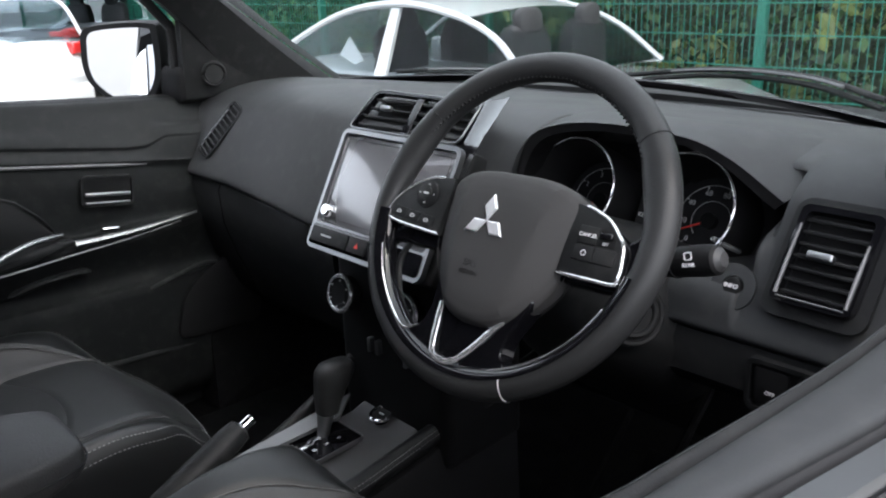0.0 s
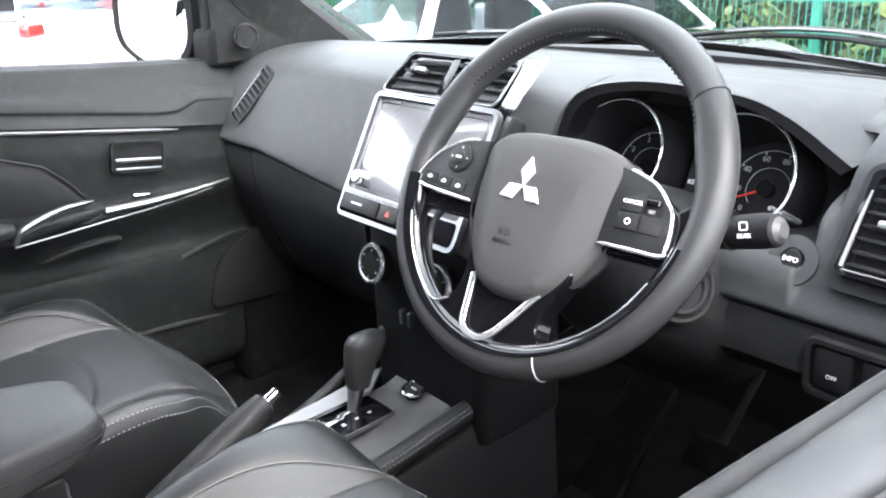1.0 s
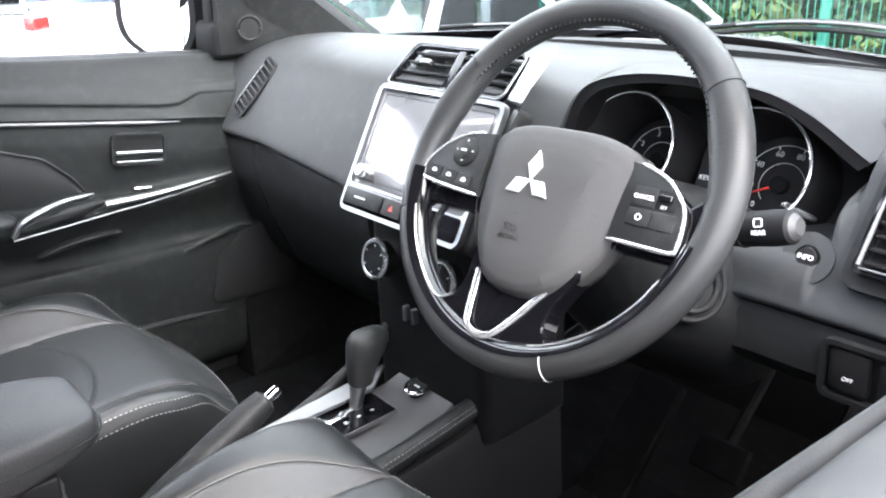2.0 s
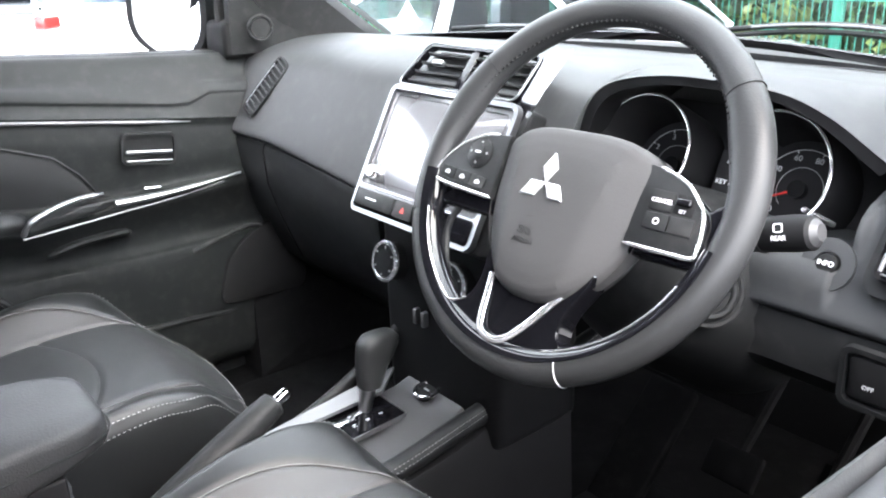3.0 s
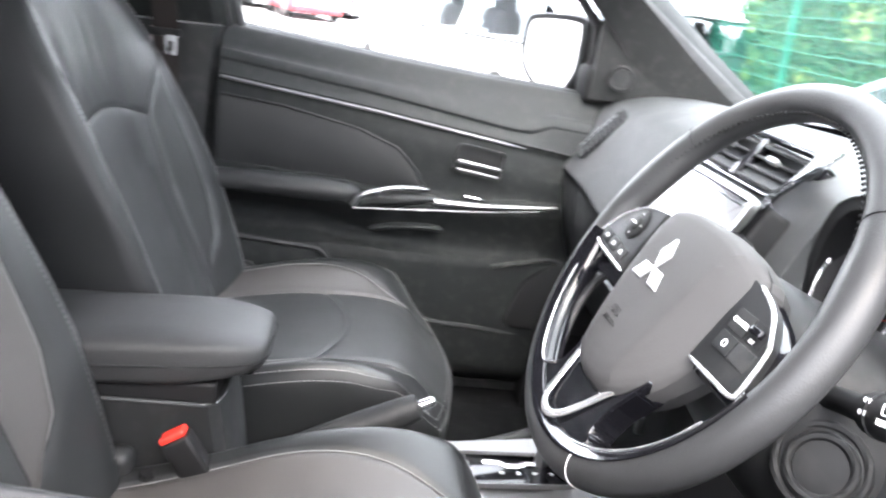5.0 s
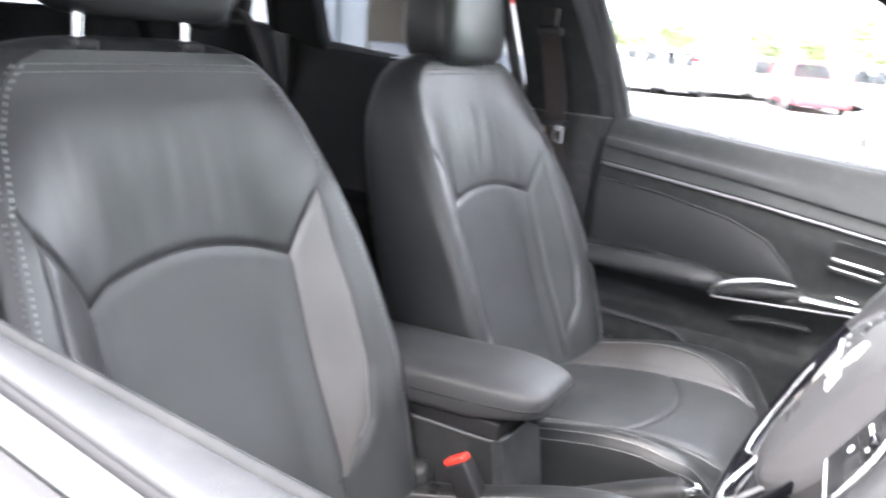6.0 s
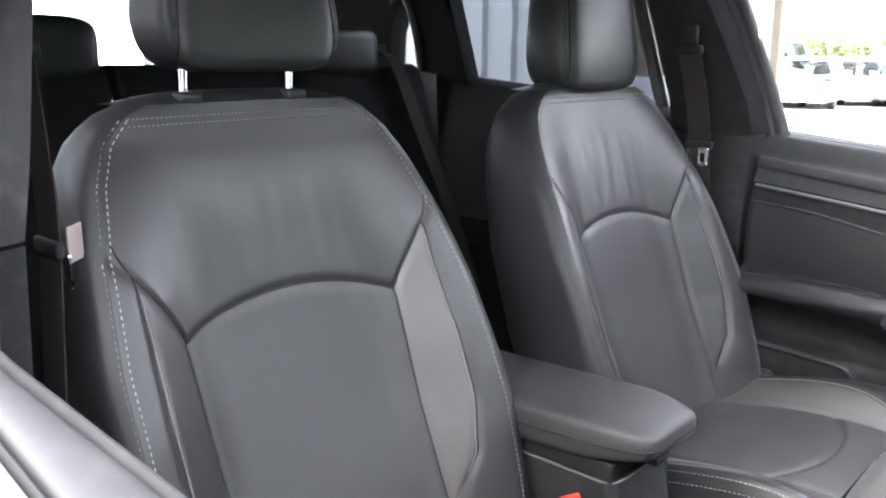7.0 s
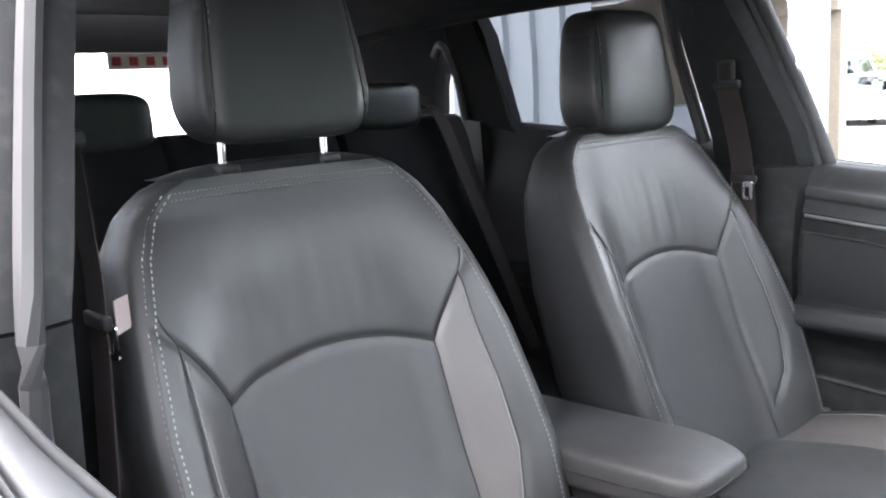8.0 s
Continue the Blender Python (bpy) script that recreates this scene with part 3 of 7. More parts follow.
def make_cushion(cx, parent, shift, lift, half):
    y0, y1 = -0.66, 0.0
    NX, NY = 110, 132
    FRONT_SEAM = -0.235
    grid = []
    for j in range(NY + 1):
        y = y0 + (y1 - y0) * j / NY
        h = half - 0.05 * smoothstep(-0.16, 0.02, y) ** 2 - 0.012
        p = cushion_mid(y)
        q = max(min(cushion_out(y), h - 0.012), p + 0.004)
        row = []
        for i in range(NX + 1):
            x = float(np.interp(i, (0, 16, 34, 76, 94, 110), (-h, -q, -p, p, q, h)))
            yy = y + 0.05 * max(0.0, 1 - (x / p) ** 2) * math.exp(-((y - FRONT_SEAM) / 0.10) ** 2)
            row.append(V((cx + x, yy + shift - 0.03 * (x / h) ** 2 * smoothstep(-0.2, 0, y), cushion_top(x, yy, half, y0, y1, lift))))
        grid.append(row)
    bms = [bmesh.new() for _ in range(5)]
    cache = [dict() for _ in range(4)]

    def vert(k, i, j):
        c = cache[k]
        if (i, j) not in c:
            c[(i, j)] = bms[k].verts.new(grid[j][i])
        return c[(i, j)]
    for j in range(NY):
        y = y0 + (y1 - y0) * (j + 0.5) / NY
        for i in range(NX):
            if 34 <= i < 76:
                k = 0 if y < FRONT_SEAM else 1
            elif 16 <= i < 94 and y < -0.07:
                k = 2
            else:
                k = 3
            bms[k].faces.new((vert(k, i, j), vert(k, i + 1, j), vert(k, i + 1, j + 1), vert(k, i, j + 1)))
    # skirts: sides and front
    line = [grid[j][NX] for j in range(NY + 1)][::2] + [grid[NY][i] for i in range(NX, -1, -1)][::2] + [grid[j][0] for j in range(NY, -1, -1)][::2]
    rings = []
    c0 = V((cx, (y0 + y1) / 2 + shift, 0))
    for k, (o, d) in enumerate(((0, 0), (0.006, 0.006), (0.010, 0.016), (0.011, 0.04), (0.008, 0.09), (0.0, 0.14), (-0.01, 0.165))):
        ring = []
        for p in line:
            v = V((p.x - c0.x, (p.y - c0.y) * 0.8, 0)).normalized()
            z = max(p.z - d, 0.385)
            ring.append(V((p.x + v.x * o, p.y + v.y * o, z)))
        rings.append(ring)
    loft(rings, False, False, bms[4])
    for k, (n, m, lab) in enumerate((("centre_panel", PERFORATED, "perforated black leather"), ("front_panel", PERFORATED, "perforated black leather"), ("bolster_panel", SUEDE, "leather bolster insert in a greyer tone"), ("bolster_edge", LEATHER, "black leather bolster"), ("cushion_side", LEATHER_SIDE, "black leather cushion side"))):
        for piece in halves(bms[k], cx, k in (2, 3)):
            part(n, piece, m, parent, lab, smooth=60)
    row = spline(line, 560)
    for off, dz in ((0.001, 0.0025), (0.0095, -0.012)):
        bm = bmesh.new()
        for a, b in zip(row[::2], row[1::2]):
            va = V((a.x - c0.x, (a.y - c0.y) * 0.8, 0)).normalized() * off
            tube([a + va + V((0, 0, dz)), b + va + V((0, 0, dz))], 0.0006, 4, bm=bm)
        part("stitching", bm, THREAD, parent, "row of pale stitching")
    # pale seam between the bolster panel and its edge
    for i in (16, 94):
        pts = [grid[j][i] + V((0, 0, 0.0012)) for j in range(10, NY + 1) if y0 + (y1 - y0) * j / NY < -0.06]
        part("seam_line", tube(pts, 0.0009, 6), THREAD_DARK, parent, "fine grey seam")


def perforated():
    """Black leather with rows of fine holes."""
    m = mat("perforated_leather", (0.0172, 0.0183, 0.0188), 0.50, bump=0.35, scale=900, kind="grain", vary=0.14, spec=0.35)
    n, l = m.node_tree.nodes, m.node_tree.links
    co = n.new("ShaderNodeTexCoord")
    map_ = n.new("ShaderNodeMapping")
    map_.inputs["Scale"].default_value = (300, 300, 300)
    l.new(co.outputs["Object"], map_.inputs["Vector"])
    vo = n.new("ShaderNodeTexVoronoi")
    vo.inputs["Randomness"].default_value = 0.0
    vo.inputs["Scale"].default_value = 1.0
    vo.voronoi_dimensions = "2D"
    sep = n.new("ShaderNodeSeparateXYZ")
    comb = n.new("ShaderNodeCombineXYZ")
    l.new(map_.outputs[0], sep.inputs[0])
    add = n.new("ShaderNodeMath")
    l.new(sep.outputs[2], add.inputs[0])
    l.new(sep.outputs[1], add.inputs[1])
    add.operation = "SUBTRACT"
    l.new(sep.outputs[0], comb.inputs[0])
    l.new(add.outputs[0], comb.inputs[1])
    l.new(comb.outputs[0], vo.inputs["Vector"])
    cut = n.new("ShaderNodeMapRange")
    cut.inputs[1].default_value, cut.inputs[2].default_value = 0.16, 0.22
    l.new(vo.outputs["Distance"], cut.inputs[0])
    b = n["Principled BSDF"]
    old = b.inputs["Base Color"].links[0].from_socket
    mix = n.new("ShaderNodeMix")
    mix.data_type, mix.blend_type = "RGBA", "MULTIPLY"
    mix.inputs[0].default_value = 0.75
    l.new(old, mix.inputs[6])
    l.new(cut.outputs[0], mix.inputs[7])
    l.new(mix.outputs[2], b.inputs["Base Color"])
    return m


PERFORATED = perforated()


def pillow(w, h, d, nu=28, nv=20, p=3.2):
    """A plump rounded block about the origin: x across, y deep, z high."""
    rings = []
    for j in range(1, nv):
        t = -math.pi / 2 + math.pi * j / nv
        ct, st = abs(math.cos(t)) ** (2 / p), math.copysign(abs(math.sin(t)) ** (2 / p), math.sin(t))
        ring = []
        for i in range(nu):
            a = math.tau * i / nu
            ca, sa = math.copysign(abs(math.cos(a)) ** (2 / p), math.cos(a)), math.copysign(abs(math.sin(a)) ** (2 / p), math.sin(a))
            ring.append(V((w / 2 * ca * ct, d / 2 * sa * ct, h / 2 * st)))
        rings.append(ring)
    return loft(rings)


def make_seat(cx, out, name, label, shift=0.0, drop=0.0, ahead=0.0, lift=0.0, half=0.262):
    """out: +1 where the door is on the x side, -1 on the other."""
    seat = thing(name, (cx, -0.4, 0.32), label, "car seat", "front seats")
    make_backrest(cx, seat, out)
    upper = set(seat.children)
    make_cushion(cx, seat, shift, lift, half)
    # seat frame and rails
    part("seat_base", box((cx - 0.20, -0.6, 0.345), (cx + 0.20, -0.12, 0.43), 0.01), DARK, seat)
    for s in (1, -1):
        part("rail", box((cx + s * 0.19 - 0.02, -0.70, 0.318), (cx + s * 0.19 + 0.02, -0.08, 0.35), 0.004), DARK, seat, "dark steel seat rail")
        part("hinge_cover", box((cx + s * 0.262 - 0.02, -0.70, 0.44), (cx + s * 0.262 + 0.02, -0.52, 0.60), 0.015), PLASTIC, seat, "black plastic hinge cover")
    # headrest
    head = part("headrest", make_headrest(cx, drop), [LEATHER, LEATHER_SIDE], seat, "black leather headrest with dark side panels", smooth=70)
    for s in (1, -1):
        sx = cx + s * 0.0765
        part("post", tube([(sx, -0.822, 1.11), (sx, -0.815, 1.25 - drop)], 0.0052, 12), CHROME, seat, "chrome headrest post")
        part("collar", box((sx - 0.016, -0.834, 1.149), (sx + 0.016, -0.800, 1.163), 0.006), PLASTIC, seat, "black plastic post collar")
    for s in (1, -1):
        line = [p for p in headrest_line(cx, drop, s * 0.112)]
        part("seam", tube(line, 0.0016, 6), DARK, head, "dark seam of the side panel")
        bm = bmesh.new()
        line = spline([p + V((-s * 0.004, 0.0006, 0)) for p in line], 90)
        for a, b in zip(line[::2], line[1::2]):
            tube([a, b], 0.0007, 4, bm=bm)
        part("stitching", bm, THREAD_DARK, head)
    # folded cloth tag on the outer edge
    x = cx + out * 0.250
    tag = part("tag", box((min(x, x + out * 0.0), -0.743, 1.008), (x + out * 0.002, -0.712, 1.044), 0.0008, 1, None), mat("tag_cloth_" + name, (0.22, 0.18, 0.175), 0.8, bump=0.4, scale=600), seat, "pale woven tag with faint print")
    tag.data.transform(Matrix.Translation((x, -0.728, 1.0)) @ Matrix.Rotation(radians(-48 if out > 0 else 88), 4, "Z") @ Matrix.Translation((-x, 0.743, -1.0)))
    for ob in list(seat.children_recursive):
        if ob in upper or ob == head or ob.parent == head or ob.name.split(".")[0] in ("post", "collar", "tag", "hinge_cover"):
            ob.data.transform(Matrix.Translation((0, ahead, 0)))
    return seat


def headrest_line(cx, drop, x0):
    """The front of the headrest along one upright seam."""
    bm = make_headrest(cx, drop)
    mid = cx - 0.018 if cx < 0 else cx - 0.014
    bm.verts.ensure_lookup_table()
    out = []
    for r in range(29):
        ring = [bm.verts[r * 44 + k].co for k in range(44)]
        z = ring[0].z
        want = mid + x0 * (1 - 0.10 * smoothstep(1.22, 1.40, z + drop))
        for a, b in zip(ring, ring[1:] + ring[:1]):
            if (a.x - want) * (b.x - want) < 0 and a.y > -0.835:
                out.append(a.lerp(b, (want - a.x) / (b.x - a.x)) + V((0, 0.0006, 0)))
                break
    bm.free()
    return out


def make_headrest(cx, drop):
    cx += -0.018 if cx < 0 else -0.014
    bm = pillow(0.262, 0.222, 0.11, 44, 30, 5.5)
    for v in bm.verts:
        x, y, z = v.co
        t = (z + 0.1075) / 0.215
        seam = 0.004 * math.exp(-((abs(x) - 0.114) / 0.006) ** 2)
        wid = 1 - 0.16 * smoothstep(0.25, 1.0, t) - 0.03 * smoothstep(0.3, 0, t)
        v.co = V((cx + x * wid, -0.825 + y * (0.85 + 0.15 * (1 - t)) - 0.018 * t - 0.06 * x * x - (seam if y > 0 else 0), 1.188 - drop + 0.215 * t))
    for f in bm.faces:
        f.material_index = 1 if abs(f.calc_center_median().x - cx) > 0.113 else 0
    return bm


driver_seat = make_seat(0.354, 1, "driver_seat", "black leather driver's seat with grey bolsters and pale stitching", -0.025, 0.0, 0.0, 0.036, 0.280)
passenger_seat = make_seat(-0.362, -1, "passenger_seat", "black leather passenger seat with grey bolsters", -0.10, 0.04, 0.035, 0.012)

# ---- dashboard ----
DASH_SECTION = [(0.72, 0.99), (0.56, 1.008), (0.42, 1.02), (0.31, 1.018), (0.245, 1.005), (0.205, 0.985), (0.18, 0.95), (0.155, 0.905), (0.125, 0.86), (0.128, 0.848)]


def dash_line(x):
    """Section of the upper dashboard at a station: it dips a little lower towards the centre."""
    low = 0.05 * (1 - min(abs(x) / 0.5, 1.0))
    bow = 0.05 * (x / 0.7) ** 4
    sec = []
    for y, z in DASH_SECTION:
        edge = 0.548 + (z - 0.915) * 0.33 if z < 0.995 else 0.545
        cut = smoothstep(0.196, 0.206, x) * smoothstep(edge + 0.004, edge - 0.004, x)
        sec.append(((max(y, 0.33) if 0.91 < z < 1.012 and y < 0.33 else y) * cut + y * (1 - cut), z * (1 - cut) + 0.893 * cut if 0.91 < z < 0.96 else z))
    return [(y - bow * smoothstep(0.3, 0.7, y) * 2.5, z - low * smoothstep(0.93, 0.85, z) + 0.012 * (1 - (x / 0.7) ** 2) * smoothstep(0.5, 0.3, y) * smoothstep(0.95, 1.0, z)) for y, z in sec]


def posed(right, up, at):
    """A pose with x along right, y along up, z out of the face."""
    right, up = V(right).normalized(), V(up)
    n = right.cross(up).normalized()
    up = n.cross(right)
    return Matrix.Translation(at) @ Matrix((right, up, n)).transposed().to_4x4()


dash = thing("dashboard", (0, 0.3, 0.85), "black soft-touch dashboard with satin silver trim", "dashboard")


def dash_skin(x0, x1, n, parent, name):
    rings = []
    for i in range(n + 1):
        x = x0 + (x1 - x0) * i / n
        pts = spline([(x, y, z) for y, z in dash_line(x)], 46)
        pts += [V((x, 0.20, 0.83)), V((x, 0.72, 0.83))]
        rings.append(pts)
    return part(name, loft(rings), DASH, parent, "dark grained soft dashboard skin", smooth=50)


dash_skin(-0.715, -0.165, 40, dash, "upper_pad")
dash_skin(-0.165, 0.165, 20, dash, "middle_pad")
dash_skin(0.165, 0.715, 200, dash, "upper_pad")

# glovebox and lower panels
def lower_panel(x0, x1, name, label, short=False):
    rings = []
    for i in range(21):
        x = x0 + (x1 - x0) * i / 20
        zt = dash_line(x)[-1][1] - 0.004
        pts = [(0.132, zt), (0.126, zt - 0.012), (0.13, zt - 0.08), (0.15, 0.70), (0.19, 0.60), (0.26, 0.53), (0.40, 0.50), (0.40, zt)]
        if short:
            pts = [(0.132, zt), (0.126, zt - 0.012), (0.128, zt - 0.05), (0.145, 0.775), (0.165, 0.762), (0.25, 0.765), (0.40, 0.79), (0.40, zt)]
        rings.append([V((x, y, z)) for y, z in pts])
    return part(name, loft(rings), PLASTIC, dash, label)


lower_panel(-0.535, -0.16, "glovebox_lid", "black plastic glovebox lid")
lower_panel(-0.70, -0.540, "end_panel", "black plastic dashboard end")
lower_panel(0.13, 0.70, "knee_panel", "black plastic knee panel", True)

# instrument hood: an arch over the dials
hood_line = [(0.192, 0.90), (0.198, 0.955), (0.217, 1.003), (0.250, 1.029), (0.311, 1.044), (0.381, 1.048), (0.462, 1.041), (0.513, 1.022), (0.558, 0.993), (0.572, 0.984)]
lip = spline([(x, 0.175 + 0.02 * abs(x - 0.36) / 0.2, z) for x, z in hood_line], 48)
rear = spline([(x + (x - 0.37) * 0.18, 0.36, min(z, 1.02) + 0.004) for x, z in hood_line], 48)
rings = []
for k in range(7):
    t = k / 6
    rings.append([a.lerp(b, t) + V((0, 0, 0.010 * math.sin(math.pi * t))) for a, b in zip(lip, rear)])
inner = [[p + V(((0.385 - p.x) * 0.06, 0.002, -0.010 if p.z > 0.96 else 0)) for p in lip], [p.lerp(V((0.385, 0.30, 0.93)), 0.16) + V((0, 0.10, 0)) for p in lip]]
part("instrument_hood", loft(list(reversed(rings)), False, False), DASH, dash, "soft hood over the instruments", smooth=50)
part("hood_lining", loft([[p + V((0, 0.001, -0.001)) for p in lip]] + inner, False, False), DARK, dash, "black lining under the hood", smooth=50)

# instruments
cluster_m = posed((1, 0.02, 0), (0, 0.42, 0.9), (0.362, 0.280, 0.919))
panel = part("instrument_panel", plate([(-0.16, -0.06), (0.165, -0.06), (0.175, 0.02), (0.12, 0.085), (-0.11, 0.085), (-0.155, 0.03)], 0.004, cluster_m @ Matrix.Translation((0, 0, -0.006))), DARK, dash, "dark instrument panel")


def arc_pts(cx, cy, r, a0, a1, n, z=0.0):
    return [V((cx + r * math.cos(radians(a0 + (a1 - a0) * k / (n - 1))), cy + r * math.sin(radians(a0 + (a1 - a0) * k / (n - 1))), z)) for k in range(n)]


def place(m, pts):
    return [m @ V(p) for p in pts]


DIAL = mat("dial_face", (0.006, 0.006, 0.007), 0.5)
NEEDLE = mat("red_needle", (0.8, 0.05, 0.04), 0.4)
for cx, a0, a1, name, marks in ((-0.080, -60, 240, "rev_counter", ("0", "1", "2", "3", "4", "5", "6", "7")), (0.082, -70, 128, "speedometer", ("0", "20", "40", "60", "80", "100", "120", "140"))):
    face = part(name, plate([(p.x, p.y) for p in arc_pts(cx, 0, 0.062, 0, 352.5, 48)], 0.004, cluster_m @ Matrix.Translation((0, 0, -0.003))), DIAL, panel, "round black dial")
    part("bezel", tube(place(cluster_m, arc_pts(cx - 0.004, 0, 0.0670, a0, a1, 70, 0.080)), 0.0017, 8), BRIGHT, face, "chrome dial ring")
    part("shroud", loft([place(cluster_m, arc_pts(cx - 0.05 * z, 0, r, a0, a1, 57, z)) for r, z in ((0.056, 0.0), (0.0635, 0.074), (0.068, 0.080), (0.0695, 0.076), (0.066, 0.0))], False, False), DARK, face, "black dial tube", smooth=50)
    part("scale", tube(place(cluster_m, arc_pts(cx, 0, 0.046, -45, 225, 60, 0.002)), 0.0005, 4), PRINT, face, "pale dial scale")
    part("scale", tube(place(cluster_m, arc_pts(cx, 0, 0.026, -45, 225, 50, 0.002)), 0.0004, 4), PRINT, face)
    for k, tx in enumerate(marks):
        a = radians(225 - k * 270 / 7)
        lettering(tx, 0.0095, cluster_m @ Matrix.Translation((cx + 0.037 * math.cos(a), 0.037 * math.sin(a), 0.0022)), face, PRINT)
        part("tick", tube(place(cluster_m, [(cx + 0.0425 * math.cos(a), 0.0425 * math.sin(a), 0.002), (cx + 0.046 * math.cos(a), 0.046 * math.sin(a), 0.002)]), 0.0006, 4), LETTER, face)
    a = radians(206)
    part("needle", tube(place(cluster_m, [(cx + 0.010 * math.cos(a), 0.010 * math.sin(a), 0.008), (cx + 0.044 * math.cos(a), 0.044 * math.sin(a), 0.008)]), [0.0015, 0.0007], 6), NEEDLE, face, "red needle")
    part("needle_hub", tube(place(cluster_m, [(cx, 0, 0.002), (cx, 0, 0.011)]), 0.010, 16), DARK, face)
for x, y in ((0.128, -0.028), (0.140, -0.031)):
    k0 = part("reset_knob", tube(place(cluster_m, [(x, y, 0.03), (x, y, 0.076), (x, y, 0.079)]), [0.0035, 0.0035, 0.002], 12), BRIGHT, panel, "small reset knob")
dm = cluster_m @ Matrix.Translation((0.016, -0.006, 0.034))
display = part("display", plate(rrect(0.034, 0.062, 0.004), 0.003, dm), DIAL, panel, "small black information display")
lettering("KEY NO", 0.0080, dm @ Matrix.Translation((0, -0.006, 0.0035)), display)
part("display_bar", plate(rrect(0.020, 0.0045, 0.001), 0.0005, dm @ Matrix.Translation((0.003, 0.018, 0.003))), PRINT, display)

# ---- centre stack ----
stack_m = posed((1, 0, 0), (0, 0.09, 0.167), (0.005, 0.112, 0.905))
stack = part("centre_tower", box((-0.145, -0.10, -0.10), (0.142, 0.10, -0.006), 0.008, 3, stack_m), DARK, dash, "dark centre tower body")
part("screen_surround", ring_plate(rrect(0.272, 0.198, 0.014), rrect(0.258, 0.148, 0.008, cy=0.018), 0.010, stack_m), SILVER, dash, "satin silver screen surround")
screen = part("screen", plate(rrect(0.256, 0.146, 0.006, cy=0.018), 0.004, stack_m @ Matrix.Translation((0, 0, 0.001)), 0.001), SCREEN, dash, "glossy dark touchscreen reflecting the sky")
part("screen_line", ring_plate(rrect(0.238, 0.132, 0.005, cy=0.018), rrect(0.236, 0.130, 0.005, cy=0.018), 0.0006, stack_m @ Matrix.Translation((0, 0, 0.005))), DARK, screen)
part("volume_knob", tube(place(stack_m, [(-0.107, -0.036, 0.004), (-0.107, -0.036, 0.014), (-0.107, -0.036, 0.018)]), [0.0105, 0.0105, 0.008], 20), CHROME, screen, "chrome volume knob")
strip_m = stack_m @ Matrix.Translation((0, -0.0755, 0.002))
lower_strip = part("switch_strip", plate(rrect(0.258, 0.034, 0.006), 0.010, strip_m, 0.002), PIANO, dash, "gloss black switch strip")
part("button", plate(rrect(0.090, 0.024, 0.003, cx=-0.078), 0.003, strip_m @ Matrix.Translation((0, 0, 0.010)), 0.001), PLASTIC, lower_strip, "black button")
part("button_print", plate(rrect(0.026, 0.0025, 0.0008, cx=-0.085), 0.0006, strip_m @ Matrix.Translation((0, 0, 0.013))), PRINT, lower_strip)
part("hazard_button", plate(rrect(0.042, 0.024, 0.003, cx=-0.008), 0.003, strip_m @ Matrix.Translation((0, 0, 0.010)), 0.001), PLASTIC, lower_strip, "hazard light button")
part("hazard_triangle", plate([(-0.0125, -0.004), (-0.0035, -0.004), (-0.008, 0.004)], 0.0006, strip_m @ Matrix.Translation((0, 0, 0.0131))), RED, lower_strip, "red triangle")


def vent(m, w, h, slats, parent, frame_mat, name, tab=True, rim=0.014, deep=0.028):
    """A louvred air vent in a frame: m has x across, y up, z out."""
    body = part(name, ring_plate(rrect(w + rim, h + rim, 0.006 + rim / 7), rrect(w, h, 0.006), 0.012, m), frame_mat, parent, "air vent frame")
    part("vent_box", plate(rrect(w + 0.004, h + 0.004, 0.006), 0.003, m @ Matrix.Translation((0, 0, -deep))), DARK, body)
    for k in range(slats):
        y = -h / 2 + h * (k + 0.5) / slats
        part("slat", obox((0, 0, 0), (w, 0.0035, min(0.02, deep)), m @ Matrix.Translation((0, y, -0.004 if deep > 0.02 else 0.002)) @ Matrix.Rotation(radians(20), 4, "X"), 0.0012, 2), PLASTIC, body)
    if tab:
        part("tab", obox((0, 0, 0), (0.026, 0.008, 0.012), m @ Matrix.Translation((-w * 0.08, 0, 0.010)), 0.002), SILVER, body, "silver vent tab")
    return body


vent_up = (0, 0.046, 0.057)
vm = posed((1, 0, 0), vent_up, (-0.024, 0.221, 1.009))
vo = round_poly([(-0.150, -0.036), (0.112, -0.036), (0.122, 0.037), (-0.122, 0.037)], 0.014)
vi = round_poly([(-0.143, -0.032), (0.108, -0.032), (0.1175, 0.033), (-0.118, 0.033)], 0.011)
part("vent_housing", plate(vo, 0.05, vm @ Matrix.Translation((0, 0, -0.06))), PIANO, dash, "gloss black vent housing")
cvent = part("centre_vent", ring_plate(vo, vi, 0.012, vm), PIANO, dash, "gloss black centre vent frame")
part("vent_edge", tube([vm @ V((x, y, 0.012)) for x, y in vo], 0.0014, 6, closed=True), SILVER, cvent, "thin silver edge")
part("vent_box", plate(vi, 0.002, vm @ Matrix.Translation((0, 0, -0.008))), DARK, cvent)
part("divider", obox((0, 0, 0), (0.016, 0.066, 0.016), vm @ Matrix.Translation((-0.014, 0, 0.002)), 0.003), PIANO, cvent)
for k in range(4):
    y = -0.024 + 0.016 * k
    for x0, x1 in ((lerp_at([(-0.032, -0.139), (0.033, -0.116)], y), -0.022), (-0.006, lerp_at([(-0.032, 0.106), (0.033, 0.115)], y))):
        part("slat", obox((0, 0, 0), (x1 - x0, 0.004, 0.014), vm @ Matrix.Translation(((x0 + x1) / 2, y, 0.002)) @ Matrix.Rotation(radians(20), 4, "X"), 0.0012, 2), PLASTIC, cvent)
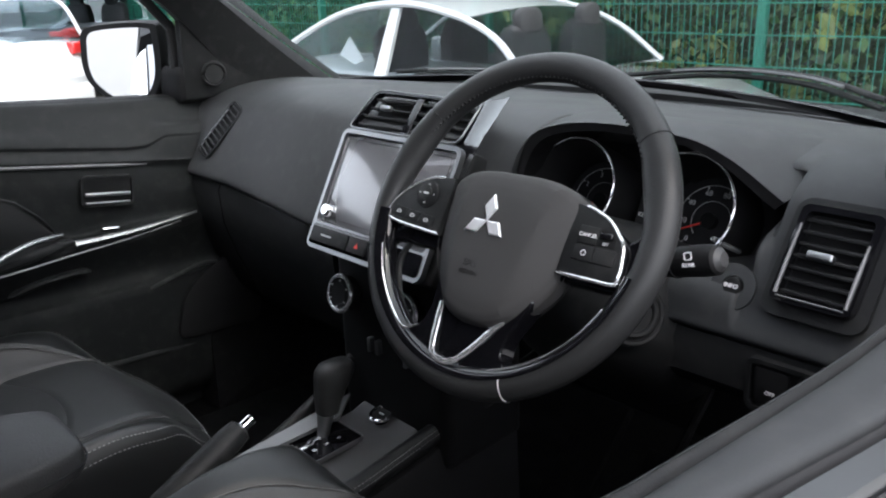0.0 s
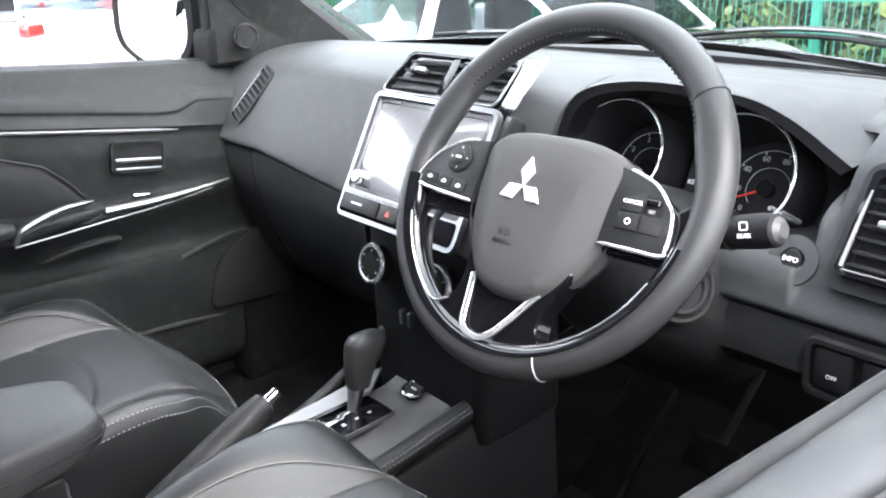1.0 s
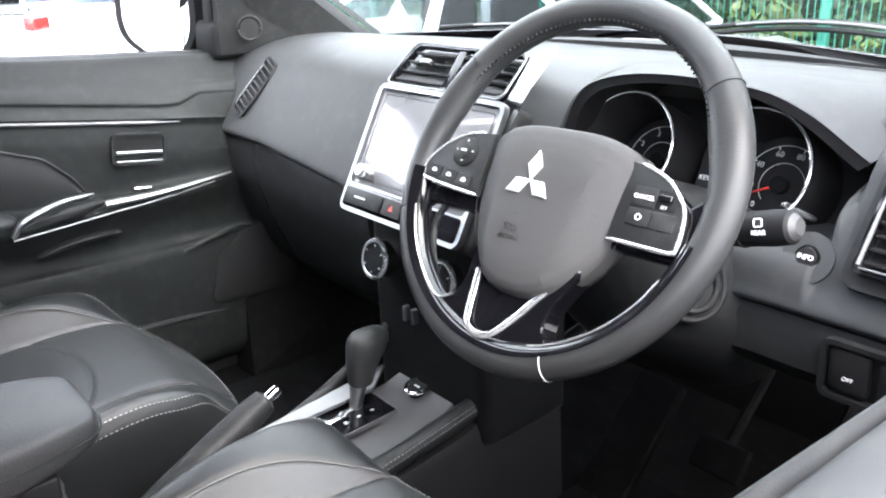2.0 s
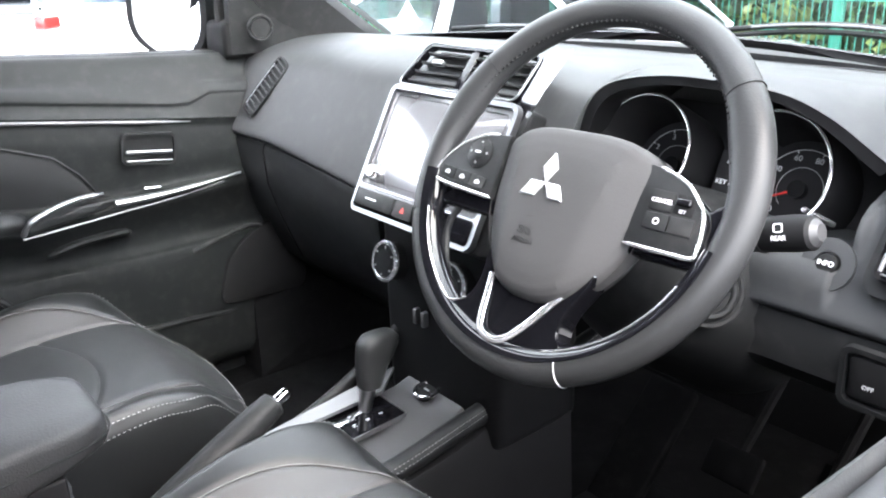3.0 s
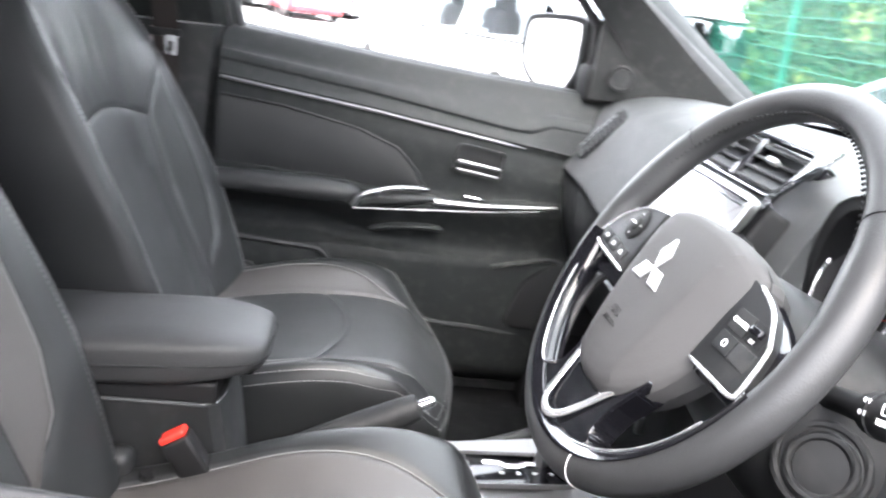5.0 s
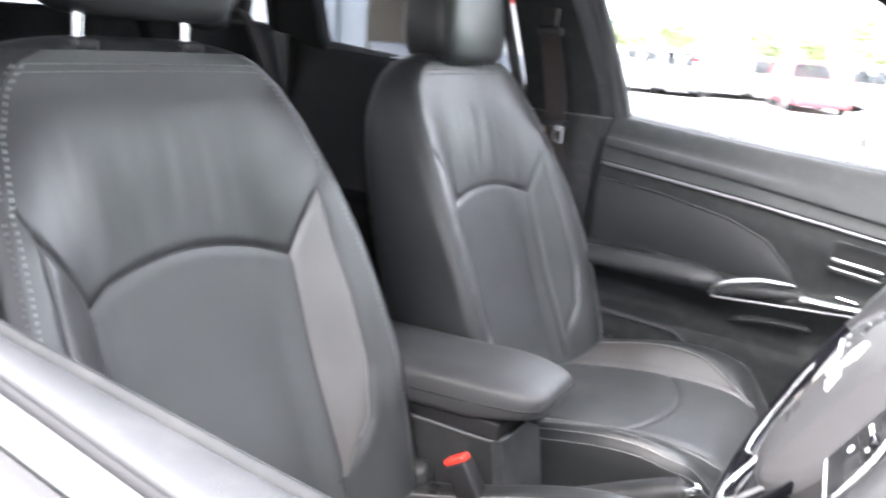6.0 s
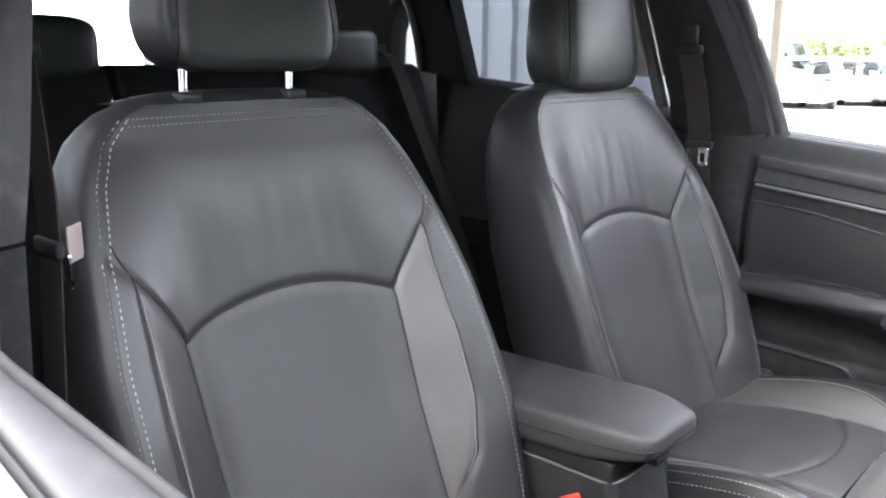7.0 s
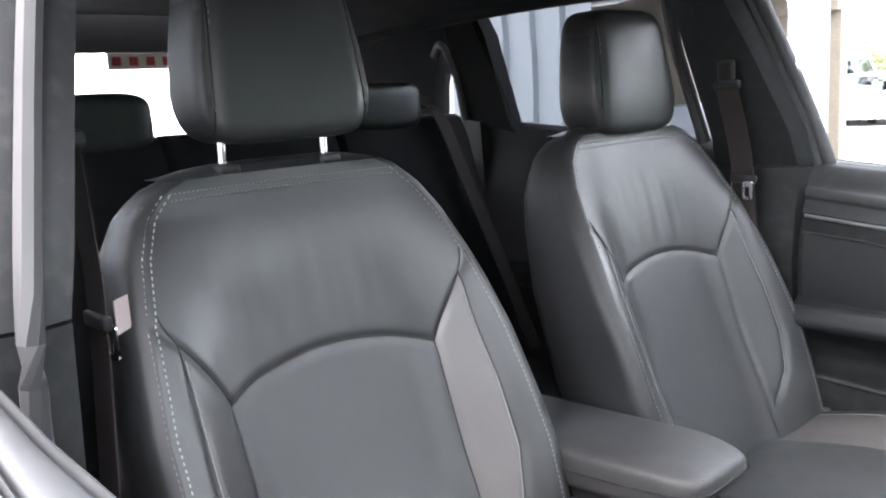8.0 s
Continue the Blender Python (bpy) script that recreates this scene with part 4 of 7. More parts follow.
for x in (-0.080, 0.050):
    part("tab", obox((0, 0, 0), (0.024, 0.008, 0.010), vm @ Matrix.Translation((x, 0.006, 0.011)), 0.002), SILVER, cvent, "silver vent tab")
part("gloss_panel", sheet(lambda u, v: (lerp_at([(0, 0.138), (0.5, 0.116), (1, 0.100)], v) + u * lerp_at([(0, 0.022), (0.5, 0.050), (1, 0.060)], v), lerp_at([(0, 0.120), (0.5, 0.168), (1, 0.232)], v) + 0.006 - 0.014 * u, lerp_at([(0, 0.930), (0.5, 0.998), (1, 1.049)], v) + 0.010 * u * u), 6, 14, (-0.006, 0.004, -0.004)), PIANO, dash, "glossy black trim panel", smooth=60)
# side vents
pv = posed((0.8, -0.05, -0.45), (0.059, 0.064, 0.099), (-0.582, 0.172, 0.941))
pvent = part("side_vent", ring_plate(rrect(0.040, 0.130, 0.012), rrect(0.033, 0.122, 0.009), 0.006, pv), PLASTIC, dash, "slim black air vent frame")
part("vent_edge", tube(place(pv, [(-0.0165, -0.055, 0.005), (-0.0170, 0.0, 0.0055), (-0.0165, 0.045, 0.005)]), 0.0012, 6), SILVER, pvent, "thin silver edge")
part("vent_box", plate(rrect(0.032, 0.120, 0.008), 0.002, pv), DARK, pvent)
for k in range(10):
    part("slat", obox((0, 0, 0), (0.032, 0.0030, 0.006), pv @ Matrix.Translation((0, -0.054 + 0.012 * k, 0.0045)) @ Matrix.Rotation(radians(-20), 4, "X"), 0.0008, 2), DASH, pvent)
rv_up = V((0.008, 0.056, 0.080))
rv = posed((1, -0.03, 0.0), rv_up, (0.640, 0.158, 0.943))
part("vent_surround", ring_plate(rrect(0.104, 0.128, 0.016), rrect(0.080, 0.104, 0.010), 0.006, rv @ Matrix.Translation((0, 0, -0.008))), PLASTIC, dash, "grained vent surround")
rvent = vent(rv, 0.066, 0.090, 7, dash, PIANO, "side_vent", True, 0.014, 0.012)
for x, y0, y1, r in ((-0.0345, -0.045, 0.03, 0.0022), (0.0345, -0.045, 0.02, 0.0022)):
    part("vent_blade", tube(place(rv, [(x, y0, 0.013), (x, (y0 + y1) / 2, 0.0135), (x, y1, 0.013)]), [r, r, r * 0.5], 8), DIM_SILVER, rvent, "silver edge of the vent")
part("vent_blade", tube(place(rv, [(-0.033, -0.0475, 0.013), (0.033, -0.0475, 0.013)]), 0.0012, 8), DIM_SILVER, rvent)
# info button in its round boss
im = posed((1, 0, 0), (0, 0.045, 0.09), (0.550, 0.142, 0.900))
part("button_bezel", ring_plate([(p.x, p.y) for p in arc_pts(0, 0, 0.0250, 0, 350, 36)], [(p.x, p.y) for p in arc_pts(0, 0, 0.0125, 0, 350, 36)], 0.004, im @ Matrix.Translation((0, 0, -0.004))), DASH, dash, "round boss of the button")
ib = part("info_button", tube(place(im, [(0, 0, -0.008), (0, 0, 0.002), (0, 0, 0.0032)]), [0.0098, 0.0098, 0.0085], 24), DARK, dash, "round black button")
lettering("INFO", 0.0068, im @ Matrix.Translation((0, 0, 0.0040)), ib)
# switch panel by the door
sm = posed((1, 0, 0), (0, -0.05, 1), (0.656, 0.124, 0.812))
sp = part("switch_panel", ring_plate(rrect(0.142, 0.060, 0.010), rrect(0.132, 0.050, 0.007), 0.008, sm), PLASTIC, dash, "black switch panel rim")
part("switch_back", plate(rrect(0.132, 0.050, 0.007), 0.003, sm @ Matrix.Translation((0, 0, -0.004))), DARK, sp)
for k, x in enumerate((-0.044, 0.0, 0.044)):
    sw = part("switch", plate(rrect(0.036, 0.042, 0.005, cx=x), 0.007, sm, 0.002), DARK, sp, "black switch")
    if k == 0:
        lettering("OFF", 0.006, sm @ Matrix.Translation((x, -0.006, 0.0075)), sw, PRINT)
# heater knobs
for x, z in ((-0.106, 0.730), (0.053, 0.738)):
    km = posed((1, 0, 0), (0, 0.25, 0.95), (x, 0.113, z))
    knob = part("heater_knob", tube(place(km, [(0, 0, -0.01), (0, 0, 0.014), (0, 0, 0.017)]), [0.030, 0.0285, 0.0255], 28), DARK, dash, "black heater knob")
    part("ring", tube(place(km, arc_pts(0, 0, 0.0285, 0, 352, 36, 0.014)), 0.0044, 8, closed=True), BRIGHT, knob, "chrome ring")
    part("dial_plate", tube(place(km, [(0, 0, 0.014), (0, 0, 0.0185)]), 0.0185, 24), PLASTIC, knob)
    for a in range(0, 360, 60):
        part("mark", plate(rrect(0.002, 0.0035, 0.0006), 0.0005, km @ Matrix.Rotation(radians(a), 4, "Z") @ Matrix.Translation((0, 0.0215, 0.0176))), PRINT, knob)
part("stack_foot", box((-0.15, 0.122, 0.48), (0.118, 0.30, 0.80), 0.02), DARK, dash, "dark lower centre stack")
for x in (-0.06, -0.04, 0.03):
    part("toggle", box((x, 0.112, 0.64), (x + 0.008, 0.126, 0.665), 0.002), SILVER, dash)

# ---- steering column and wheel ----
WT, WY = radians(31.4), radians(3.94)
wu = V((math.cos(WY), math.sin(WY), 0))
wn_ = V((math.sin(WY) * math.cos(WT), -math.cos(WY) * math.cos(WT), math.sin(WT)))
wv = wn_.cross(wu)
WM = Matrix.Translation((0.3626, -0.0022, 0.9692)) @ Matrix((wu, wv, wn_)).transposed().to_4x4()
WR = 0.178

column = thing("steering_column", WM @ V((0, 0, -0.1)), "black plastic steering column cover with stalks", "steering column")
rings = []
for z, wl, wr, h, dy in ((-0.03, 0.055, 0.055, 0.05, -0.01), (-0.06, 0.066, 0.070, 0.062, -0.015), (-0.11, 0.075, 0.095, 0.075, -0.022), (-0.15, 0.08, 0.128, 0.086, -0.026), (-0.185, 0.085, 0.148, 0.095, -0.028), (-0.22, 0.088, 0.152, 0.100, -0.03), (-0.32, 0.095, 0.15, 0.11, -0.03)):
    rings.append([WM @ V(((wr if math.cos(a) > 0 else wl) * math.copysign(abs(math.cos(a)) ** 0.7, math.cos(a)), dy + h * math.copysign(abs(math.sin(a)) ** 0.7, math.sin(a)), z)) for a in [math.tau * k / 40 for k in range(40)]])
part("shroud", loft(rings), PLASTIC, column, "black grained column cover", smooth=50)
lockm = WM @ Matrix.Translation((0.108, -0.048, -0.128)) @ Matrix.Rotation(radians(48), 4, "Y")
for r, z in ((0.033, 0.0), (0.024, 0.004)):
    part("lock_ring", tube(place(lockm, arc_pts(0, 0, r, 0, 352, 32, z)), 0.004, 8, closed=True), PLASTIC, column, "ring round the blanked ignition lock")
part("lock_cover", tube(place(lockm, [(0, 0, -0.03), (0, 0, 0.002), (0, 0, 0.004)]), [0.034, 0.030, 0.022], 28), PLASTIC, column)
# wiper stalk on the door side
GREY_TIP = mat("grey_plastic", (0.035, 0.035, 0.036), 0.5, vary=0.05)
s0, s1 = V((0.43, 0.092, 0.908)), V((0.566, 0.088, 0.9475))
stalk = part("wiper_stalk", tube([s0, s0.lerp(s1, 0.45), s0.lerp(s1, 0.55), s0.lerp(s1, 0.80), s0.lerp(s1, 0.86), s0.lerp(s1, 0.96), s1], [0.009, 0.010, 0.0155, 0.0165, 0.0165, 0.0155, 0.009], 18), DARK, column, "black wiper stalk")
part("tip", tube([s0.lerp(s1, 0.87), s0.lerp(s1, 0.965), s1 + (s1 - s0) * 0.012], [0.0160, 0.0145, 0.0075], 18), GREY_TIP, stalk, "grey stalk tip")
part("collar", tube([s0.lerp(s1, 0.62), s0.lerp(s1, 0.635)], 0.0172, 18), PLASTIC, stalk)
sd = (s1 - s0).normalized()
sn = (V((0.83, -0.52, 1.167)) - s1).normalized()
stm = posed(sd, sn.cross(sd), s0.lerp(s1, 0.80))
lettering("REAR", 0.0060, stm @ Matrix.Translation((0, -0.004, 0.0170)), stalk)
lettering("OFF", 0.0050, stm @ Matrix.Translation((-0.026, -0.002, 0.0162)), stalk)
lettering("INT", 0.005, stm @ Matrix.Translation((-0.026, 0.007, 0.0148)), stalk)
part("symbol", ring_plate(rrect(0.009, 0.008, 0.002), rrect(0.007, 0.006, 0.001), 0.0006, stm @ Matrix.Translation((0, 0.005, 0.0168))), LETTER, stalk)
s2 = WM @ V((-0.17, 0.02, -0.085))
part("indicator_stalk", tube([WM @ V((-0.06, 0.02, -0.08)), s2], [0.010, 0.013], 14), DARK, column)

wheel = thing("steering_wheel", WM @ V((0, 0, -0.03)), "black leather steering wheel with gloss black and chrome spokes", "steering wheel")
# rim, slightly thicker at the thumb grips
rings = []
for k in range(121):
    a = math.tau * k / 120
    thumb = math.exp(-((math.degrees(a) % 360 - 22) / 13) ** 2) + math.exp(-((math.degrees(a) % 360 - 158) / 13) ** 2)
    low = 1.12 if math.sin(a) < -0.25 else 1.0
    c = V((math.cos(a), math.sin(a), 0))
    ring = []
    for q in range(18):
        b = math.tau * q / 18
        rad = 0.0165 + (0.0055 * thumb if math.cos(b) < 0 else 0)
        ring.append(WM @ (c * (WR + rad * math.cos(b)) + V((0, 0, 0.0158 * math.sin(b)))))
    rings.append(ring)
bm = loft(rings, True, False)
bmesh.ops.remove_doubles(bm, verts=bm.verts, dist=1e-6)
rim = part("rim", bm, mat("rim_leather", (0.023, 0.0235, 0.024), 0.42, bump=0.6, scale=800, kind="grain", vary=0.1, spec=0.28), wheel, "black leather rim", smooth=70)
for deg in (37, 143, 201, 292):
    a = radians(deg)
    c = V((math.cos(a), math.sin(a), 0))
    part("seam", tube([WM @ (c * (WR + 0.0168 * math.cos(b)) + V((0, 0, 0.0162 * math.sin(b)))) for b in [math.tau * q / 24 for q in range(24)]], 0.0006, 6, closed=True), PRINT if deg == 292 else DARK, rim)
bm = bmesh.new()
for k in range(150):
    a = radians(15 + 150 * k / 149)
    c = V((math.cos(a), math.sin(a), 0))
    t = V((-math.sin(a), math.cos(a), 0))
    p = c * (WR - 0.0150) + V((0, 0, 0.0082))
    if k % 2:
        tube(place(WM, [p - t * 0.002 - c * 0.001 + V((0, 0, 0.002)), p + t * 0.002 + c * 0.001 - V((0, 0, 0.002))]), 0.0012, 4, bm=bm)
part("stitching", bm, DARK, rim, "dark stitching round the inside")
# airbag cover: a shield, domed
half = [(0.0, 0.050), (0.035, 0.0495), (0.068, 0.044), (0.096, 0.033), (0.098, 0.012), (0.097, -0.02), (0.090, -0.050), (0.072, -0.082), (0.045, -0.108), (0.018, -0.118), (0.0, -0.119)]
outline = spline([(x, y, 0) for x, y in half], 26)
outline = outline + [V((-p.x, p.y, 0)) for p in outline[-2:0:-1]]
rings = []
COVER = [(0.90, -0.030), (0.985, -0.012), (1.0, 0.003), (0.995, 0.009), (0.975, 0.0140), (0.94, 0.0185), (0.88, 0.0218), (0.75, 0.0246), (0.62, 0.0262), (0.4, 0.0274), (0.12, 0.0280)]
for k in range(3):
    s, z = COVER[k]
    rings.append([WM @ V((0.007 + p.x * 0.945 * s, -0.03 + (p.y + 0.03) * s, z)) for p in outline])
for k in range(34):
    s, z = (float(np.interp(k * 8 / 33, range(9), [c[q] for c in COVER[2:]])) for q in (0, 1))
    if k:
        rings.append([WM @ V((0.007 + p.x * 0.945 * s, -0.03 + (p.y + 0.03) * s, z - 0.42 * max(0.0, abs(p.x * s) - 0.050 - 0.16 * ((p.y + 0.03) * s)))) for p in outline])
AIRBAG = mat("airbag_skin", (0.046, 0.0455, 0.0455), 0.55, bump=0.6, scale=900, kind="grain", vary=0.08, spec=0.08)
hub = part("airbag_cover", loft(rings), AIRBAG, wheel, "dark grained airbag cover", smooth=16)
EMB = WM @ Matrix.Translation((-0.003, -0.010, 0.0280))


def rhomb(r, w, a, inset=0.0):
    c, s = math.cos(radians(a)), math.sin(radians(a))
    pts = [(inset * 1.6, 0), (r / 2, -w + inset), (r - inset * 1.6, 0), (r / 2, w - inset)]
    return [(x * c - y * s, x * s + y * c) for x, y in pts]


EMBLEM = mat("emblem_silver", (0.85, 0.86, 0.88), 0.3, metal=0.6, vary=0.05)
for a in (90, 210, 330):
    bm = bmesh.new()
    lo = [bm.verts.new((x, y, -0.001)) for x, y in rhomb(0.029, 0.0082, a)]
    up = [bm.verts.new((x, y, 0.0014)) for x, y in rhomb(0.029, 0.0082, a)]
    flat = [bm.verts.new((x, y, 0.0024)) for x, y in rhomb(0.029, 0.0082, a, 0.0016)]
    for lower, upper in ((lo, up), (up, flat)):
        for k in range(4):
            bm.faces.new((lower[k], lower[(k + 1) % 4], upper[(k + 1) % 4], upper[k]))
    bm.faces.new(flat)
    bm.transform(EMB)
    part("emblem", bm, EMBLEM, hub, "bright chrome emblem", smooth=5)
# moulded, not printed: the relief's shade is a darker colour
SHADE = mat("moulded_letter_shade", (0.007, 0.007, 0.007), 0.6)
SRSX, SRSY = -0.0076, -0.0582
lettering("SRS", 0.0115, WM @ Matrix.Translation((SRSX, SRSY, 0.0274)), hub, SHADE, 0.0006)
lettering("AIRBAG", 0.0072, WM @ Matrix.Translation((SRSX + 0.001, SRSY - 0.0095, 0.0272)), hub, SHADE, 0.0006)
part("mark", plate(rrect(0.007, 0.002, 0.0006), 0.0008, WM @ Matrix.Translation((SRSX, SRSY + 0.014, 0.0272))), SHADE, hub)


def pad(outline_pts, z, depth, material, name, label, r=0.002):
    ol = spline([(x, y, 0) for x, y in outline_pts + outline_pts[:1]], 8 * len(outline_pts))[:-1]
    return part(name, plate([(p.x, p.y) for p in outline_pts] if r == 0 else [(p.x, p.y) for p in ol], depth, WM @ Matrix.Translation((0, 0, z)), 0.0015), material, wheel, label)


# spokes with their switch pads
PAD_R = [(0.085, 0.031), (0.101, 0.028), (0.126, 0.019), (0.142, 0.005), (0.149, -0.004), (0.153, -0.021), (0.154, -0.036), (0.150, -0.042), (0.127, -0.0425), (0.085, -0.0425)]
PAD_L = [(-0.080, 0.033), (-0.100, 0.031), (-0.117, 0.0275), (-0.141, 0.015), (-0.158, -0.002), (-0.1675, -0.020), (-0.1665, -0.025), (-0.148, -0.0295), (-0.110, -0.0325), (-0.080, -0.034)]
for side, ol in ((1, PAD_R), (-1, PAD_L)):
    sp_out = [(0.06 * side, 0.030), (0.10 * side, 0.026), (0.126 * side, 0.016), (0.148 * side, 0.002), (0.164 * side, 0.014), (0.168 * side, -0.03), (0.160 * side, -0.055), (0.152 * side, -0.050), (0.06 * side, -0.050)]
    part("spoke", plate(sp_out if side > 0 else sp_out[::-1], 0.018, WM @ Matrix.Translation((0, 0, -0.016)), 0.004), PIANO, wheel, "gloss black spoke")
    ring = spline([(x, y, 0) for x, y in ol], 60)
    flat = [(p.x, p.y) for p in ring]
    face = part("switch_pad", plate(flat if side < 0 else flat[::-1], 0.010, WM, 0.0015), PLASTIC, wheel, "matt black switch pad")
    part("trim", tube([WM @ (p + V((0, 0, 0.0095))) for p in ring[5:]], [0.0008] + [0.0019] * 53 + [0.0008], 8), BRIGHT, face, "chrome edge")
    zt = 0.0100
    if side < 0:
        rc = (-0.113, 0.009)
        part("rocker", tube(place(WM, [(*rc, 0.008), (*rc, 0.0115), (*rc, 0.0125)]), [0.0160, 0.0155, 0.0140], 28), PLASTIC, face, "round four-way switch")
        part("rocker_ring", tube(place(WM, arc_pts(*rc, 0.0163, 0, 352, 36, 0.0102)), 0.0008, 6, closed=True), DARK, face)
        part("rocker_centre", tube(place(WM, [(*rc, 0.0115), (*rc, 0.0138), (*rc, 0.0142)]), [0.0078, 0.0075, 0.0065], 22), PLASTIC, face)
        part("print", plate(rrect(0.0075, 0.0022, 0.0004), 0.0003, WM @ Matrix.Translation((*rc, 0.0142))), PRINT, face)
        for a in (0, 90, 180, 270):
            part("print", ring_plate([(-0.0014, -0.001), (0.0014, -0.001), (0, 0.0014)], [(-0.0007, -0.0006), (0.0007, -0.0006), (0, 0.0006)], 0.0003, WM @ Matrix.Translation((rc[0] + 0.0112 * math.cos(radians(a)), rc[1] + 0.0112 * math.sin(radians(a)), 0.0123)) @ Matrix.Rotation(radians(a - 90), 4, "Z")), PRINT, face)
        for k, (x, y) in enumerate(((-0.1475, -0.0175), (-0.125, -0.0195), (-0.1025, -0.0215))):
            part("button", plate(rrect(0.0215, 0.0125, 0.0015), 0.0012, WM @ Matrix.Translation((x, y, zt)) @ Matrix.Rotation(radians(-5), 4, "Z"), 0.0005), PLASTIC, face, "black button")
            part("print", ring_plate([(-0.003, -0.002), (0.003, -0.002), (0.0035, 0.0005), (0, 0.0025), (-0.0035, 0.0005)], [(-0.0018, -0.0010), (0.0018, -0.0010), (0.002, 0.0003), (0, 0.0013), (-0.002, 0.0003)], 0.0003, WM @ Matrix.Translation((x, y, zt + 0.0012))), PRINT, face)
    else:
        part("button", plate(rrect(0.0225, 0.0175, 0.0012), 0.0014, WM @ Matrix.Translation((0.1095, 0.0005, zt)), 0.0005), PLASTIC, face, "black button")
        lettering("CANCEL", 0.0054, WM @ Matrix.Translation((0.1095, 0.000, zt + 0.0015)), face)
        part("toggle_well", plate(rrect(0.019, 0.0175, 0.0015), 0.0006, WM @ Matrix.Translation((0.1315, 0.0005, zt)), 0.0003), DARK, face)
        part("toggle", obox((0, 0, 0), (0.014, 0.006, 0.006), WM @ Matrix.Translation((0.1305, 0.002, zt + 0.002)), 0.0015), PIANO, face, "rocker toggle")
        lettering("SET", 0.0042, WM @ Matrix.Translation((0.1305, -0.0055, zt + 0.0008)), face, PRINT)
        for x in (0.1095, 0.1335):
            part("button", plate(rrect(0.0230, 0.0150, 0.0012), 0.0014, WM @ Matrix.Translation((x, -0.0182, zt)), 0.0005), PLASTIC, face, "black button")
        part("print", ring_plate([(p.x, p.y) for p in arc_pts(0, 0, 0.0030, 0, 330, 12)], [(p.x, p.y) for p in arc_pts(0, 0, 0.0022, 0, 330, 12)], 0.0004, WM @ Matrix.Translation((0.110, -0.018, zt + 0.0014))), LETTER, face)
        part("print", plate(rrect(0.0008, 0.006, 0.0002), 0.0004, WM @ Matrix.Translation((0.1225, -0.018, zt + 0.0008))), PRINT, face)
# gloss black inlay along the inside of the lower rim
sec = []
for k in range(91):
    c = V((math.cos(radians(186 + 163 * k / 90)), math.sin(radians(186 + 163 * k / 90)), 0))
    prof = [(WR + 0.0178 * math.cos(radians(b)), 0.0171 * math.sin(radians(b))) for b in (101, 112, 124, 136, 150, 165, 180, 198, 215)]
    prof += [(0.172, -0.008), (0.175, 0.012)]
    sec.append([WM @ (c * (r - 0.002 * smoothstep(0.170, 0.160, r)) + V((0, 0, z))) for r, z in prof])
part("rim_inlay", loft(sec), PIANO, wheel, "gloss black inlay of the lower rim", smooth=40)
low = [(-0.055, -0.070), (0.0, -0.062), (0.060, -0.066), (0.071, -0.074), (0.070, -0.086), (0.064, -0.100), (0.057, -0.115), (0.054, -0.130), (0.0555, -0.142), (0.062, -0.150), (0.052, -0.160), (0.03, -0.165), (0, -0.167), (-0.03, -0.165), (-0.058, -0.158), (-0.078, -0.146), (-0.070, -0.1395), (-0.060, -0.130), (-0.055, -0.112), (-0.056, -0.09)]
sp_low = spline([(x, y, 0) for x, y in low + low[:1]], 120)[:-1]
ls = part("lower_spoke", loft([[WM @ V((p.x, p.y, z)) for p in sp_low] for z in (-0.014, 0.0075)] + [[WM @ V((p.x * 0.97, -0.11 + (p.y + 0.11) * 0.97, 0.0095)) for p in sp_low]]), PIANO, wheel, "gloss black lower spoke")
vline = spline([(-0.039, -0.104, 0.0115), (-0.0365, -0.125, 0.0118), (-0.033, -0.148, 0.0128), (-0.028, -0.1585, 0.0140), (-0.016, -0.1635, 0.0150), (-0.003, -0.1630, 0.0148), (0.009, -0.1545, 0.0135), (0.022, -0.138, 0.0120), (0.036, -0.118, 0.0115), (0.046, -0.104, 0.0112)], 60)
part("trim", tube(place(WM, vline), 0.0036, 10, up=wn_, flat=0.55), BRIGHT, ls, "bright silver V trim")
edge = [(0.1655 * math.cos(radians(a)), 0.1655 * math.sin(radians(a)), 0.0130) for a in (201, 208, 215, 222, 229, 236)] + [(-0.078, -0.1435, 0.0118), (-0.062, -0.136, 0.0105)]
part("trim", tube(place(WM, spline(edge, 40)), [0.0005, 0.0009] + [0.0013] * 26 + [0.0009] * 10 + [0.0010, 0.0005], 6), BRIGHT, wheel, "thin chrome edge")
edge = [(0.046, -0.1575, 0.0118), (0.060, -0.1525, 0.0120)] + [(0.1635 * math.cos(radians(a)), 0.1635 * math.sin(radians(a)), 0.0115) for a in (300, 309, 318, 327, 336)]
part("trim", tube(place(WM, spline(edge, 40)), 0.0009, 6), BRIGHT, wheel, "thin chrome edge")
part("spoke_rim", tube(place(WM, spline([(-0.126, -0.044, -0.006), (-0.135, -0.07, -0.006), (-0.122, -0.105, -0.006), (-0.095, -0.135, -0.006), (-0.070, -0.142, -0.006), (-0.056, -0.128, -0.006), (-0.056, -0.105, -0.006)], 40)), 0.004, 8), PLASTIC, wheel)
part("hub_back", tube(place(WM, [(0, -0.02, -0.012), (0, -0.02, -0.06)]), [0.075, 0.06], 28), DARK, wheel)

# ---- centre console ----
console = thing("centre_console", (0, -0.2, 0.32), "black centre console with silver trim around the gear lever", "console")


def console_top(y):
    return lerp_at([(-0.75, 0.53), (-0.45, 0.505), (-0.20, 0.495), (0.0, 0.495), (0.10, 0.515), (0.2, 0.56), (0.3, 0.60)], y)


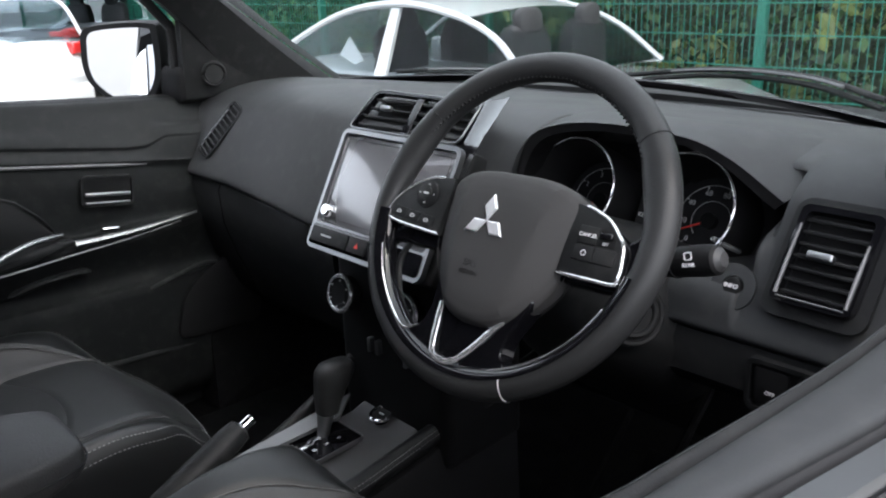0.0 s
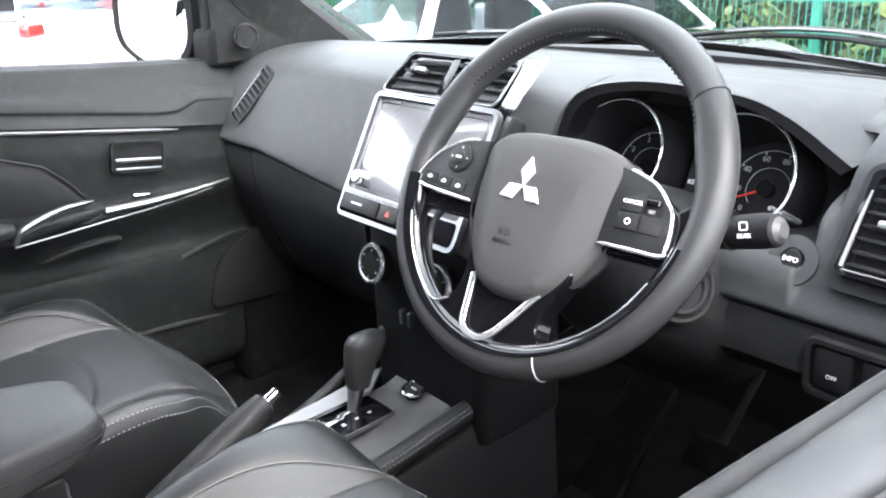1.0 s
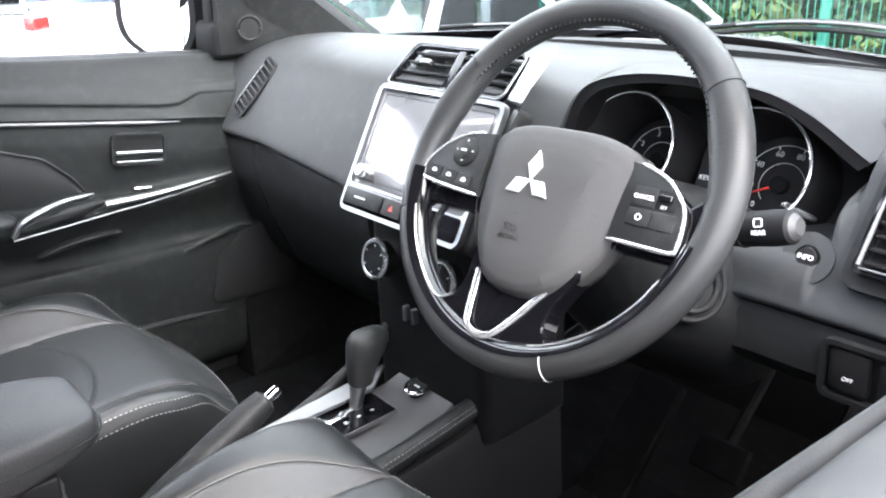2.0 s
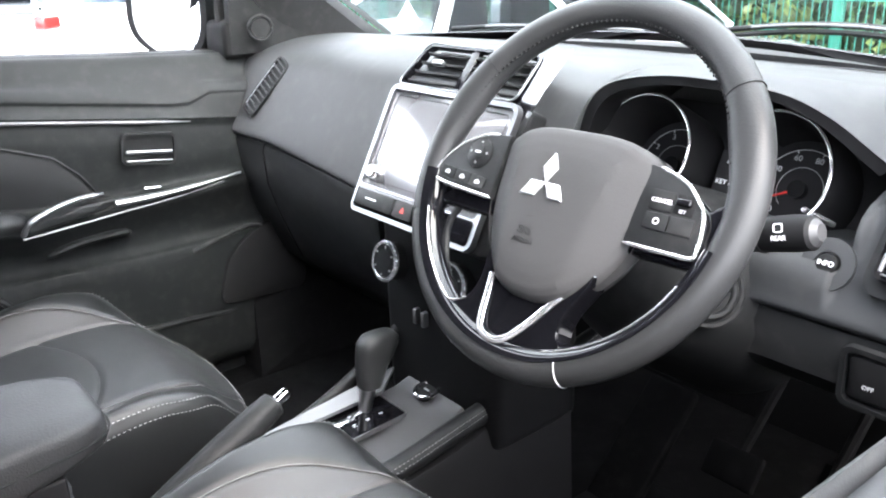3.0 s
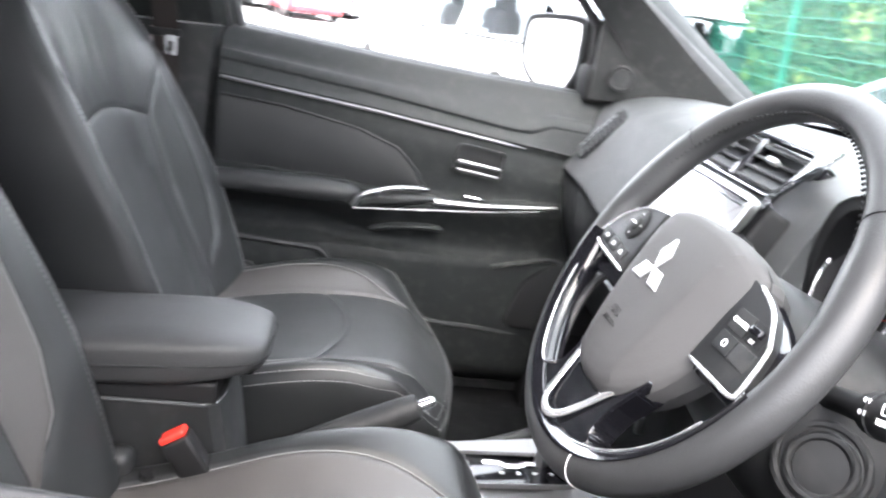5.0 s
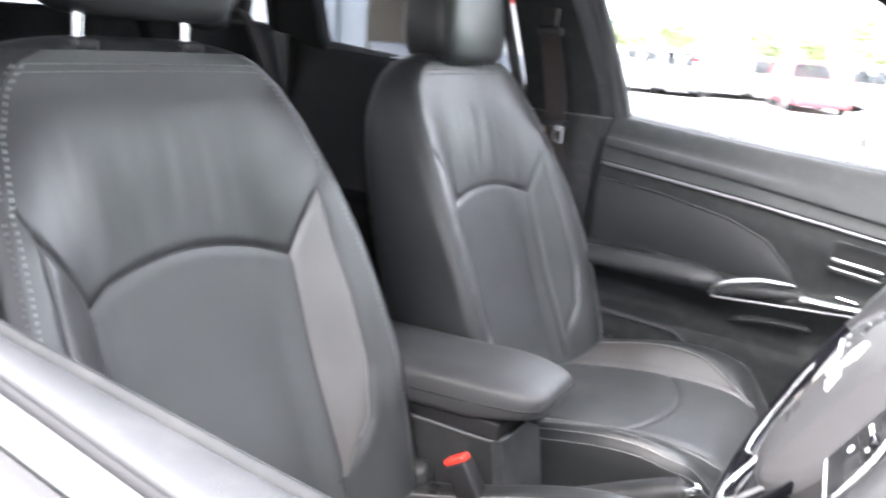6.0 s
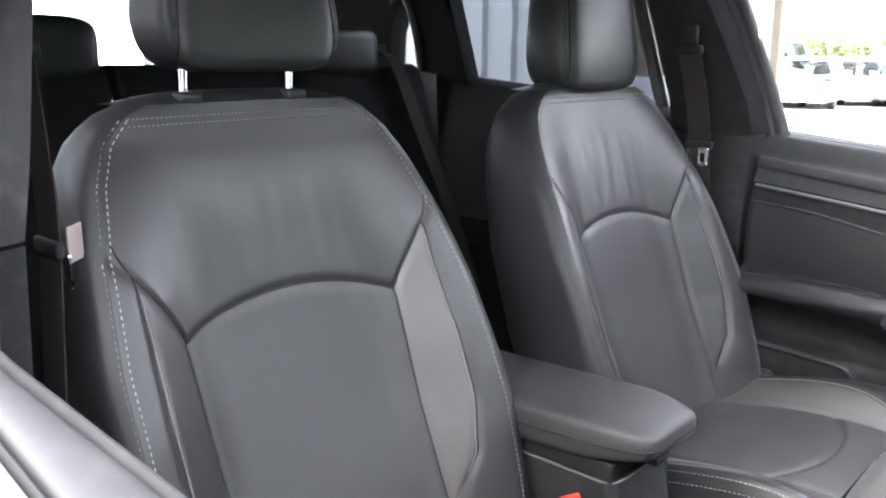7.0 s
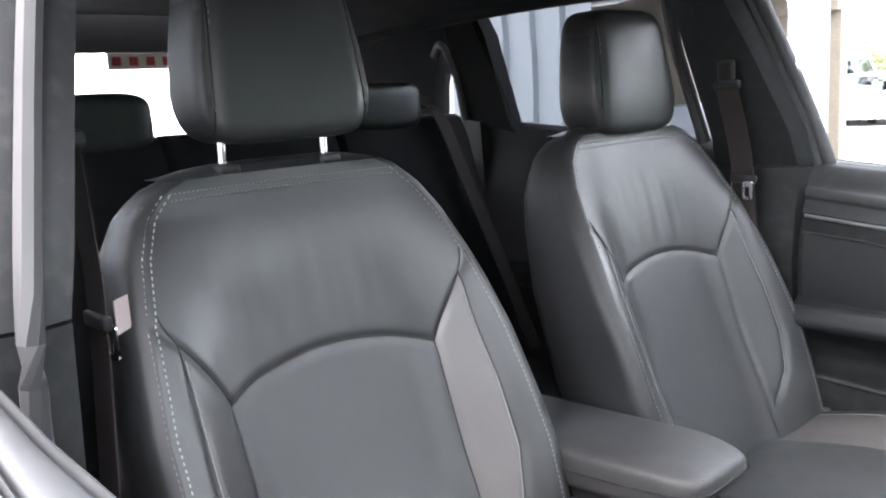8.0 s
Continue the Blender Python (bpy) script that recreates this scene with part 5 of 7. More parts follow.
rings = []
for k in range(30):
    y = -0.74 + 1.02 * k / 29
    w = lerp_at([(-0.74, 0.085), (-0.3, 0.09), (0.0, 0.095), (0.28, 0.115)], y)
    zt = console_top(y)
    rings.append([V((x, y, z)) for x, z in ((-w - 0.01, 0.32), (-w, zt - 0.02), (-w + 0.006, zt - 0.004), (-w + 0.02, zt), (w - 0.02, zt), (w - 0.006, zt - 0.004), (w, zt - 0.02), (w + 0.01, 0.32))])
part("body", loft(rings), DARK, console, "black plastic console body")
for s, pts in ((1, [(0.075, -0.16, 0.497), (0.076, -0.03, 0.508), (0.078, 0.06, 0.524), (0.086, 0.14, 0.545), (0.105, 0.22, 0.575), (0.12, 0.34, 0.61)]), (-1, [(-0.105, -0.19, 0.500), (-0.112, -0.08, 0.512), (-0.118, 0.03, 0.55), (-0.122, 0.12, 0.60), (-0.13, 0.2, 0.65)])):
    part("side_rail", tube(spline(pts, 24), 0.017 if s > 0 else 0.010, 12), LEATHER_SIDE, console, "leather-look side rail")
    bm = bmesh.new()
    for off in (0.0, 0.006):
        ln = [p + V((s * (0.012 + off * 0.6), 0, 0.0125 - off)) * (1 if s > 0 else 0.6) for p in spline(pts, 150)]
        for a, b in zip(ln[::2], ln[1::2]):
            tube([a, b], 0.0005, 4, bm=bm)
    part("stitching", bm, THREAD, console, "pale stitching")
GREYTRIM = mat("silver_console_trim", (0.07, 0.07, 0.072), 0.42, metal=0.3, vary=0.1)
rings = []
for y in np.linspace(-0.16, 0.15, 32):
    l = lerp_at([(-0.16, -0.10), (-0.14, -0.118), (0.05, -0.105), (0.15, -0.09)], y)
    r = lerp_at([(-0.16, 0.015), (-0.06, 0.052), (0.06, 0.052), (0.15, 0.045)], y)
    z = console_top(y)
    rings.append([V((x, y, z + d)) for x, d in ((l, 0.0), (l, 0.005), (l + 0.004, 0.008), (r - 0.004, 0.008), (r, 0.005), (r, 0.0))])
part("trim_plate", loft(rings), GREYTRIM, console, "satin grey trim plate")
part("silver_blade", wedge([(-0.117, -0.16, 0.507), (-0.098, -0.158, 0.508), (-0.078, 0.06, 0.528), (-0.10, 0.10, 0.548)], (0, 0, 0.006)), DIM_SILVER, console, "satin silver side blade")
gate_m = posed((1, 0.0, 0.0), (0.0, 1, 0.05), (-0.062, -0.018, 0.5085))
gate = part("gate", plate(rrect(0.086, 0.162, 0.006), 0.007, gate_m, 0.0015), PIANO, console, "gloss black gear gate")
part("gate_trim", ring_plate(rrect(0.090, 0.167, 0.008), rrect(0.086, 0.162, 0.006), 0.0080, gate_m), DIM_SILVER, gate, "silver edge")
slot = spline([(-0.014, -0.045, 0.008), (-0.012, -0.02, 0.008), (-0.004, -0.012, 0.008), (-0.004, 0.01, 0.008), (-0.010, 0.018, 0.008), (-0.010, 0.05, 0.008)], 30)
part("slot", tube(place(gate_m, slot), 0.006, 8, flat=0.25), CHROME, gate, "bright gate slot")
for k, ch in enumerate("PRND"):
    lettering(ch, 0.009, gate_m @ Matrix.Translation((0.016, 0.052 - 0.024 * k, 0.0073)), gate)
# start button
bmx = posed((1, 0, 0), (0, 1, 0.2), (-0.030, 0.112, 0.532))
part("start_ring", tube(place(bmx, arc_pts(0, 0, 0.019, 0, 352, 36, 0.004)), 0.0035, 8, closed=True), CHROME, console, "chrome ring round the start button")
part("start_button", tube(place(bmx, [(0, 0, -0.01), (0, 0, 0.003), (0, 0, 0.0045)]), [0.0165, 0.016, 0.014], 26), DARK, console, "round black start button")
part("print", plate(rrect(0.012, 0.003, 0.001), 0.0005, bmx @ Matrix.Translation((0, 0, 0.0045))), PRINT, console)
# gear lever
lever = thing("gear_lever", (-0.072, 0.022, 0.508), "automatic gear lever with black leather knob and silver collar", "gear lever")
part("collar", tube([(-0.072, 0.022, 0.518), (-0.070, 0.024, 0.535), (-0.067, 0.029, 0.566)], [0.010, 0.0115, 0.0155], 18), SILVER, lever, "brushed silver collar")
rings = []
for z, w, d, dy in ((0.560, 0.0180, 0.0176, 0.030), (0.575, 0.0198, 0.0206, 0.032), (0.592, 0.0214, 0.0252, 0.037), (0.606, 0.0226, 0.0305, 0.043), (0.620, 0.0230, 0.0345, 0.048), (0.631, 0.0220, 0.0340, 0.050), (0.639, 0.0180, 0.0280, 0.050), (0.6435, 0.0100, 0.0160, 0.049)):
    rings.append([V((-0.066 + w * math.copysign(abs(math.cos(a)) ** 0.8, math.cos(a)), dy + d * math.copysign(abs(math.sin(a)) ** 0.8, math.sin(a)), z)) for a in [math.tau * q / 24 for q in range(24)]])
part("knob", loft(rings), bpy.data.materials["rim_leather"], lever, "black leather knob", smooth=60)
part("shaft", tube([(-0.073, 0.020, 0.49), (-0.072, 0.022, 0.512)], 0.006, 12), CHROME, lever)
# handbrake
brake = thing("handbrake", (0.05, -0.36, 0.50), "black handbrake lever with a chrome button", "handbrake")
b0, b1 = V((0.056, -0.44, 0.535)), V((0.046, -0.172, 0.666))
bd = b1 - b0
part("grip", tube([b0 + bd * t for t in (0.28, 0.3, 0.45, 0.7, 0.9, 0.965, 0.98)], [0.0150, 0.0190, 0.0205, 0.0205, 0.0190, 0.0165, 0.009], 18), PLASTIC, brake, "black grained grip")
part("sleeve", tube([b0, b0 + bd * 0.12, b0 + bd * 0.28], [0.030, 0.027, 0.021], 18), DARK, brake, "black rubber sleeve")
part("button", tube([b1 - bd * 0.03, b1 + bd * 0.035, b1 + bd * 0.045], [0.0075, 0.0072, 0.004], 14), CHROME, brake, "chrome release button")
# boxes beside the handbrake
tray = part("tray", ring_plate(rrect(0.075, 0.15, 0.012), rrect(0.062, 0.135, 0.009), 0.018, posed((1, 0, 0), (0, 1, 0), (-0.03, -0.30, 0.492))), PLASTIC, console, "open tray rim")
for y in (-0.335, -0.262):
    part("cup_ring", tube(arc_pts(-0.03, y, 0.030, 0, 352, 32, 0.508), 0.003, 8, closed=True), PLASTIC, console, "cup holder rim")
# armrest box
rings = []
for z, dx, f, b in ((0.40, 0.082, -0.40, -0.78), (0.52, 0.080, -0.405, -0.78), (0.60, 0.076, -0.415, -0.78), (0.655, 0.074, -0.425, -0.78)):
    rings.append([V((x, y, z)) for x, y in ((dx, f - 0.015), (dx - 0.012, f - 0.003), (dx - 0.03, f), (-dx + 0.03, f), (-dx + 0.012, f - 0.003), (-dx, f - 0.015), (-dx, b), (dx, b))])
arm = thing("armrest", (0, -0.55, 0.50), "padded black leather armrest on a console box", "armrest")
part("box", loft(rings), PLASTIC, arm, "black plastic storage box")
part("box_edge", box((-0.074, -0.78, 0.657), (0.074, -0.43, 0.685), 0.004), DARK, arm)
bm = pillow(0.172, 0.062, 0.42, 48, 28, 6.5)
for v in bm.verts:
    x, y, z = v.co
    t = (y + 0.21) / 0.42
    v.co = V((x * (1 - 0.10 * smoothstep(0.75, 1.0, t)) * (1.02 if z < 0.01 else 1 - 0.04 * (z / 0.031) ** 2), -0.585 + y, 0.711 + z + 0.004 * (1 - (x / 0.086) ** 2) - 0.010 * smoothstep(0.9, 0.2, t) + (0.012 * smoothstep(0.7, 1.0, t) if z < 0 else -0.004 * smoothstep(0.8, 1, t))))
lid = part("lid", bm, ARM_LEATHER, arm, "padded black leather lid", smooth=60)
for s in (1, -1):
    ln = spline([(s * 0.0865, -0.78, 0.697), (s * 0.0885, -0.6, 0.704), (s * 0.0865, -0.48, 0.71), (s * 0.078, -0.405, 0.714), (s * 0.055, -0.376, 0.716), (0, -0.3735, 0.717)], 120)
    part("seam", tube(ln, 0.0013, 6), DARK, lid, "dark seam round the lid")
# added tube in a paler material draws the highlight along the box edge
rim = [(0.075, -0.78, 0.656), (0.075, -0.445, 0.656), (0.066, -0.430, 0.656), (0.045, -0.4255, 0.656), (-0.045, -0.4255, 0.656), (-0.066, -0.430, 0.656), (-0.075, -0.445, 0.656), (-0.075, -0.78, 0.656)]
part("box_edge_highlight", tube([V(p) for p in rim], 0.0028, 8), DASH, arm, "pale tube standing for the highlight on the box edge", smooth=60)
part("latch", box((-0.018, -0.420, 0.672), (0.018, -0.395, 0.684), 0.003), DARK, arm, "dark lid latch")

# ---- doors ----
STRIP = [(-0.60, 0.957), (-0.27, 0.922), (0.03, 0.883), (0.30, 0.85)]


def door_x(y):
    return 0.0 - 0.030 * smoothstep(-0.60, 0.10, y)


def door_section(y):
    """Inner face of a front door at a station, from the outer sill edge down; x counts outwards."""
    zb, zs, t = belt(y), lerp_at(STRIP, y), door_x(y)
    arm = lerp_at([(-0.60, 0.045), (-0.33, 0.045), (-0.27, 0.03), (-0.20, 0.006), (-0.13, 0.014), (0.0, 0.012), (0.13, 0.0), (0.3, 0.0)], y)
    za = lerp_at([(-0.6, 0.775), (-0.35, 0.768), (-0.28, 0.755), (-0.13, 0.757), (0.13, 0.77), (0.3, 0.77)], y)
    low = 0.02 * smoothstep(-0.33, -0.37, y)
    return [(0.776, zb - 0.012), (0.772, zb), (0.757, zb + 0.001), (0.742, zb - 0.005), (0.730, zb - 0.018), (0.722 + t * 0.5, zb - 0.045), (0.712 + t, (zb + zs) / 2 - 0.004), (0.706 + t, zs + 0.022), (0.690 + t, zs + 0.010), (0.690 + t, zs - 0.004), (0.684 + t, zs - 0.02), (0.677 + t, zs - 0.045), (0.674 + t, za + 0.05), (0.672 + t, za + 0.018), (0.668 + t - arm * 0.6, za + 0.008), (0.662 + t - arm, za - 0.002), (0.662 + t - arm, za - 0.016), (0.670 + t - arm * 0.7, za - 0.035), (0.680 + t, za - 0.07), (0.682 + t, 0.665), (0.672 + t - low, 0.650), (0.658 + t - low, 0.632), (0.655 + t - low, 0.50), (0.66 + t, 0.40), (0.69, 0.35), (0.76, 0.345)]


def door_surface(y, k):
    return door_section(y)[k]


def door_details(door, s):
    # bright strip
    ln = [V((s * (0.686 + door_x(y)), y, lerp_at(STRIP, y) + 0.003)) for y in np.linspace(-0.578, 0.04, 40)]
    part("strip", tube(ln, [0.0030] * 37 + [0.002, 0.0015, 0.001], 8, flat=1.2), DIM_SILVER, door, "slim satin silver strip")
    # leather insert, ending in a curve
    top = [(-0.575, 0.925), (-0.45, 0.914), (-0.30, 0.887), (-0.218, 0.857), (-0.175, 0.815), (-0.155, 0.780)]

    def ins(u, v):
        y = -0.575 + 0.42 * u
        zt = lerp_at(top, y)
        z0 = lerp_at([(-0.6, 0.79), (-0.33, 0.785), (-0.25, 0.775), (-0.15, 0.775)], y)
        z = z0 + (zt - z0) * v
        bulge = 0.006 * math.sin(math.pi * min(max(v, 0.02), 0.98)) ** 0.5
        return (s * (0.678 + door_x(y) - bulge - 0.004 * (1 - v)), y, z)
    part("insert", sheet(ins, 40, 14, (s * 0.012, 0, 0)), LEATHER_SIDE, door, "black leather door insert", smooth=60)
    ln = [V((s * (0.670 + door_x(y)), y, lerp_at(top, y) + 0.002)) for y in np.linspace(-0.575, -0.155, 50)]
    part("insert_piping", tube(ln, 0.0026, 6), PLASTIC, door)
    # armrest pad and pull
    rings = []
    for y, w, h in ((-0.585, 0.03, 0.020), (-0.5, 0.034, 0.023), (-0.38, 0.034, 0.024), (-0.32, 0.030, 0.022), (-0.295, 0.022, 0.016), (-0.285, 0.010, 0.008)):
        rings.append([V((s * (0.640 + door_x(y) + w * math.cos(a)), y, 0.765 + h * math.sin(a))) for a in [math.tau * q / 20 for q in range(20)]])
    part("armrest_pad", loft(rings), LEATHER_SIDE, door, "padded black armrest", smooth=60)
    pl = spline([(s * 0.610, -0.298, 0.744), (s * 0.604, -0.284, 0.766), (s * 0.606, -0.25, 0.780), (s * 0.616, -0.205, 0.788), (s * 0.632, -0.150, 0.786)], 26)
    part("pull_trim", tube(pl, [0.0060] + [0.0068] * 8 + [0.0058] * 15 + [0.004, 0.003], 10, flat=0.75), SILVER, door, "satin silver pull trim")
    rings = []
    for y, x, z0, z1 in ((-0.290, 0.615, 0.742, 0.758), (-0.25, 0.612, 0.746, 0.768), (-0.20, 0.618, 0.750, 0.774), (-0.150, 0.630, 0.754, 0.774), (-0.132, 0.634, 0.756, 0.772)):
        rings.append([V((s * xx, y, z)) for xx, z in ((x + 0.05, z0), (x + 0.006, z0), (x, z0 + 0.005), (x, z1 - 0.005), (x + 0.006, z1), (x + 0.05, z1 - 0.004))])
    part("pull", loft(rings), PLASTIC, door, "black door pull", smooth=50)
    lg = spline([(s * 0.624, -0.134, 0.764), (s * 0.617, -0.04, 0.766), (s * 0.620, 0.053, 0.771), (s * 0.624, 0.116, 0.776)], 30)
    part("ledge_trim", tube(lg, [0.0085 - 0.006 * k / 29 for k in range(30)], 8, flat=0.9), SILVER, door, "satin silver ledge trim")
    part("lower_line", tube([p + V((s * 0.004, 0, -0.016)) for p in spline([(s * 0.612, -0.298, 0.752), (s * 0.612, -0.22, 0.757), (s * 0.617, -0.13, 0.762), (s * 0.617, -0.04, 0.768), (s * 0.622, 0.08, 0.780)], 30)], 0.0022, 6), DIM_SILVER, door, "thin grey line under the ledge")
    part("pull_dimple", tube(spline([(s * 0.638, -0.262, 0.690), (s * 0.632, -0.21, 0.703), (s * 0.632, -0.15, 0.707), (s * 0.640, -0.11, 0.702)], 16), [0.004] + [0.011] * 14 + [0.004], 10, flat=0.6), DOOR_PLASTIC, door, "moulded dimple under the pull")
    # speaker cover: raised panel in the front lower corner
    spk = round_poly([(-0.10, -0.09), (0.10, -0.10), (0.115, 0.075), (0.0, 0.06), (-0.07, 0.01)], 0.03)
    part("speaker_cover", plate(spk, 0.012, posed((0, 1, 0), (0, 0, 1), (s * 0.628, 0.135, 0.60)), 0.005), DARK, door, "dark speaker cover")
    part("switch_plate", obox((0, 0, 0), (0.006, 0.050, 0.036), Matrix.Translation((s * 0.632, -0.01, 0.575)), 0.003), DARK, door, "small dark switch plate")
    # release handle in its recess
    hm = posed((0, -s, 0.13 * s), (0, 0.05, 1), (s * 0.6415, -0.052, 0.850))
    cup = part("handle_recess", ring_plate(rrect(0.102, 0.060, 0.012), rrect(0.093, 0.051, 0.009), 0.007, hm @ Matrix.Translation((0, 0, -0.003))), PLASTIC, door, "black handle recess")
    part("recess_back", plate(rrect(0.092, 0.052, 0.006), 0.002, hm @ Matrix.Translation((0, 0, -0.002))), DARK, cup)
    part("release_lever", obox((0, -0.006, 0.004), (0.088, 0.008, 0.006), hm, 0.003), SILVER, cup, "chrome release lever")
    part("release_edge", obox((0, -0.022, 0.004), (0.086, 0.0035, 0.005), hm, 0.0015), SILVER, cup)
    part("lock_switch", obox((0, 0, 0), (0.035, 0.006, 0.012), hm @ Matrix.Translation((-0.004 * s, -0.074, 0.0)), 0.003), CHROME, door, "small chrome lock switch")
    # pocket and cup holder low down
    pk = [V((s * (0.640 + door_x(y)), y, lerp_at([(-0.585, 0.652), (-0.36, 0.640), (-0.34, 0.625), (-0.30, 0.54)], y))) for y in np.linspace(-0.585, -0.31, 24)]
    part("pocket_edge", tube(pk, 0.007, 8), PLASTIC, door, "rim of the door pocket")
    part("pocket", wedge([(s * 0.640, -0.585, 0.645), (s * 0.638, -0.35, 0.63), (s * 0.638, -0.30, 0.52), (s * 0.645, -0.30, 0.38), (s * 0.655, -0.585, 0.38)], (s * 0.03, 0, 0)), PLASTIC, door, "door pocket")
    part("cup_holder", tube([V((s * 0.675 + 0.038 * math.cos(a), 0.045 + 0.042 * math.sin(a), 0.500)) for a in [math.tau * q / 28 for q in range(28)]], 0.006, 8, closed=True), PLASTIC, door, "cup holder rim")
    part("shelf", tube(spline([(s * 0.636, -0.30, 0.53), (s * 0.634, -0.15, 0.505), (s * 0.630, -0.02, 0.497), (s * 0.632, 0.08, 0.492), (s * 0.64, 0.14, 0.52)], 24), 0.007, 8), PLASTIC, door)
    part("speaker_rim", tube(spline([(s * 0.632, 0.0, 0.635), (s * 0.625, 0.06, 0.652), (s * 0.622, 0.13, 0.662), (s * 0.63, 0.20, 0.62), (s * 0.632, 0.22, 0.54)], 24), 0.005, 8), PLASTIC, door, "raised rim round the speaker")


def make_door(s, name, label, outer):
    def adj(x, y):
        if s < 0:
            return x
        a = lerp_at([(-0.6, 0.060), (-0.4, 0.055), (-0.23, 0.038), (-0.05, 0.024), (0.3, 0.020)], y)
        return x + a + (0.048 - a) * smoothstep(0.742, 0.772, x) + 0.022 * smoothstep(0.745, 0.722, x)

    wide = 0.018 if s > 0 else 0.0

    def sink(y):
        return 0.034 * smoothstep(-0.55, -0.05, y) if s > 0 else 0.0
    door = thing(name, (s * 0.74, -0.2, 0.345), label, "car door", "front doors")
    rings = []
    for i in range(61):
        y = -0.585 + 0.885 * i / 60
        rings.append([V((s * adj(p.x, y), y, p.z - sink(y))) for p in spline([(x, 0, z) for x, z in door_section(y)], 84)])
    bm = loft(rings, False, False)
    cap0 = bm.faces.new([v for v in bm.verts[:84]])
    # same trim on both doors: passenger's shade-toned, driver's in paler dash skin
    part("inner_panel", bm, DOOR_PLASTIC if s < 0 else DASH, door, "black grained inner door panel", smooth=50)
    # upper soft pad above the strip
    rings = []
    for i in range(61):
        y = -0.583 + 0.86 * i / 60
        zs, t = lerp_at(STRIP, y), door_x(y)
        zb = belt(y)
        front = smoothstep(0.16, 0.02, y)
        crease = lerp_at([(-0.6, 0.035), (-0.28, 0.033), (0.01, 0.03), (0.05, 0.034), (0.09, 0.055), (0.2, 0.060)], y)
        pts = [(0.745, zb - 0.001), (0.735, zb - 0.006), (0.724, zb - 0.022), (0.716 + t * 0.4, zb - 0.045), (0.707 + t * 0.8, zs + crease + 0.02), (0.703 + t, zs + crease + 0.006), (0.7025 + t + 0.0035 * front, zs + crease), (0.7005 + t + 0.0025 * front, zs + crease - 0.008), (0.695 + t, zs + 0.014), (0.692 + t, zs + 0.010)]
        rings.append([V((s * (adj(p.x, y) - 0.007), y, p.z - sink(y))) for p in spline([(x, 0, z) for x, z in pts], 36)])
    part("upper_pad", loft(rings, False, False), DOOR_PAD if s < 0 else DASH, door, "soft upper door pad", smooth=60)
    if s < 0:
        door_details(door, s)
    # outside: waist trim and painted skin
    trims = (("glass_seal", 0.776, 0.790, 0.000, RUBBER, "black rubber glass seal"), ("waist_trim", 0.792, 0.812, -0.003, SILVER, "bright waist trim"), ("outer_seal", 0.812, 0.817, -0.008, RUBBER, "black rubber seal"))
    if s > 0:
        trims = (("glass_seal", 0.807, 0.811, -0.002, RUBBER, "black rubber glass seal"), ("waist_trim", 0.812, 0.830, -0.004, SILVER, "bright waist trim"), ("outer_seal", 0.830, 0.834, -0.010, RUBBER, "black rubber seal"))
    skin = 0.018 if s > 0 else 0.0
    for n, x0, x1, dz, m, lab in trims:
        rings = []
        for i in range(31):
            y = -0.60 + 0.90 * i / 30
            z = belt(y) + dz - sink(y)
            rings.append([V((s * (x + wide), y, zz)) for x, zz in ((x0, z - 0.02), (x0, z), (x0 + 0.002, z + 0.003), (x1 - 0.002, z + 0.002), (x1, z - 0.002), (x1, z - 0.022))])
        part(n, loft(rings), m, door, lab)
    rings = []
    for i in range(31):
        y = -0.61 + 0.92 * i / 30
        z = belt(y) - sink(y)
        pts = [(0.815, z - 0.014), (0.822, z - 0.016), (0.838, z - 0.03), (0.862, z - 0.07), (0.880, z - 0.13), (0.886, z - 0.20), (0.872, z - 0.30), (0.876, 0.60), (0.868, 0.42), (0.84, 0.30), (0.80, 0.28)]
        rings.append([V((s * (p.x + (skin + wide) * smoothstep(0.895, 0.82, p.x)), y, p.z)) for p in spline([(x, 0, zz) for x, zz in pts], 40)])
    part("outer_skin", loft(rings, False, False), WHITE, door, "glossy white door skin", smooth=60)
    return door


make_door(-1, "passenger_door", "black trimmed passenger door with silver strip and armrest", True)
make_door(1, "driver_door", "white driver's door with grey sill, window wound down", True)
# tweeter corners, door glass
for s in (1, -1):
    corner = solo("trim_door_corner", wedge([(s * 0.70, 0.163, 0.995), (s * 0.695, 0.165, 1.155), (s * 0.675, 0.255, 1.10), (s * 0.665, 0.36, 0.995)], (s * 0.02, 0, 0)), PLASTIC, "black corner trim with a small speaker", "door trim", kind="structure")
    tm = posed((0.3 * 1, 0.95 * s * -1, 0), (0, 0.0, 1), (s * 0.664, 0.215, 1.045))
    if s < 0:
        tm = posed((0.25, 0.97, 0), (0, 0, 1), (-0.664, 0.212, 1.045))
    part("speaker_ring", tube(place(tm, arc_pts(0, 0, 0.023, 0, 352, 32)), 0.0035, 8, closed=True), PLASTIC, corner, "round speaker rim")
    part("speaker_grille", tube(place(tm, [(0, 0, -0.012), (0, 0, 0.003)]), 0.019, 24), PLASTIC, corner)
    ahead = 0.10 if s > 0 else 0.0
    solo("trim_window_bar", tube([(s * 0.742, 0.162, 0.99), (s * 0.735, 0.163, 1.14), (s * 0.712, 0.10 + ahead * 0.6, 1.205), (s * 0.685, -0.06 + ahead, 1.315), (s * 0.655, -0.22 + ahead, 1.41)], 0.011, 8), RUBBER, "black rubber window channel", "window frame", kind="structure")
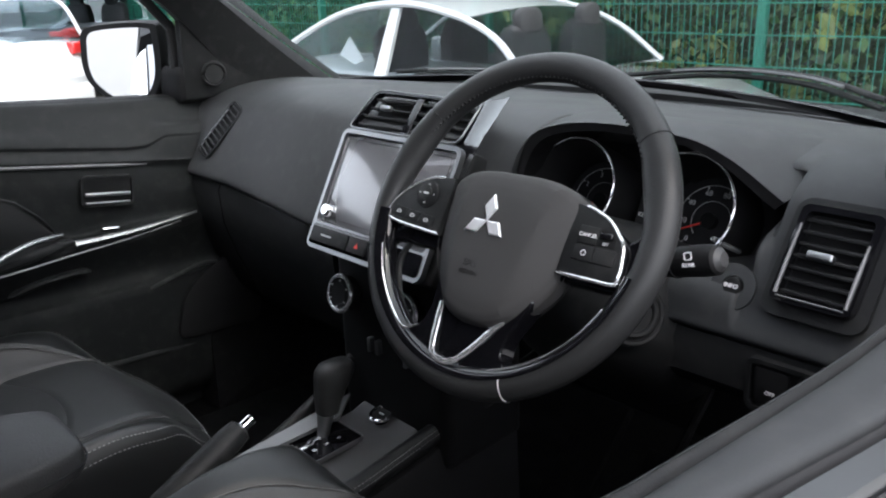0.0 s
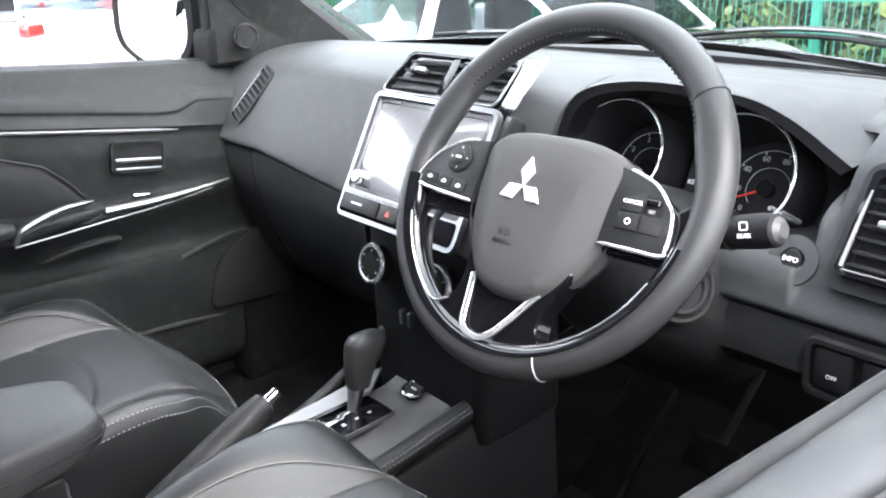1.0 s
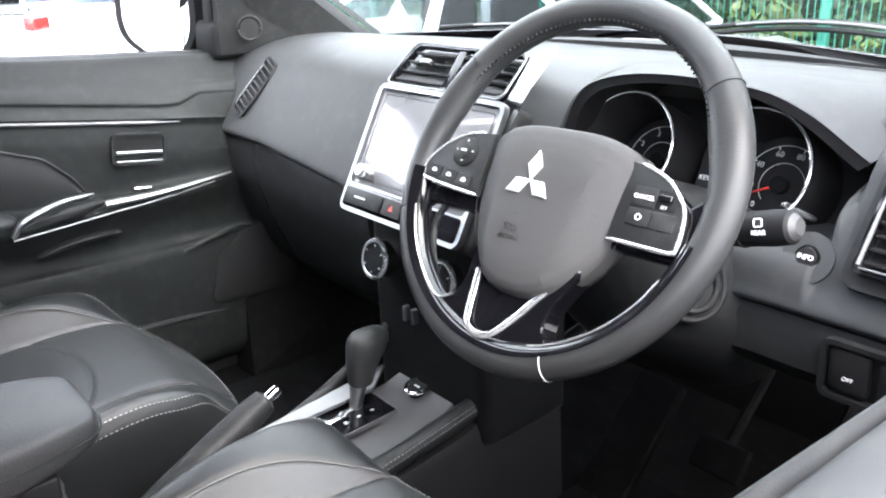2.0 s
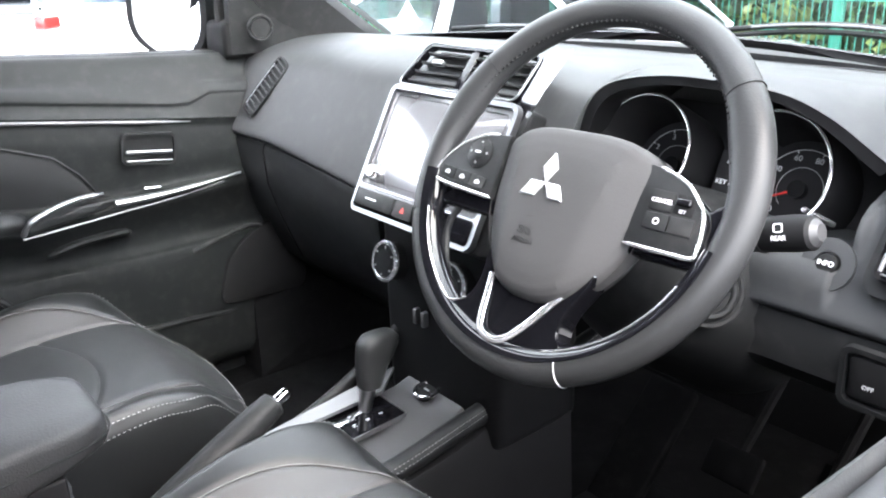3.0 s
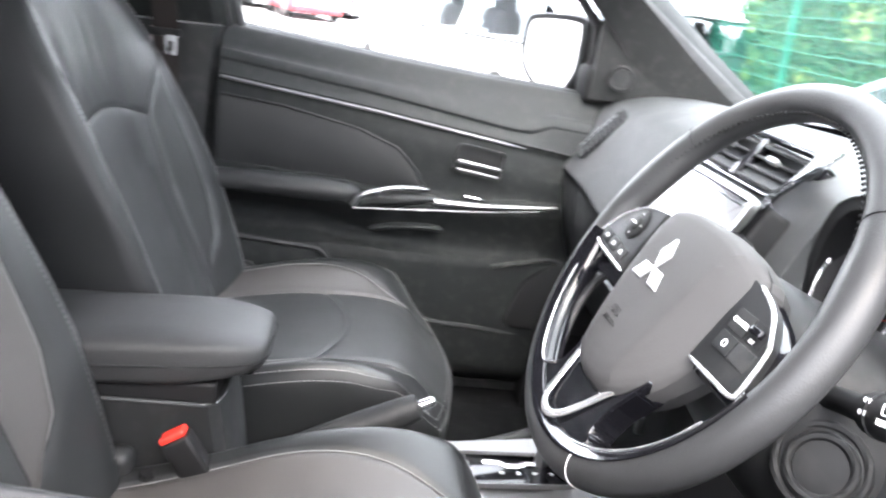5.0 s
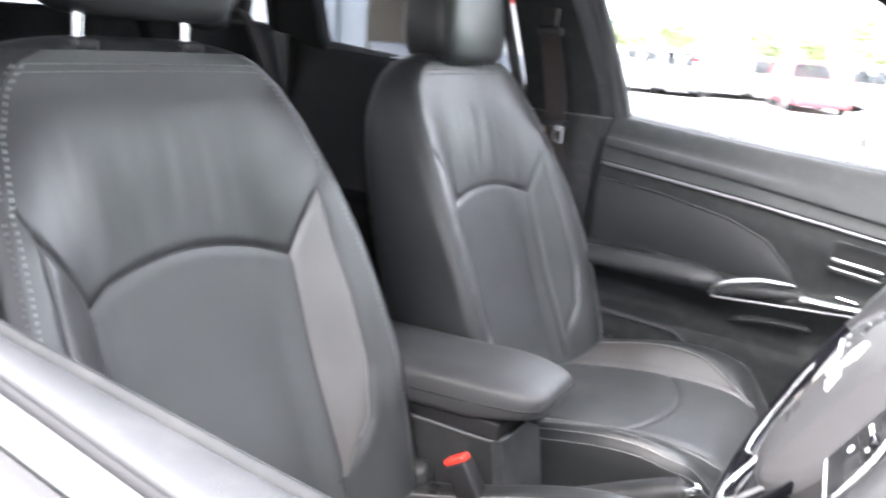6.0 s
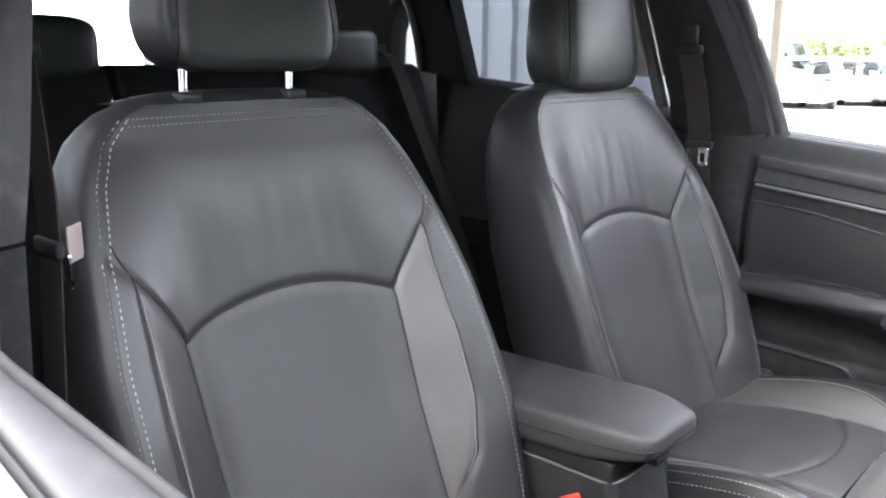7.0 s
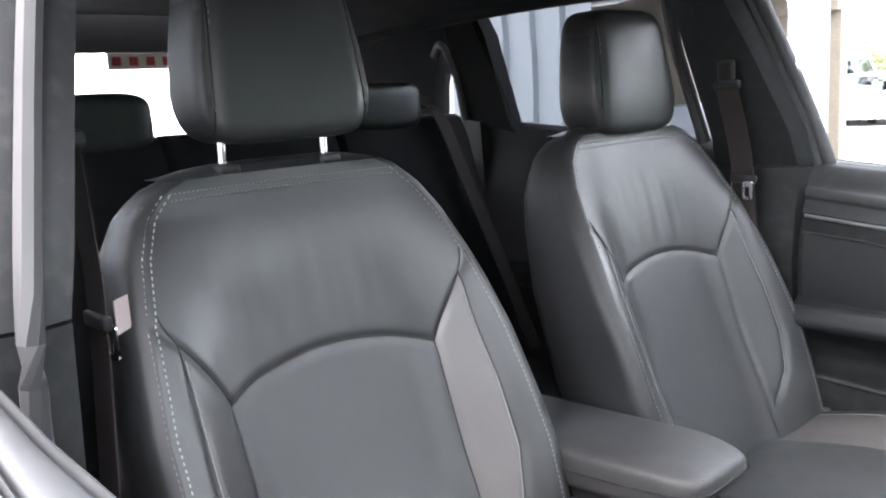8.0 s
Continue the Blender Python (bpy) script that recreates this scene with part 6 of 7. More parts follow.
pg = solo("window_passenger", sheet(lambda u, v: (-glass_x(belt(-0.6 + 0.76 * u) + v * (lerp_at([(-0.6, 1.43), (-0.2, 1.40), (0.1, 1.20), (0.165, 1.14)], -0.6 + 0.76 * u) - belt(-0.6 + 0.76 * u))), -0.6 + 0.76 * u, belt(-0.6 + 0.76 * u) - 0.01 + v * (lerp_at([(-0.6, 1.43), (-0.2, 1.40), (0.1, 1.20), (0.165, 1.14)], -0.6 + 0.76 * u) - belt(-0.6 + 0.76 * u))), 16, 6, (-0.003, 0, 0)), GLASS, "clear closed passenger window", "window", kind="structure")
pg.visible_shadow = False
for s in (1, -1):
    g = solo("window_rear_door", wedge([(s * glass_x(1.1), -0.83, 1.09), (s * glass_x(1.16), -1.37, 1.14), (s * glass_x(1.46), -1.43, 1.47), (s * glass_x(1.46), -0.88, 1.47)], (s * 0.003, 0, 0)), PRIVACY, "lightly tinted rear door window", "window", kind="structure")
    g = solo("window_quarter", wedge([(s * 0.735, -1.525, 1.15), (s * 0.735, -1.66, 1.17), (s * 0.70, -1.62, 1.29), (s * 0.675, -1.53, 1.39)], (s * 0.003, 0, 0)), GLASS, "small rear quarter window", "window", kind="structure")
    # rear doors
    rings = []
    for y in np.linspace(-0.79, -1.50, 12):
        zb = belt(y)
        rings.append([V((s * x, y, z)) for x, z in ((0.775, zb), (0.745, zb + 0.002), (0.728, zb - 0.02), (0.715, zb - 0.10), (0.70, zb - 0.16), (0.69, 0.85), (0.65, 0.80), (0.65, 0.77), (0.69, 0.72), (0.69, 0.35), (0.88, 0.30), (0.89, 0.85), (0.83, zb - 0.02))])
    solo("rear_door", loft(rings), DARK, "black inner panel of a rear door", "car door", "rear doors")
    part("frame", tube([(s * 0.70, -0.80, 1.10), (s * 0.665, -0.845, 1.30), (s * 0.63, -0.86, 1.45)], 0.014, 8), RUBBER, bpy.data.objects["rear_door" if s > 0 else "rear_door.001"])

# ---- mirror ----
mirror = thing("wing_mirror", (-0.80, 0.14, 1.0), "black wing mirror with a bright glass", "wing mirror")
L, R = V((-0.945, 0.050, 1.062)), V((-0.790, 0.150, 1.062))
mr = (R - L).normalized()
mm = posed(mr, (0, 0, 1), (L + R) / 2)
ol = [(-0.088, 0.035), (-0.083, 0.062), (-0.060, 0.076), (0.02, 0.082), (0.082, 0.080), (0.094, 0.066), (0.092, -0.01), (0.075, -0.050), (0.045, -0.078), (0.015, -0.086), (-0.035, -0.068), (-0.078, -0.035), (-0.09, 0.0)]
ol2 = [(p.x * 0.90 + 0.004, p.y * 0.96) for p in spline([(x, y, 0) for x, y in ol + ol[:1]], 66)[:-1]]
part("glass", plate(ol2, 0.003, mm), MIRROR, mirror, "bright mirror glass")
big = [(x * 1.17, y * 1.13) for x, y in ol2]
rings = [[mm @ V((x * k, y * k, z)) for x, y in big] for k, z in ((0.985, 0.004), (1.0, 0.0), (1.04, -0.02), (1.02, -0.06), (0.85, -0.10), (0.5, -0.125), (0.1, -0.13))]
bm = loft(rings, True, False)
part("shell", bm, DARK, mirror, "black mirror shell", smooth=60)
part("frame", ring_plate(big, ol2, 0.005, mm), DARK, mirror, "black mirror frame")
part("arm", box((-0.80, 0.15, 0.985), (-0.70, 0.23, 1.06), 0.015), DARK, mirror, "black mirror foot")

# ---- seat belts ----
def make_belt(s, top, tongue, foot, name):
    b = thing(name, foot, "black seat belt hanging on the pillar", "seat belt", "front seat belts")
    t0, t1, t2 = V(top), V(tongue), V(foot)
    rows = spline([t0, t0.lerp(t1, 0.5) + V((0, 0.004, 0)), t1, t1.lerp(t2, 0.4), t2], 24)
    rings = [[p + V((0, 0.023, 0.001)), p + V((s * 0.001, -0.023, 0)), p + V((-s * 0.0015, -0.023, 0)), p + V((-s * 0.0015, 0.023, 0.001))] for p in rows]
    part("webbing", loft(rings), WEBBING, b, "dark belt webbing")
    part("anchor", obox((0, 0, 0), (0.016, 0.054, 0.018), Matrix.Translation(t0 + V((0, 0, 0.008))), 0.006), DARK, b, "black belt guide")
    part("guide_cover", obox((0, 0, 0), (0.012, 0.036, 0.040), Matrix.Translation(t0 + V((s * 0.012, -0.008, 0.036))), 0.006), DARK, b)
    part("tongue", obox((0, 0, 0), (0.010, 0.055, 0.016), Matrix.Translation(t1), 0.004), DARK, b, "black tongue grip")
    part("blade", ring_plate(rrect(0.024, 0.036, 0.004), rrect(0.010, 0.018, 0.002, cy=-0.002), 0.0025, Matrix.Translation(t1 + V((-s * 0.004, 0.012, -0.022))) @ posed((0.25 * 1, 0.97, 0) if s < 0 else (0.25, -0.97, 0), (0, 0, 1), (0, 0, 0))), CHROME, b, "steel tongue blade")
    return b


make_belt(-1, (-0.600, -0.697, 1.212), (-0.608, -0.667, 1.036), (-0.680, -0.665, 0.36), "seat_belt")
make_belt(1, (0.632, -0.755, 1.20), (0.648, -0.70, 1.03), (0.690, -0.70, 0.36), "seat_belt")
for x, y, z, n in ((0.114, -0.468, 0.632, "belt_buckle"), (-0.112, -0.468, 0.606, "belt_buckle")):
    b = thing(n, (x, y - 0.05, 0.44), "black belt buckle with a red button", "belt buckle", "front belt buckles")
    m = Matrix.Translation((x, y, z)) @ Matrix.Rotation(radians(32), 4, "X")
    part("stalk", tube([(x, y - 0.075, 0.40), (x, y - 0.03, z - 0.05)], 0.010, 10), DARK, b)
    part("body", obox((0, 0, -0.028), (0.028, 0.036, 0.06), m, 0.005), DARK, b, "black buckle body")
    part("button", obox((0, 0, 0.005), (0.021, 0.032, 0.009), m, 0.003), RED, b, "red release button")

# ---- rear bench ----
bench = thing("rear_bench", (0, -1.2, 0.32), "black leather rear bench seat", "bench seat")
for x0, x1 in ((-0.62, -0.21), (-0.205, 0.205), (0.21, 0.62)):
    rings = []
    for z, f, b in ((0.55, -1.09, -1.30), (0.62, -1.13, -1.34), (0.8, -1.19, -1.36), (1.0, -1.26, -1.385), (1.15, -1.305, -1.39), (1.19, -1.325, -1.385), (1.20, -1.345, -1.37)):
        rings.append([V((x, y, z)) for x, y in ((x0, b), (x0, f - 0.03), (x0 + 0.01, f - 0.008), (x0 + 0.04, f), ((x0 + x1) / 2, f - 0.012), (x1 - 0.04, f), (x1 - 0.01, f - 0.008), (x1, f - 0.03), (x1, b))])
    # backrest and cushion use the shade-darkened leather
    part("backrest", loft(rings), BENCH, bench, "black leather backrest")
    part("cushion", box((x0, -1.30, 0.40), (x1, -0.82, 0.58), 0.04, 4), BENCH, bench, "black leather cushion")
part("base", box((-0.62, -1.35, 0.318), (0.62, -0.86, 0.42), 0.01), DARK, bench)
for x in (0.35, -0.35):
    bm = pillow(0.25, 0.12, 0.10, 32, 20, 4.5)
    bm.transform(Matrix.Translation((x, -1.365, 1.228)))
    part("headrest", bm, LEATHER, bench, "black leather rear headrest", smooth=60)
    part("headrest_post", tube([(x - 0.05, -1.36, 1.16), (x - 0.05, -1.372, 1.22)], 0.006, 8), CHROME, bench)
    part("headrest_post", tube([(x + 0.05, -1.36, 1.16), (x + 0.05, -1.372, 1.22)], 0.006, 8), CHROME, bench)
for ob in bench.children:
    ob.data.transform(Matrix.Translation((0, -0.12, -0.012)))
bb = thing("rear_belt", (-0.55, -1.3, 0.6), "black rear seat belt across the bench", "seat belt")
rows = spline([(-0.50, -1.50, 1.225), (-0.51, -1.43, 1.19), (-0.53, -1.36, 1.02), (-0.55, -1.29, 0.85), (-0.58, -1.20, 0.6)], 24)
part("webbing", loft([[p + V((0.024, 0.004, 0.004)), p + V((-0.024, 0, -0.004)), p + V((-0.024, -0.002, -0.005)), p + V((0.024, 0.002, 0.003))] for p in rows]), WEBBING, bb)
part("guide", box((-0.535, -1.54, 1.205), (-0.465, -1.485, 1.235), 0.008), DARK, bb)
solo("parcel_cover", box((-0.60, -2.03, 1.06), (0.60, -1.53, 1.08), 0.006), DARK, "dark luggage cover behind the bench", "luggage cover")

# ---- footwell ----
pedals = thing("pedals", (0.36, 0.45, 0.32), "black rubber brake and accelerator pedals", "pedals")
# pedals and foot rest wear the carpet's shade-dark colour, not rubber
part("brake_pedal", obox((0, 0, 0), (0.085, 0.012, 0.055), Matrix.Translation((0.33, 0.40, 0.45)) @ Matrix.Rotation(radians(-35), 4, "X"), 0.004), SHADED_CARPET, pedals)
part("accelerator", obox((0, 0, 0), (0.05, 0.012, 0.15), Matrix.Translation((0.46, 0.42, 0.42)) @ Matrix.Rotation(radians(-40), 4, "X"), 0.004), SHADED_CARPET, pedals)
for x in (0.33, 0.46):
    part("pedal_arm", tube([(x, 0.41, 0.45), (x, 0.52, 0.55), (x, 0.56, 0.72)], 0.009, 8), SHADED_CARPET, pedals)
part("foot_rest", obox((0, 0, 0), (0.09, 0.02, 0.24), Matrix.Translation((0.165, 0.40, 0.40)) @ Matrix.Rotation(radians(-45), 4, "X"), 0.006), SHADED_CARPET, pedals, "ribbed rubber foot rest")
for s in (1, -1):
    solo("floor_mat", box((s * 0.36 - 0.24, -0.12, 0.32), (s * 0.36 + 0.24, 0.42, 0.332), 0.004), SHADED_CARPET, "black carpet floor mat", "floor mat", "floor mats")
    # kick panels get the same colour, so the footwell stays dark
    solo("trim_footwell", wedge([(s * 0.60, 0.10, 0.33), (s * 0.60, 0.74, 0.33), (s * 0.60, 0.74, 0.62), (s * 0.64, 0.12, 0.60)], (s * 0.08, 0, 0)), SHADED_CARPET, "black plastic kick panel", "kick panel", kind="structure")

# ---- wipers and scuttle ----
def wiper(pts, name):
    w = thing(name, pts[0], "black wiper lying along the foot of the windscreen", "wiper", "windscreen wipers")
    ln = spline(pts, 24)
    part("arm", tube(ln, 0.007, 8, flat=0.7), DARK, w, "black wiper arm")
    part("blade", tube([p + V((0, -0.012, -0.010)) for p in ln[3:]], 0.005, 6), DARK, w, "black rubber blade")
    part("blade_carrier", tube([p + V((0, -0.014, 0.001)) for p in ln[5:20]], 0.003, 6), DIM_SILVER, w)
    return w


wiper([(-0.10, 0.80, 1.015), (0.15, 0.785, 1.045), (0.35, 0.735, 1.048), (0.50, 0.66, 1.030)], "wiper")
wiper([(-0.60, 0.655, 1.012), (-0.45, 0.70, 1.022), (-0.25, 0.76, 1.022), (-0.05, 0.80, 1.018)], "wiper")
solo("scuttle", sheet(lambda u, v: ((u * 2 - 1) * 0.70, 0.76 - 0.20 * (u * 2 - 1) ** 2 + 0.22 * v, 0.995 - 0.02 * v), 20, 3, (0, 0, -0.03)), PLASTIC, "dark scuttle panel below the windscreen", "scuttle", kind="structure")
solo("bonnet", sheet(lambda u, v: ((u * 2 - 1) * 0.74, 0.92 - 0.12 * (u * 2 - 1) ** 2 + 0.75 * v, 0.935 - 0.18 * v ** 1.6 - 0.03 * (u * 2 - 1) ** 4), 20, 12, (0, 0, -0.02)), WHITE, "glossy white bonnet", "bonnet", kind="structure", smooth=60)

# ---- outside ----
GROUND_Z = -0.24
ASPHALT = mat("pale_asphalt", (0.22, 0.215, 0.21), 0.9, bump=0.6, scale=60, vary=0.25, stain=0.2)
solo("ground", box((-160, -160, GROUND_Z - 0.3), (160, 160, GROUND_Z)), ASPHALT, "pale worn asphalt of a car park", "ground", kind="structure")
TYRE = mat("tyre_rubber", (0.02, 0.02, 0.02), 0.8, bump=0.4, scale=200)
ALLOY = mat("alloy_wheel", (0.5, 0.5, 0.52), 0.35, metal=1.0)
LAMP_RED = mat("red_tail_lamp", (0.5, 0.02, 0.02), 0.15, coat=1.0)
LAMP_CLEAR = mat("clear_lamp", (0.6, 0.62, 0.65), 0.1, coat=1.0)
INSIDE = mat("car_inside", (0.03, 0.03, 0.032), 0.8)
PAINTS = {n: mat(n + "_car_paint", c, 0.3, coat=1.0, vary=0.05, metal=mt) for n, c, mt in (("silver", (0.52, 0.53, 0.54), 0.1), ("grey", (0.10, 0.11, 0.12), 0.4), ("white", (0.80, 0.80, 0.80), 0.0), ("red", (0.35, 0.02, 0.03), 0.0), ("blue", (0.03, 0.06, 0.18), 0.2))}


def make_car(name, at, yaw, paint, label, length=4.4, height=1.43, shape="saloon", group="parked cars", belt_at=0.65):
    """A parked car; its nose points along x before it is turned by yaw."""
    M = Matrix.Translation((at[0], at[1], GROUND_Z)) @ Matrix.Rotation(radians(yaw), 4, "Z")
    car = thing(name, (at[0], at[1], GROUND_Z), label, "car", group)
    h, l2 = height, length / 2
    b = h * belt_at
    up = belt_at - 0.655
    P = PAINTS[paint]
    if shape == "saloon":
        roof = [(-0.26, 0.66), (-0.19, 0.86), (-0.10, 0.965), (0.0, 1.0), (0.11, 0.93), (0.26, 0.68)]
    elif shape == "estate":
        roof = [(-0.485, 0.66), (-0.44, 0.93), (-0.25, 1.0), (0.04, 0.99), (0.12, 0.93), (0.26, 0.68)]
    else:
        roof = [(-0.495, 0.6), (-0.485, 0.95), (-0.2, 1.0), (0.22, 0.98), (0.30, 0.92), (0.40, 0.60)]
    hw = 0.89 if shape != "van" else 0.98
    tail = [(-0.5, 0.34), (-0.495, 0.42), (-0.47, 0.47), (-0.36, 0.60)] if shape == "saloon" else [(-0.5, 0.40), (-0.495, 0.56), (-0.47, 0.64), (-0.36, 0.665)]
    deck = tail + [ (0.26, 0.67), (0.40, 0.60), (0.47, 0.52), (0.495, 0.42), (0.5, 0.30)]
    rings = []
    for k in range(41):
        f = -0.5 + k / 40
        zt = (lerp_at(deck, f) + up) * h
        w = hw * (1 - 0.16 * abs(2 * f) ** 6)
        z0 = 0.18 + 0.05 * abs(2 * f) ** 8
        arch_ = max(math.exp(-((f - 0.30) / 0.05) ** 6), math.exp(-((f + 0.30) / 0.05) ** 6))
        zl = z0 + 0.40 * arch_
        pts = [(-w * 0.85, zl), (-w, zl + 0.06), (-w * 1.01, (zl + zt) / 2), (-w * 0.97, zt - 0.05), (-w * 0.90, zt), (0, zt + 0.03), (w * 0.90, zt), (w * 0.97, zt - 0.05), (w * 1.01, (zl + zt) / 2), (w, zl + 0.06), (w * 0.85, zl)]
        rings.append([M @ V((f * length, y, z)) for y, z in pts])
    part("body", loft(rings), P, car, paint + " painted body", smooth=50)
    # cabin: roof skin, screens and side panes follow one smooth outline
    rw = hw * 0.74
    f0, f1 = roof[0][0], roof[-1][0]
    line = spline([(f * length, 0, b if k in (0, len(roof) - 1) else z * h) for k, (f, z) in enumerate(roof)], 61)
    rail = [(p.x, min(p.z, h), hw * 0.94 + (rw - hw * 0.94) * min(max((p.z - b) / (h - b), 0), 1)) for p in line]
    i0 = min(k for k in range(61) if rail[k][1] > 0.93 * h)
    i1 = max(k for k in range(61) if rail[k][1] > 0.93 * h)

    def band(k0, k1, inset):
        rings = []
        for x, z, y in rail[k0:k1 + 1]:
            top = [V((x, y * q * inset, z + 0.035 * (1 - q * q))) for q in (-1, -0.6, -0.2, 0.2, 0.6, 1)]
            rings.append([M @ p for p in top] + [M @ (p - V((0, 0, 0.012))) for p in reversed(top)])
        return loft(rings)
    part("roof", band(i0, i1, 0.99), P, car, paint + " painted roof", smooth=60)
    for k0, k1, n in ((0, i0, "rear_window"), (i1, 60, "windscreen")):
        g = part(n, band(k0, k1, 0.95), P if shape == "van" and n == "rear_window" else TINT, car, smooth=60)
        g.visible_shadow = False
    fm = (f0 + f1) / 2 * length - 0.05
    for s in (1, -1):
        part("roof_rail", tube([M @ V((x, s * y, z - 0.01)) for x, z, y in rail], 0.022, 8), P, car, paint + " window frame")
        top_y = rail[30][2]
        part("door_pillar", wedge([M @ V((fm - 0.05, s * hw * 0.945, b)), M @ V((fm + 0.05, s * hw * 0.945, b)), M @ V((fm + 0.02, s * (top_y + 0.003), h - 0.035)), M @ V((fm - 0.05, s * (top_y + 0.003), h - 0.035))], M.to_3x3() @ V((0, -s * 0.03, 0))), P, car)
        for a, c in ((rail[0][0], fm - 0.06), (fm + 0.06, rail[-1][0])):
            upper = [(x, z - 0.025, y) for x, z, y in rail if a + 0.03 < x < c - 0.03 and z - 0.03 > b]
            pts = [V((a, s * hw * 0.935, b)), V((c, s * hw * 0.935, b))] + [V((x, s * y * 0.99, z)) for x, z, y in reversed(upper)]
            g = part("side_window", wedge([M @ p for p in pts], M.to_3x3() @ V((0, -s * 0.004, 0))), P if shape == "van" and a == rail[0][0] else TINT, car, "tinted side window")
            g.visible_shadow = False
        part("sill_trim", tube([M @ V((f0 * length, s * hw * 0.955, b - 0.005)), M @ V((f1 * length, s * hw * 0.955, b - 0.005))], 0.012, 6), RUBBER, car)
    for fx in (0.06, -0.16):
        for s in (1, -1):
            bm = pillow(0.48, 0.62, 0.16, 16, 12, 4)
            bm.transform(M @ Matrix.Translation((fx * length - 0.1, s * 0.36, b + 0.0)) @ Matrix.Rotation(radians(90), 4, "Z"))
            st = part("car_seat", bm, INSIDE, car, "dark seat back")
            bm = pillow(0.26, 0.18, 0.10, 14, 10, 3)
            bm.transform(M @ Matrix.Translation((fx * length - 0.13, s * 0.36, b + 0.34 * h / 1.43)) @ Matrix.Rotation(radians(90), 4, "Z"))
            part("headrest", bm, INSIDE, st)
    for fx in (0.30, -0.30):
        for s in (1, -1):
            c = V((fx * length, s * (hw - 0.11), 0.31))
            w = part("wheel", tube([M @ (c + V((0, s * q, 0))) for q in (-0.10, -0.09, 0.08, 0.10)], [0.26, 0.31, 0.31, 0.27], 28), TYRE, car, "black tyre")
            part("rim", tube([M @ (c + V((0, s * q, 0))) for q in (0.06, 0.103, 0.108)], [0.20, 0.20, 0.06], 20), ALLOY, w, "alloy rim")
    for s in (1, -1):
        part("tail_lamp", obox((0, 0, 0), (0.13, 0.24, 0.13), M @ Matrix.Translation((-0.480 * length, s * hw * 0.78, b * (0.66 if shape == "saloon" else 0.90))), 0.03), LAMP_RED, car, "red tail lamp")
        part("headlamp", obox((0, 0, 0), (0.22, 0.30, 0.13), M @ Matrix.Translation((0.462 * length, s * hw * 0.74, b * 0.76)), 0.03), LAMP_CLEAR, car, "clear headlamp")
        part("door_mirror", obox((0, 0, 0), (0.12, 0.20, 0.13), M @ Matrix.Translation((f1 * length - 0.32, s * (hw + 0.07), b + 0.06)), 0.03), P, car)
    part("bumper", obox((0, 0, 0), (0.14, hw * 1.7, 0.22), M @ Matrix.Translation((-0.492 * length, 0, 0.40)), 0.04), P, car)
    part("bumper", obox((0, 0, 0), (0.12, hw * 1.65, 0.20), M @ Matrix.Translation((0.49 * length, 0, 0.34)), 0.04), P, car)
    return car


saloon = make_car("saloon_car", (-3.42, 3.53), 188, "silver", "silver saloon car parked in front of the green fence", 4.6, 1.33, "saloon", belt_at=0.66)
part("paper", wedge([(-3.86, 2.85, 0.74), (-3.70, 2.85, 0.68), (-3.64, 2.88, 0.71), (-3.80, 2.90, 0.86)], (0.002, 0.01, 0)), LETTER, saloon, "pale sheet of paper behind the glass")
make_car("estate_car", (-12.5, 5.2), 112, "grey", "grey estate car parked beyond the silver saloon", 4.6, 1.5, "estate")
make_car("hatchback_car", (-9.78, 1.0), 215, "white", "white hatchback car with red tail lamps", 4.2, 1.5, "estate")
far = random.Random(5)
row = (("van", "white"), ("estate", "white"), ("saloon", "silver"), ("estate", "red"), ("saloon", "white"), ("van", "white"), ("estate", "grey"), ("saloon", "silver"), ("estate", "white"), ("van", "white"), ("saloon", "blue"))
for k, (shape, paint) in enumerate(row):
    az = radians(178 + 2.7 * k)
    d = 30 + far.uniform(-2, 3)
    make_car({"van": "van", "estate": "hatchback_car", "saloon": "saloon_car"}[shape], (d * math.cos(az), d * math.sin(az)), 20 + far.uniform(-14, 14) + (180 if k % 3 else 0), paint, paint + " " + {"van": "van", "estate": "hatchback", "saloon": "saloon"}[shape] + " parked across the car park", 5.2 if shape == "van" else 4.3, 2.1 if shape == "van" else 1.5, shape)

# fence: green posts, welded mesh
GREEN = mat("green_powder_coat", (0.02, 0.17, 0.12), 0.45, vary=0.1)
fence = thing("mesh_fence", (-1.6, 4.75, GROUND_Z), "green welded mesh fence with square posts", "fence")
for k in range(9):
    x = -1.75 - 2.5 * (k - 2)
    part("post", box((x - 0.03, 4.72, GROUND_Z), (x + 0.03, 4.78, 2.35), 0.004), GREEN, fence, "green steel post")
bm = bmesh.new()
for k in range(400):
    x = 3.25 - 0.05 * k
    if -17 < x:
        box((x - 0.0025, 4.698, GROUND_Z + 0.05), (x + 0.0025, 4.703, 2.3), bm=bm)
tagged(part("wires", bm, GREEN, fence, "thin green upright wires"), kind="stuff")
for z in np.arange(0.0, 2.4, 0.2):
    part("rail_wire", box((-17, 4.690, z - 0.004), (3.25, 4.697, z + 0.004)), GREEN, fence)

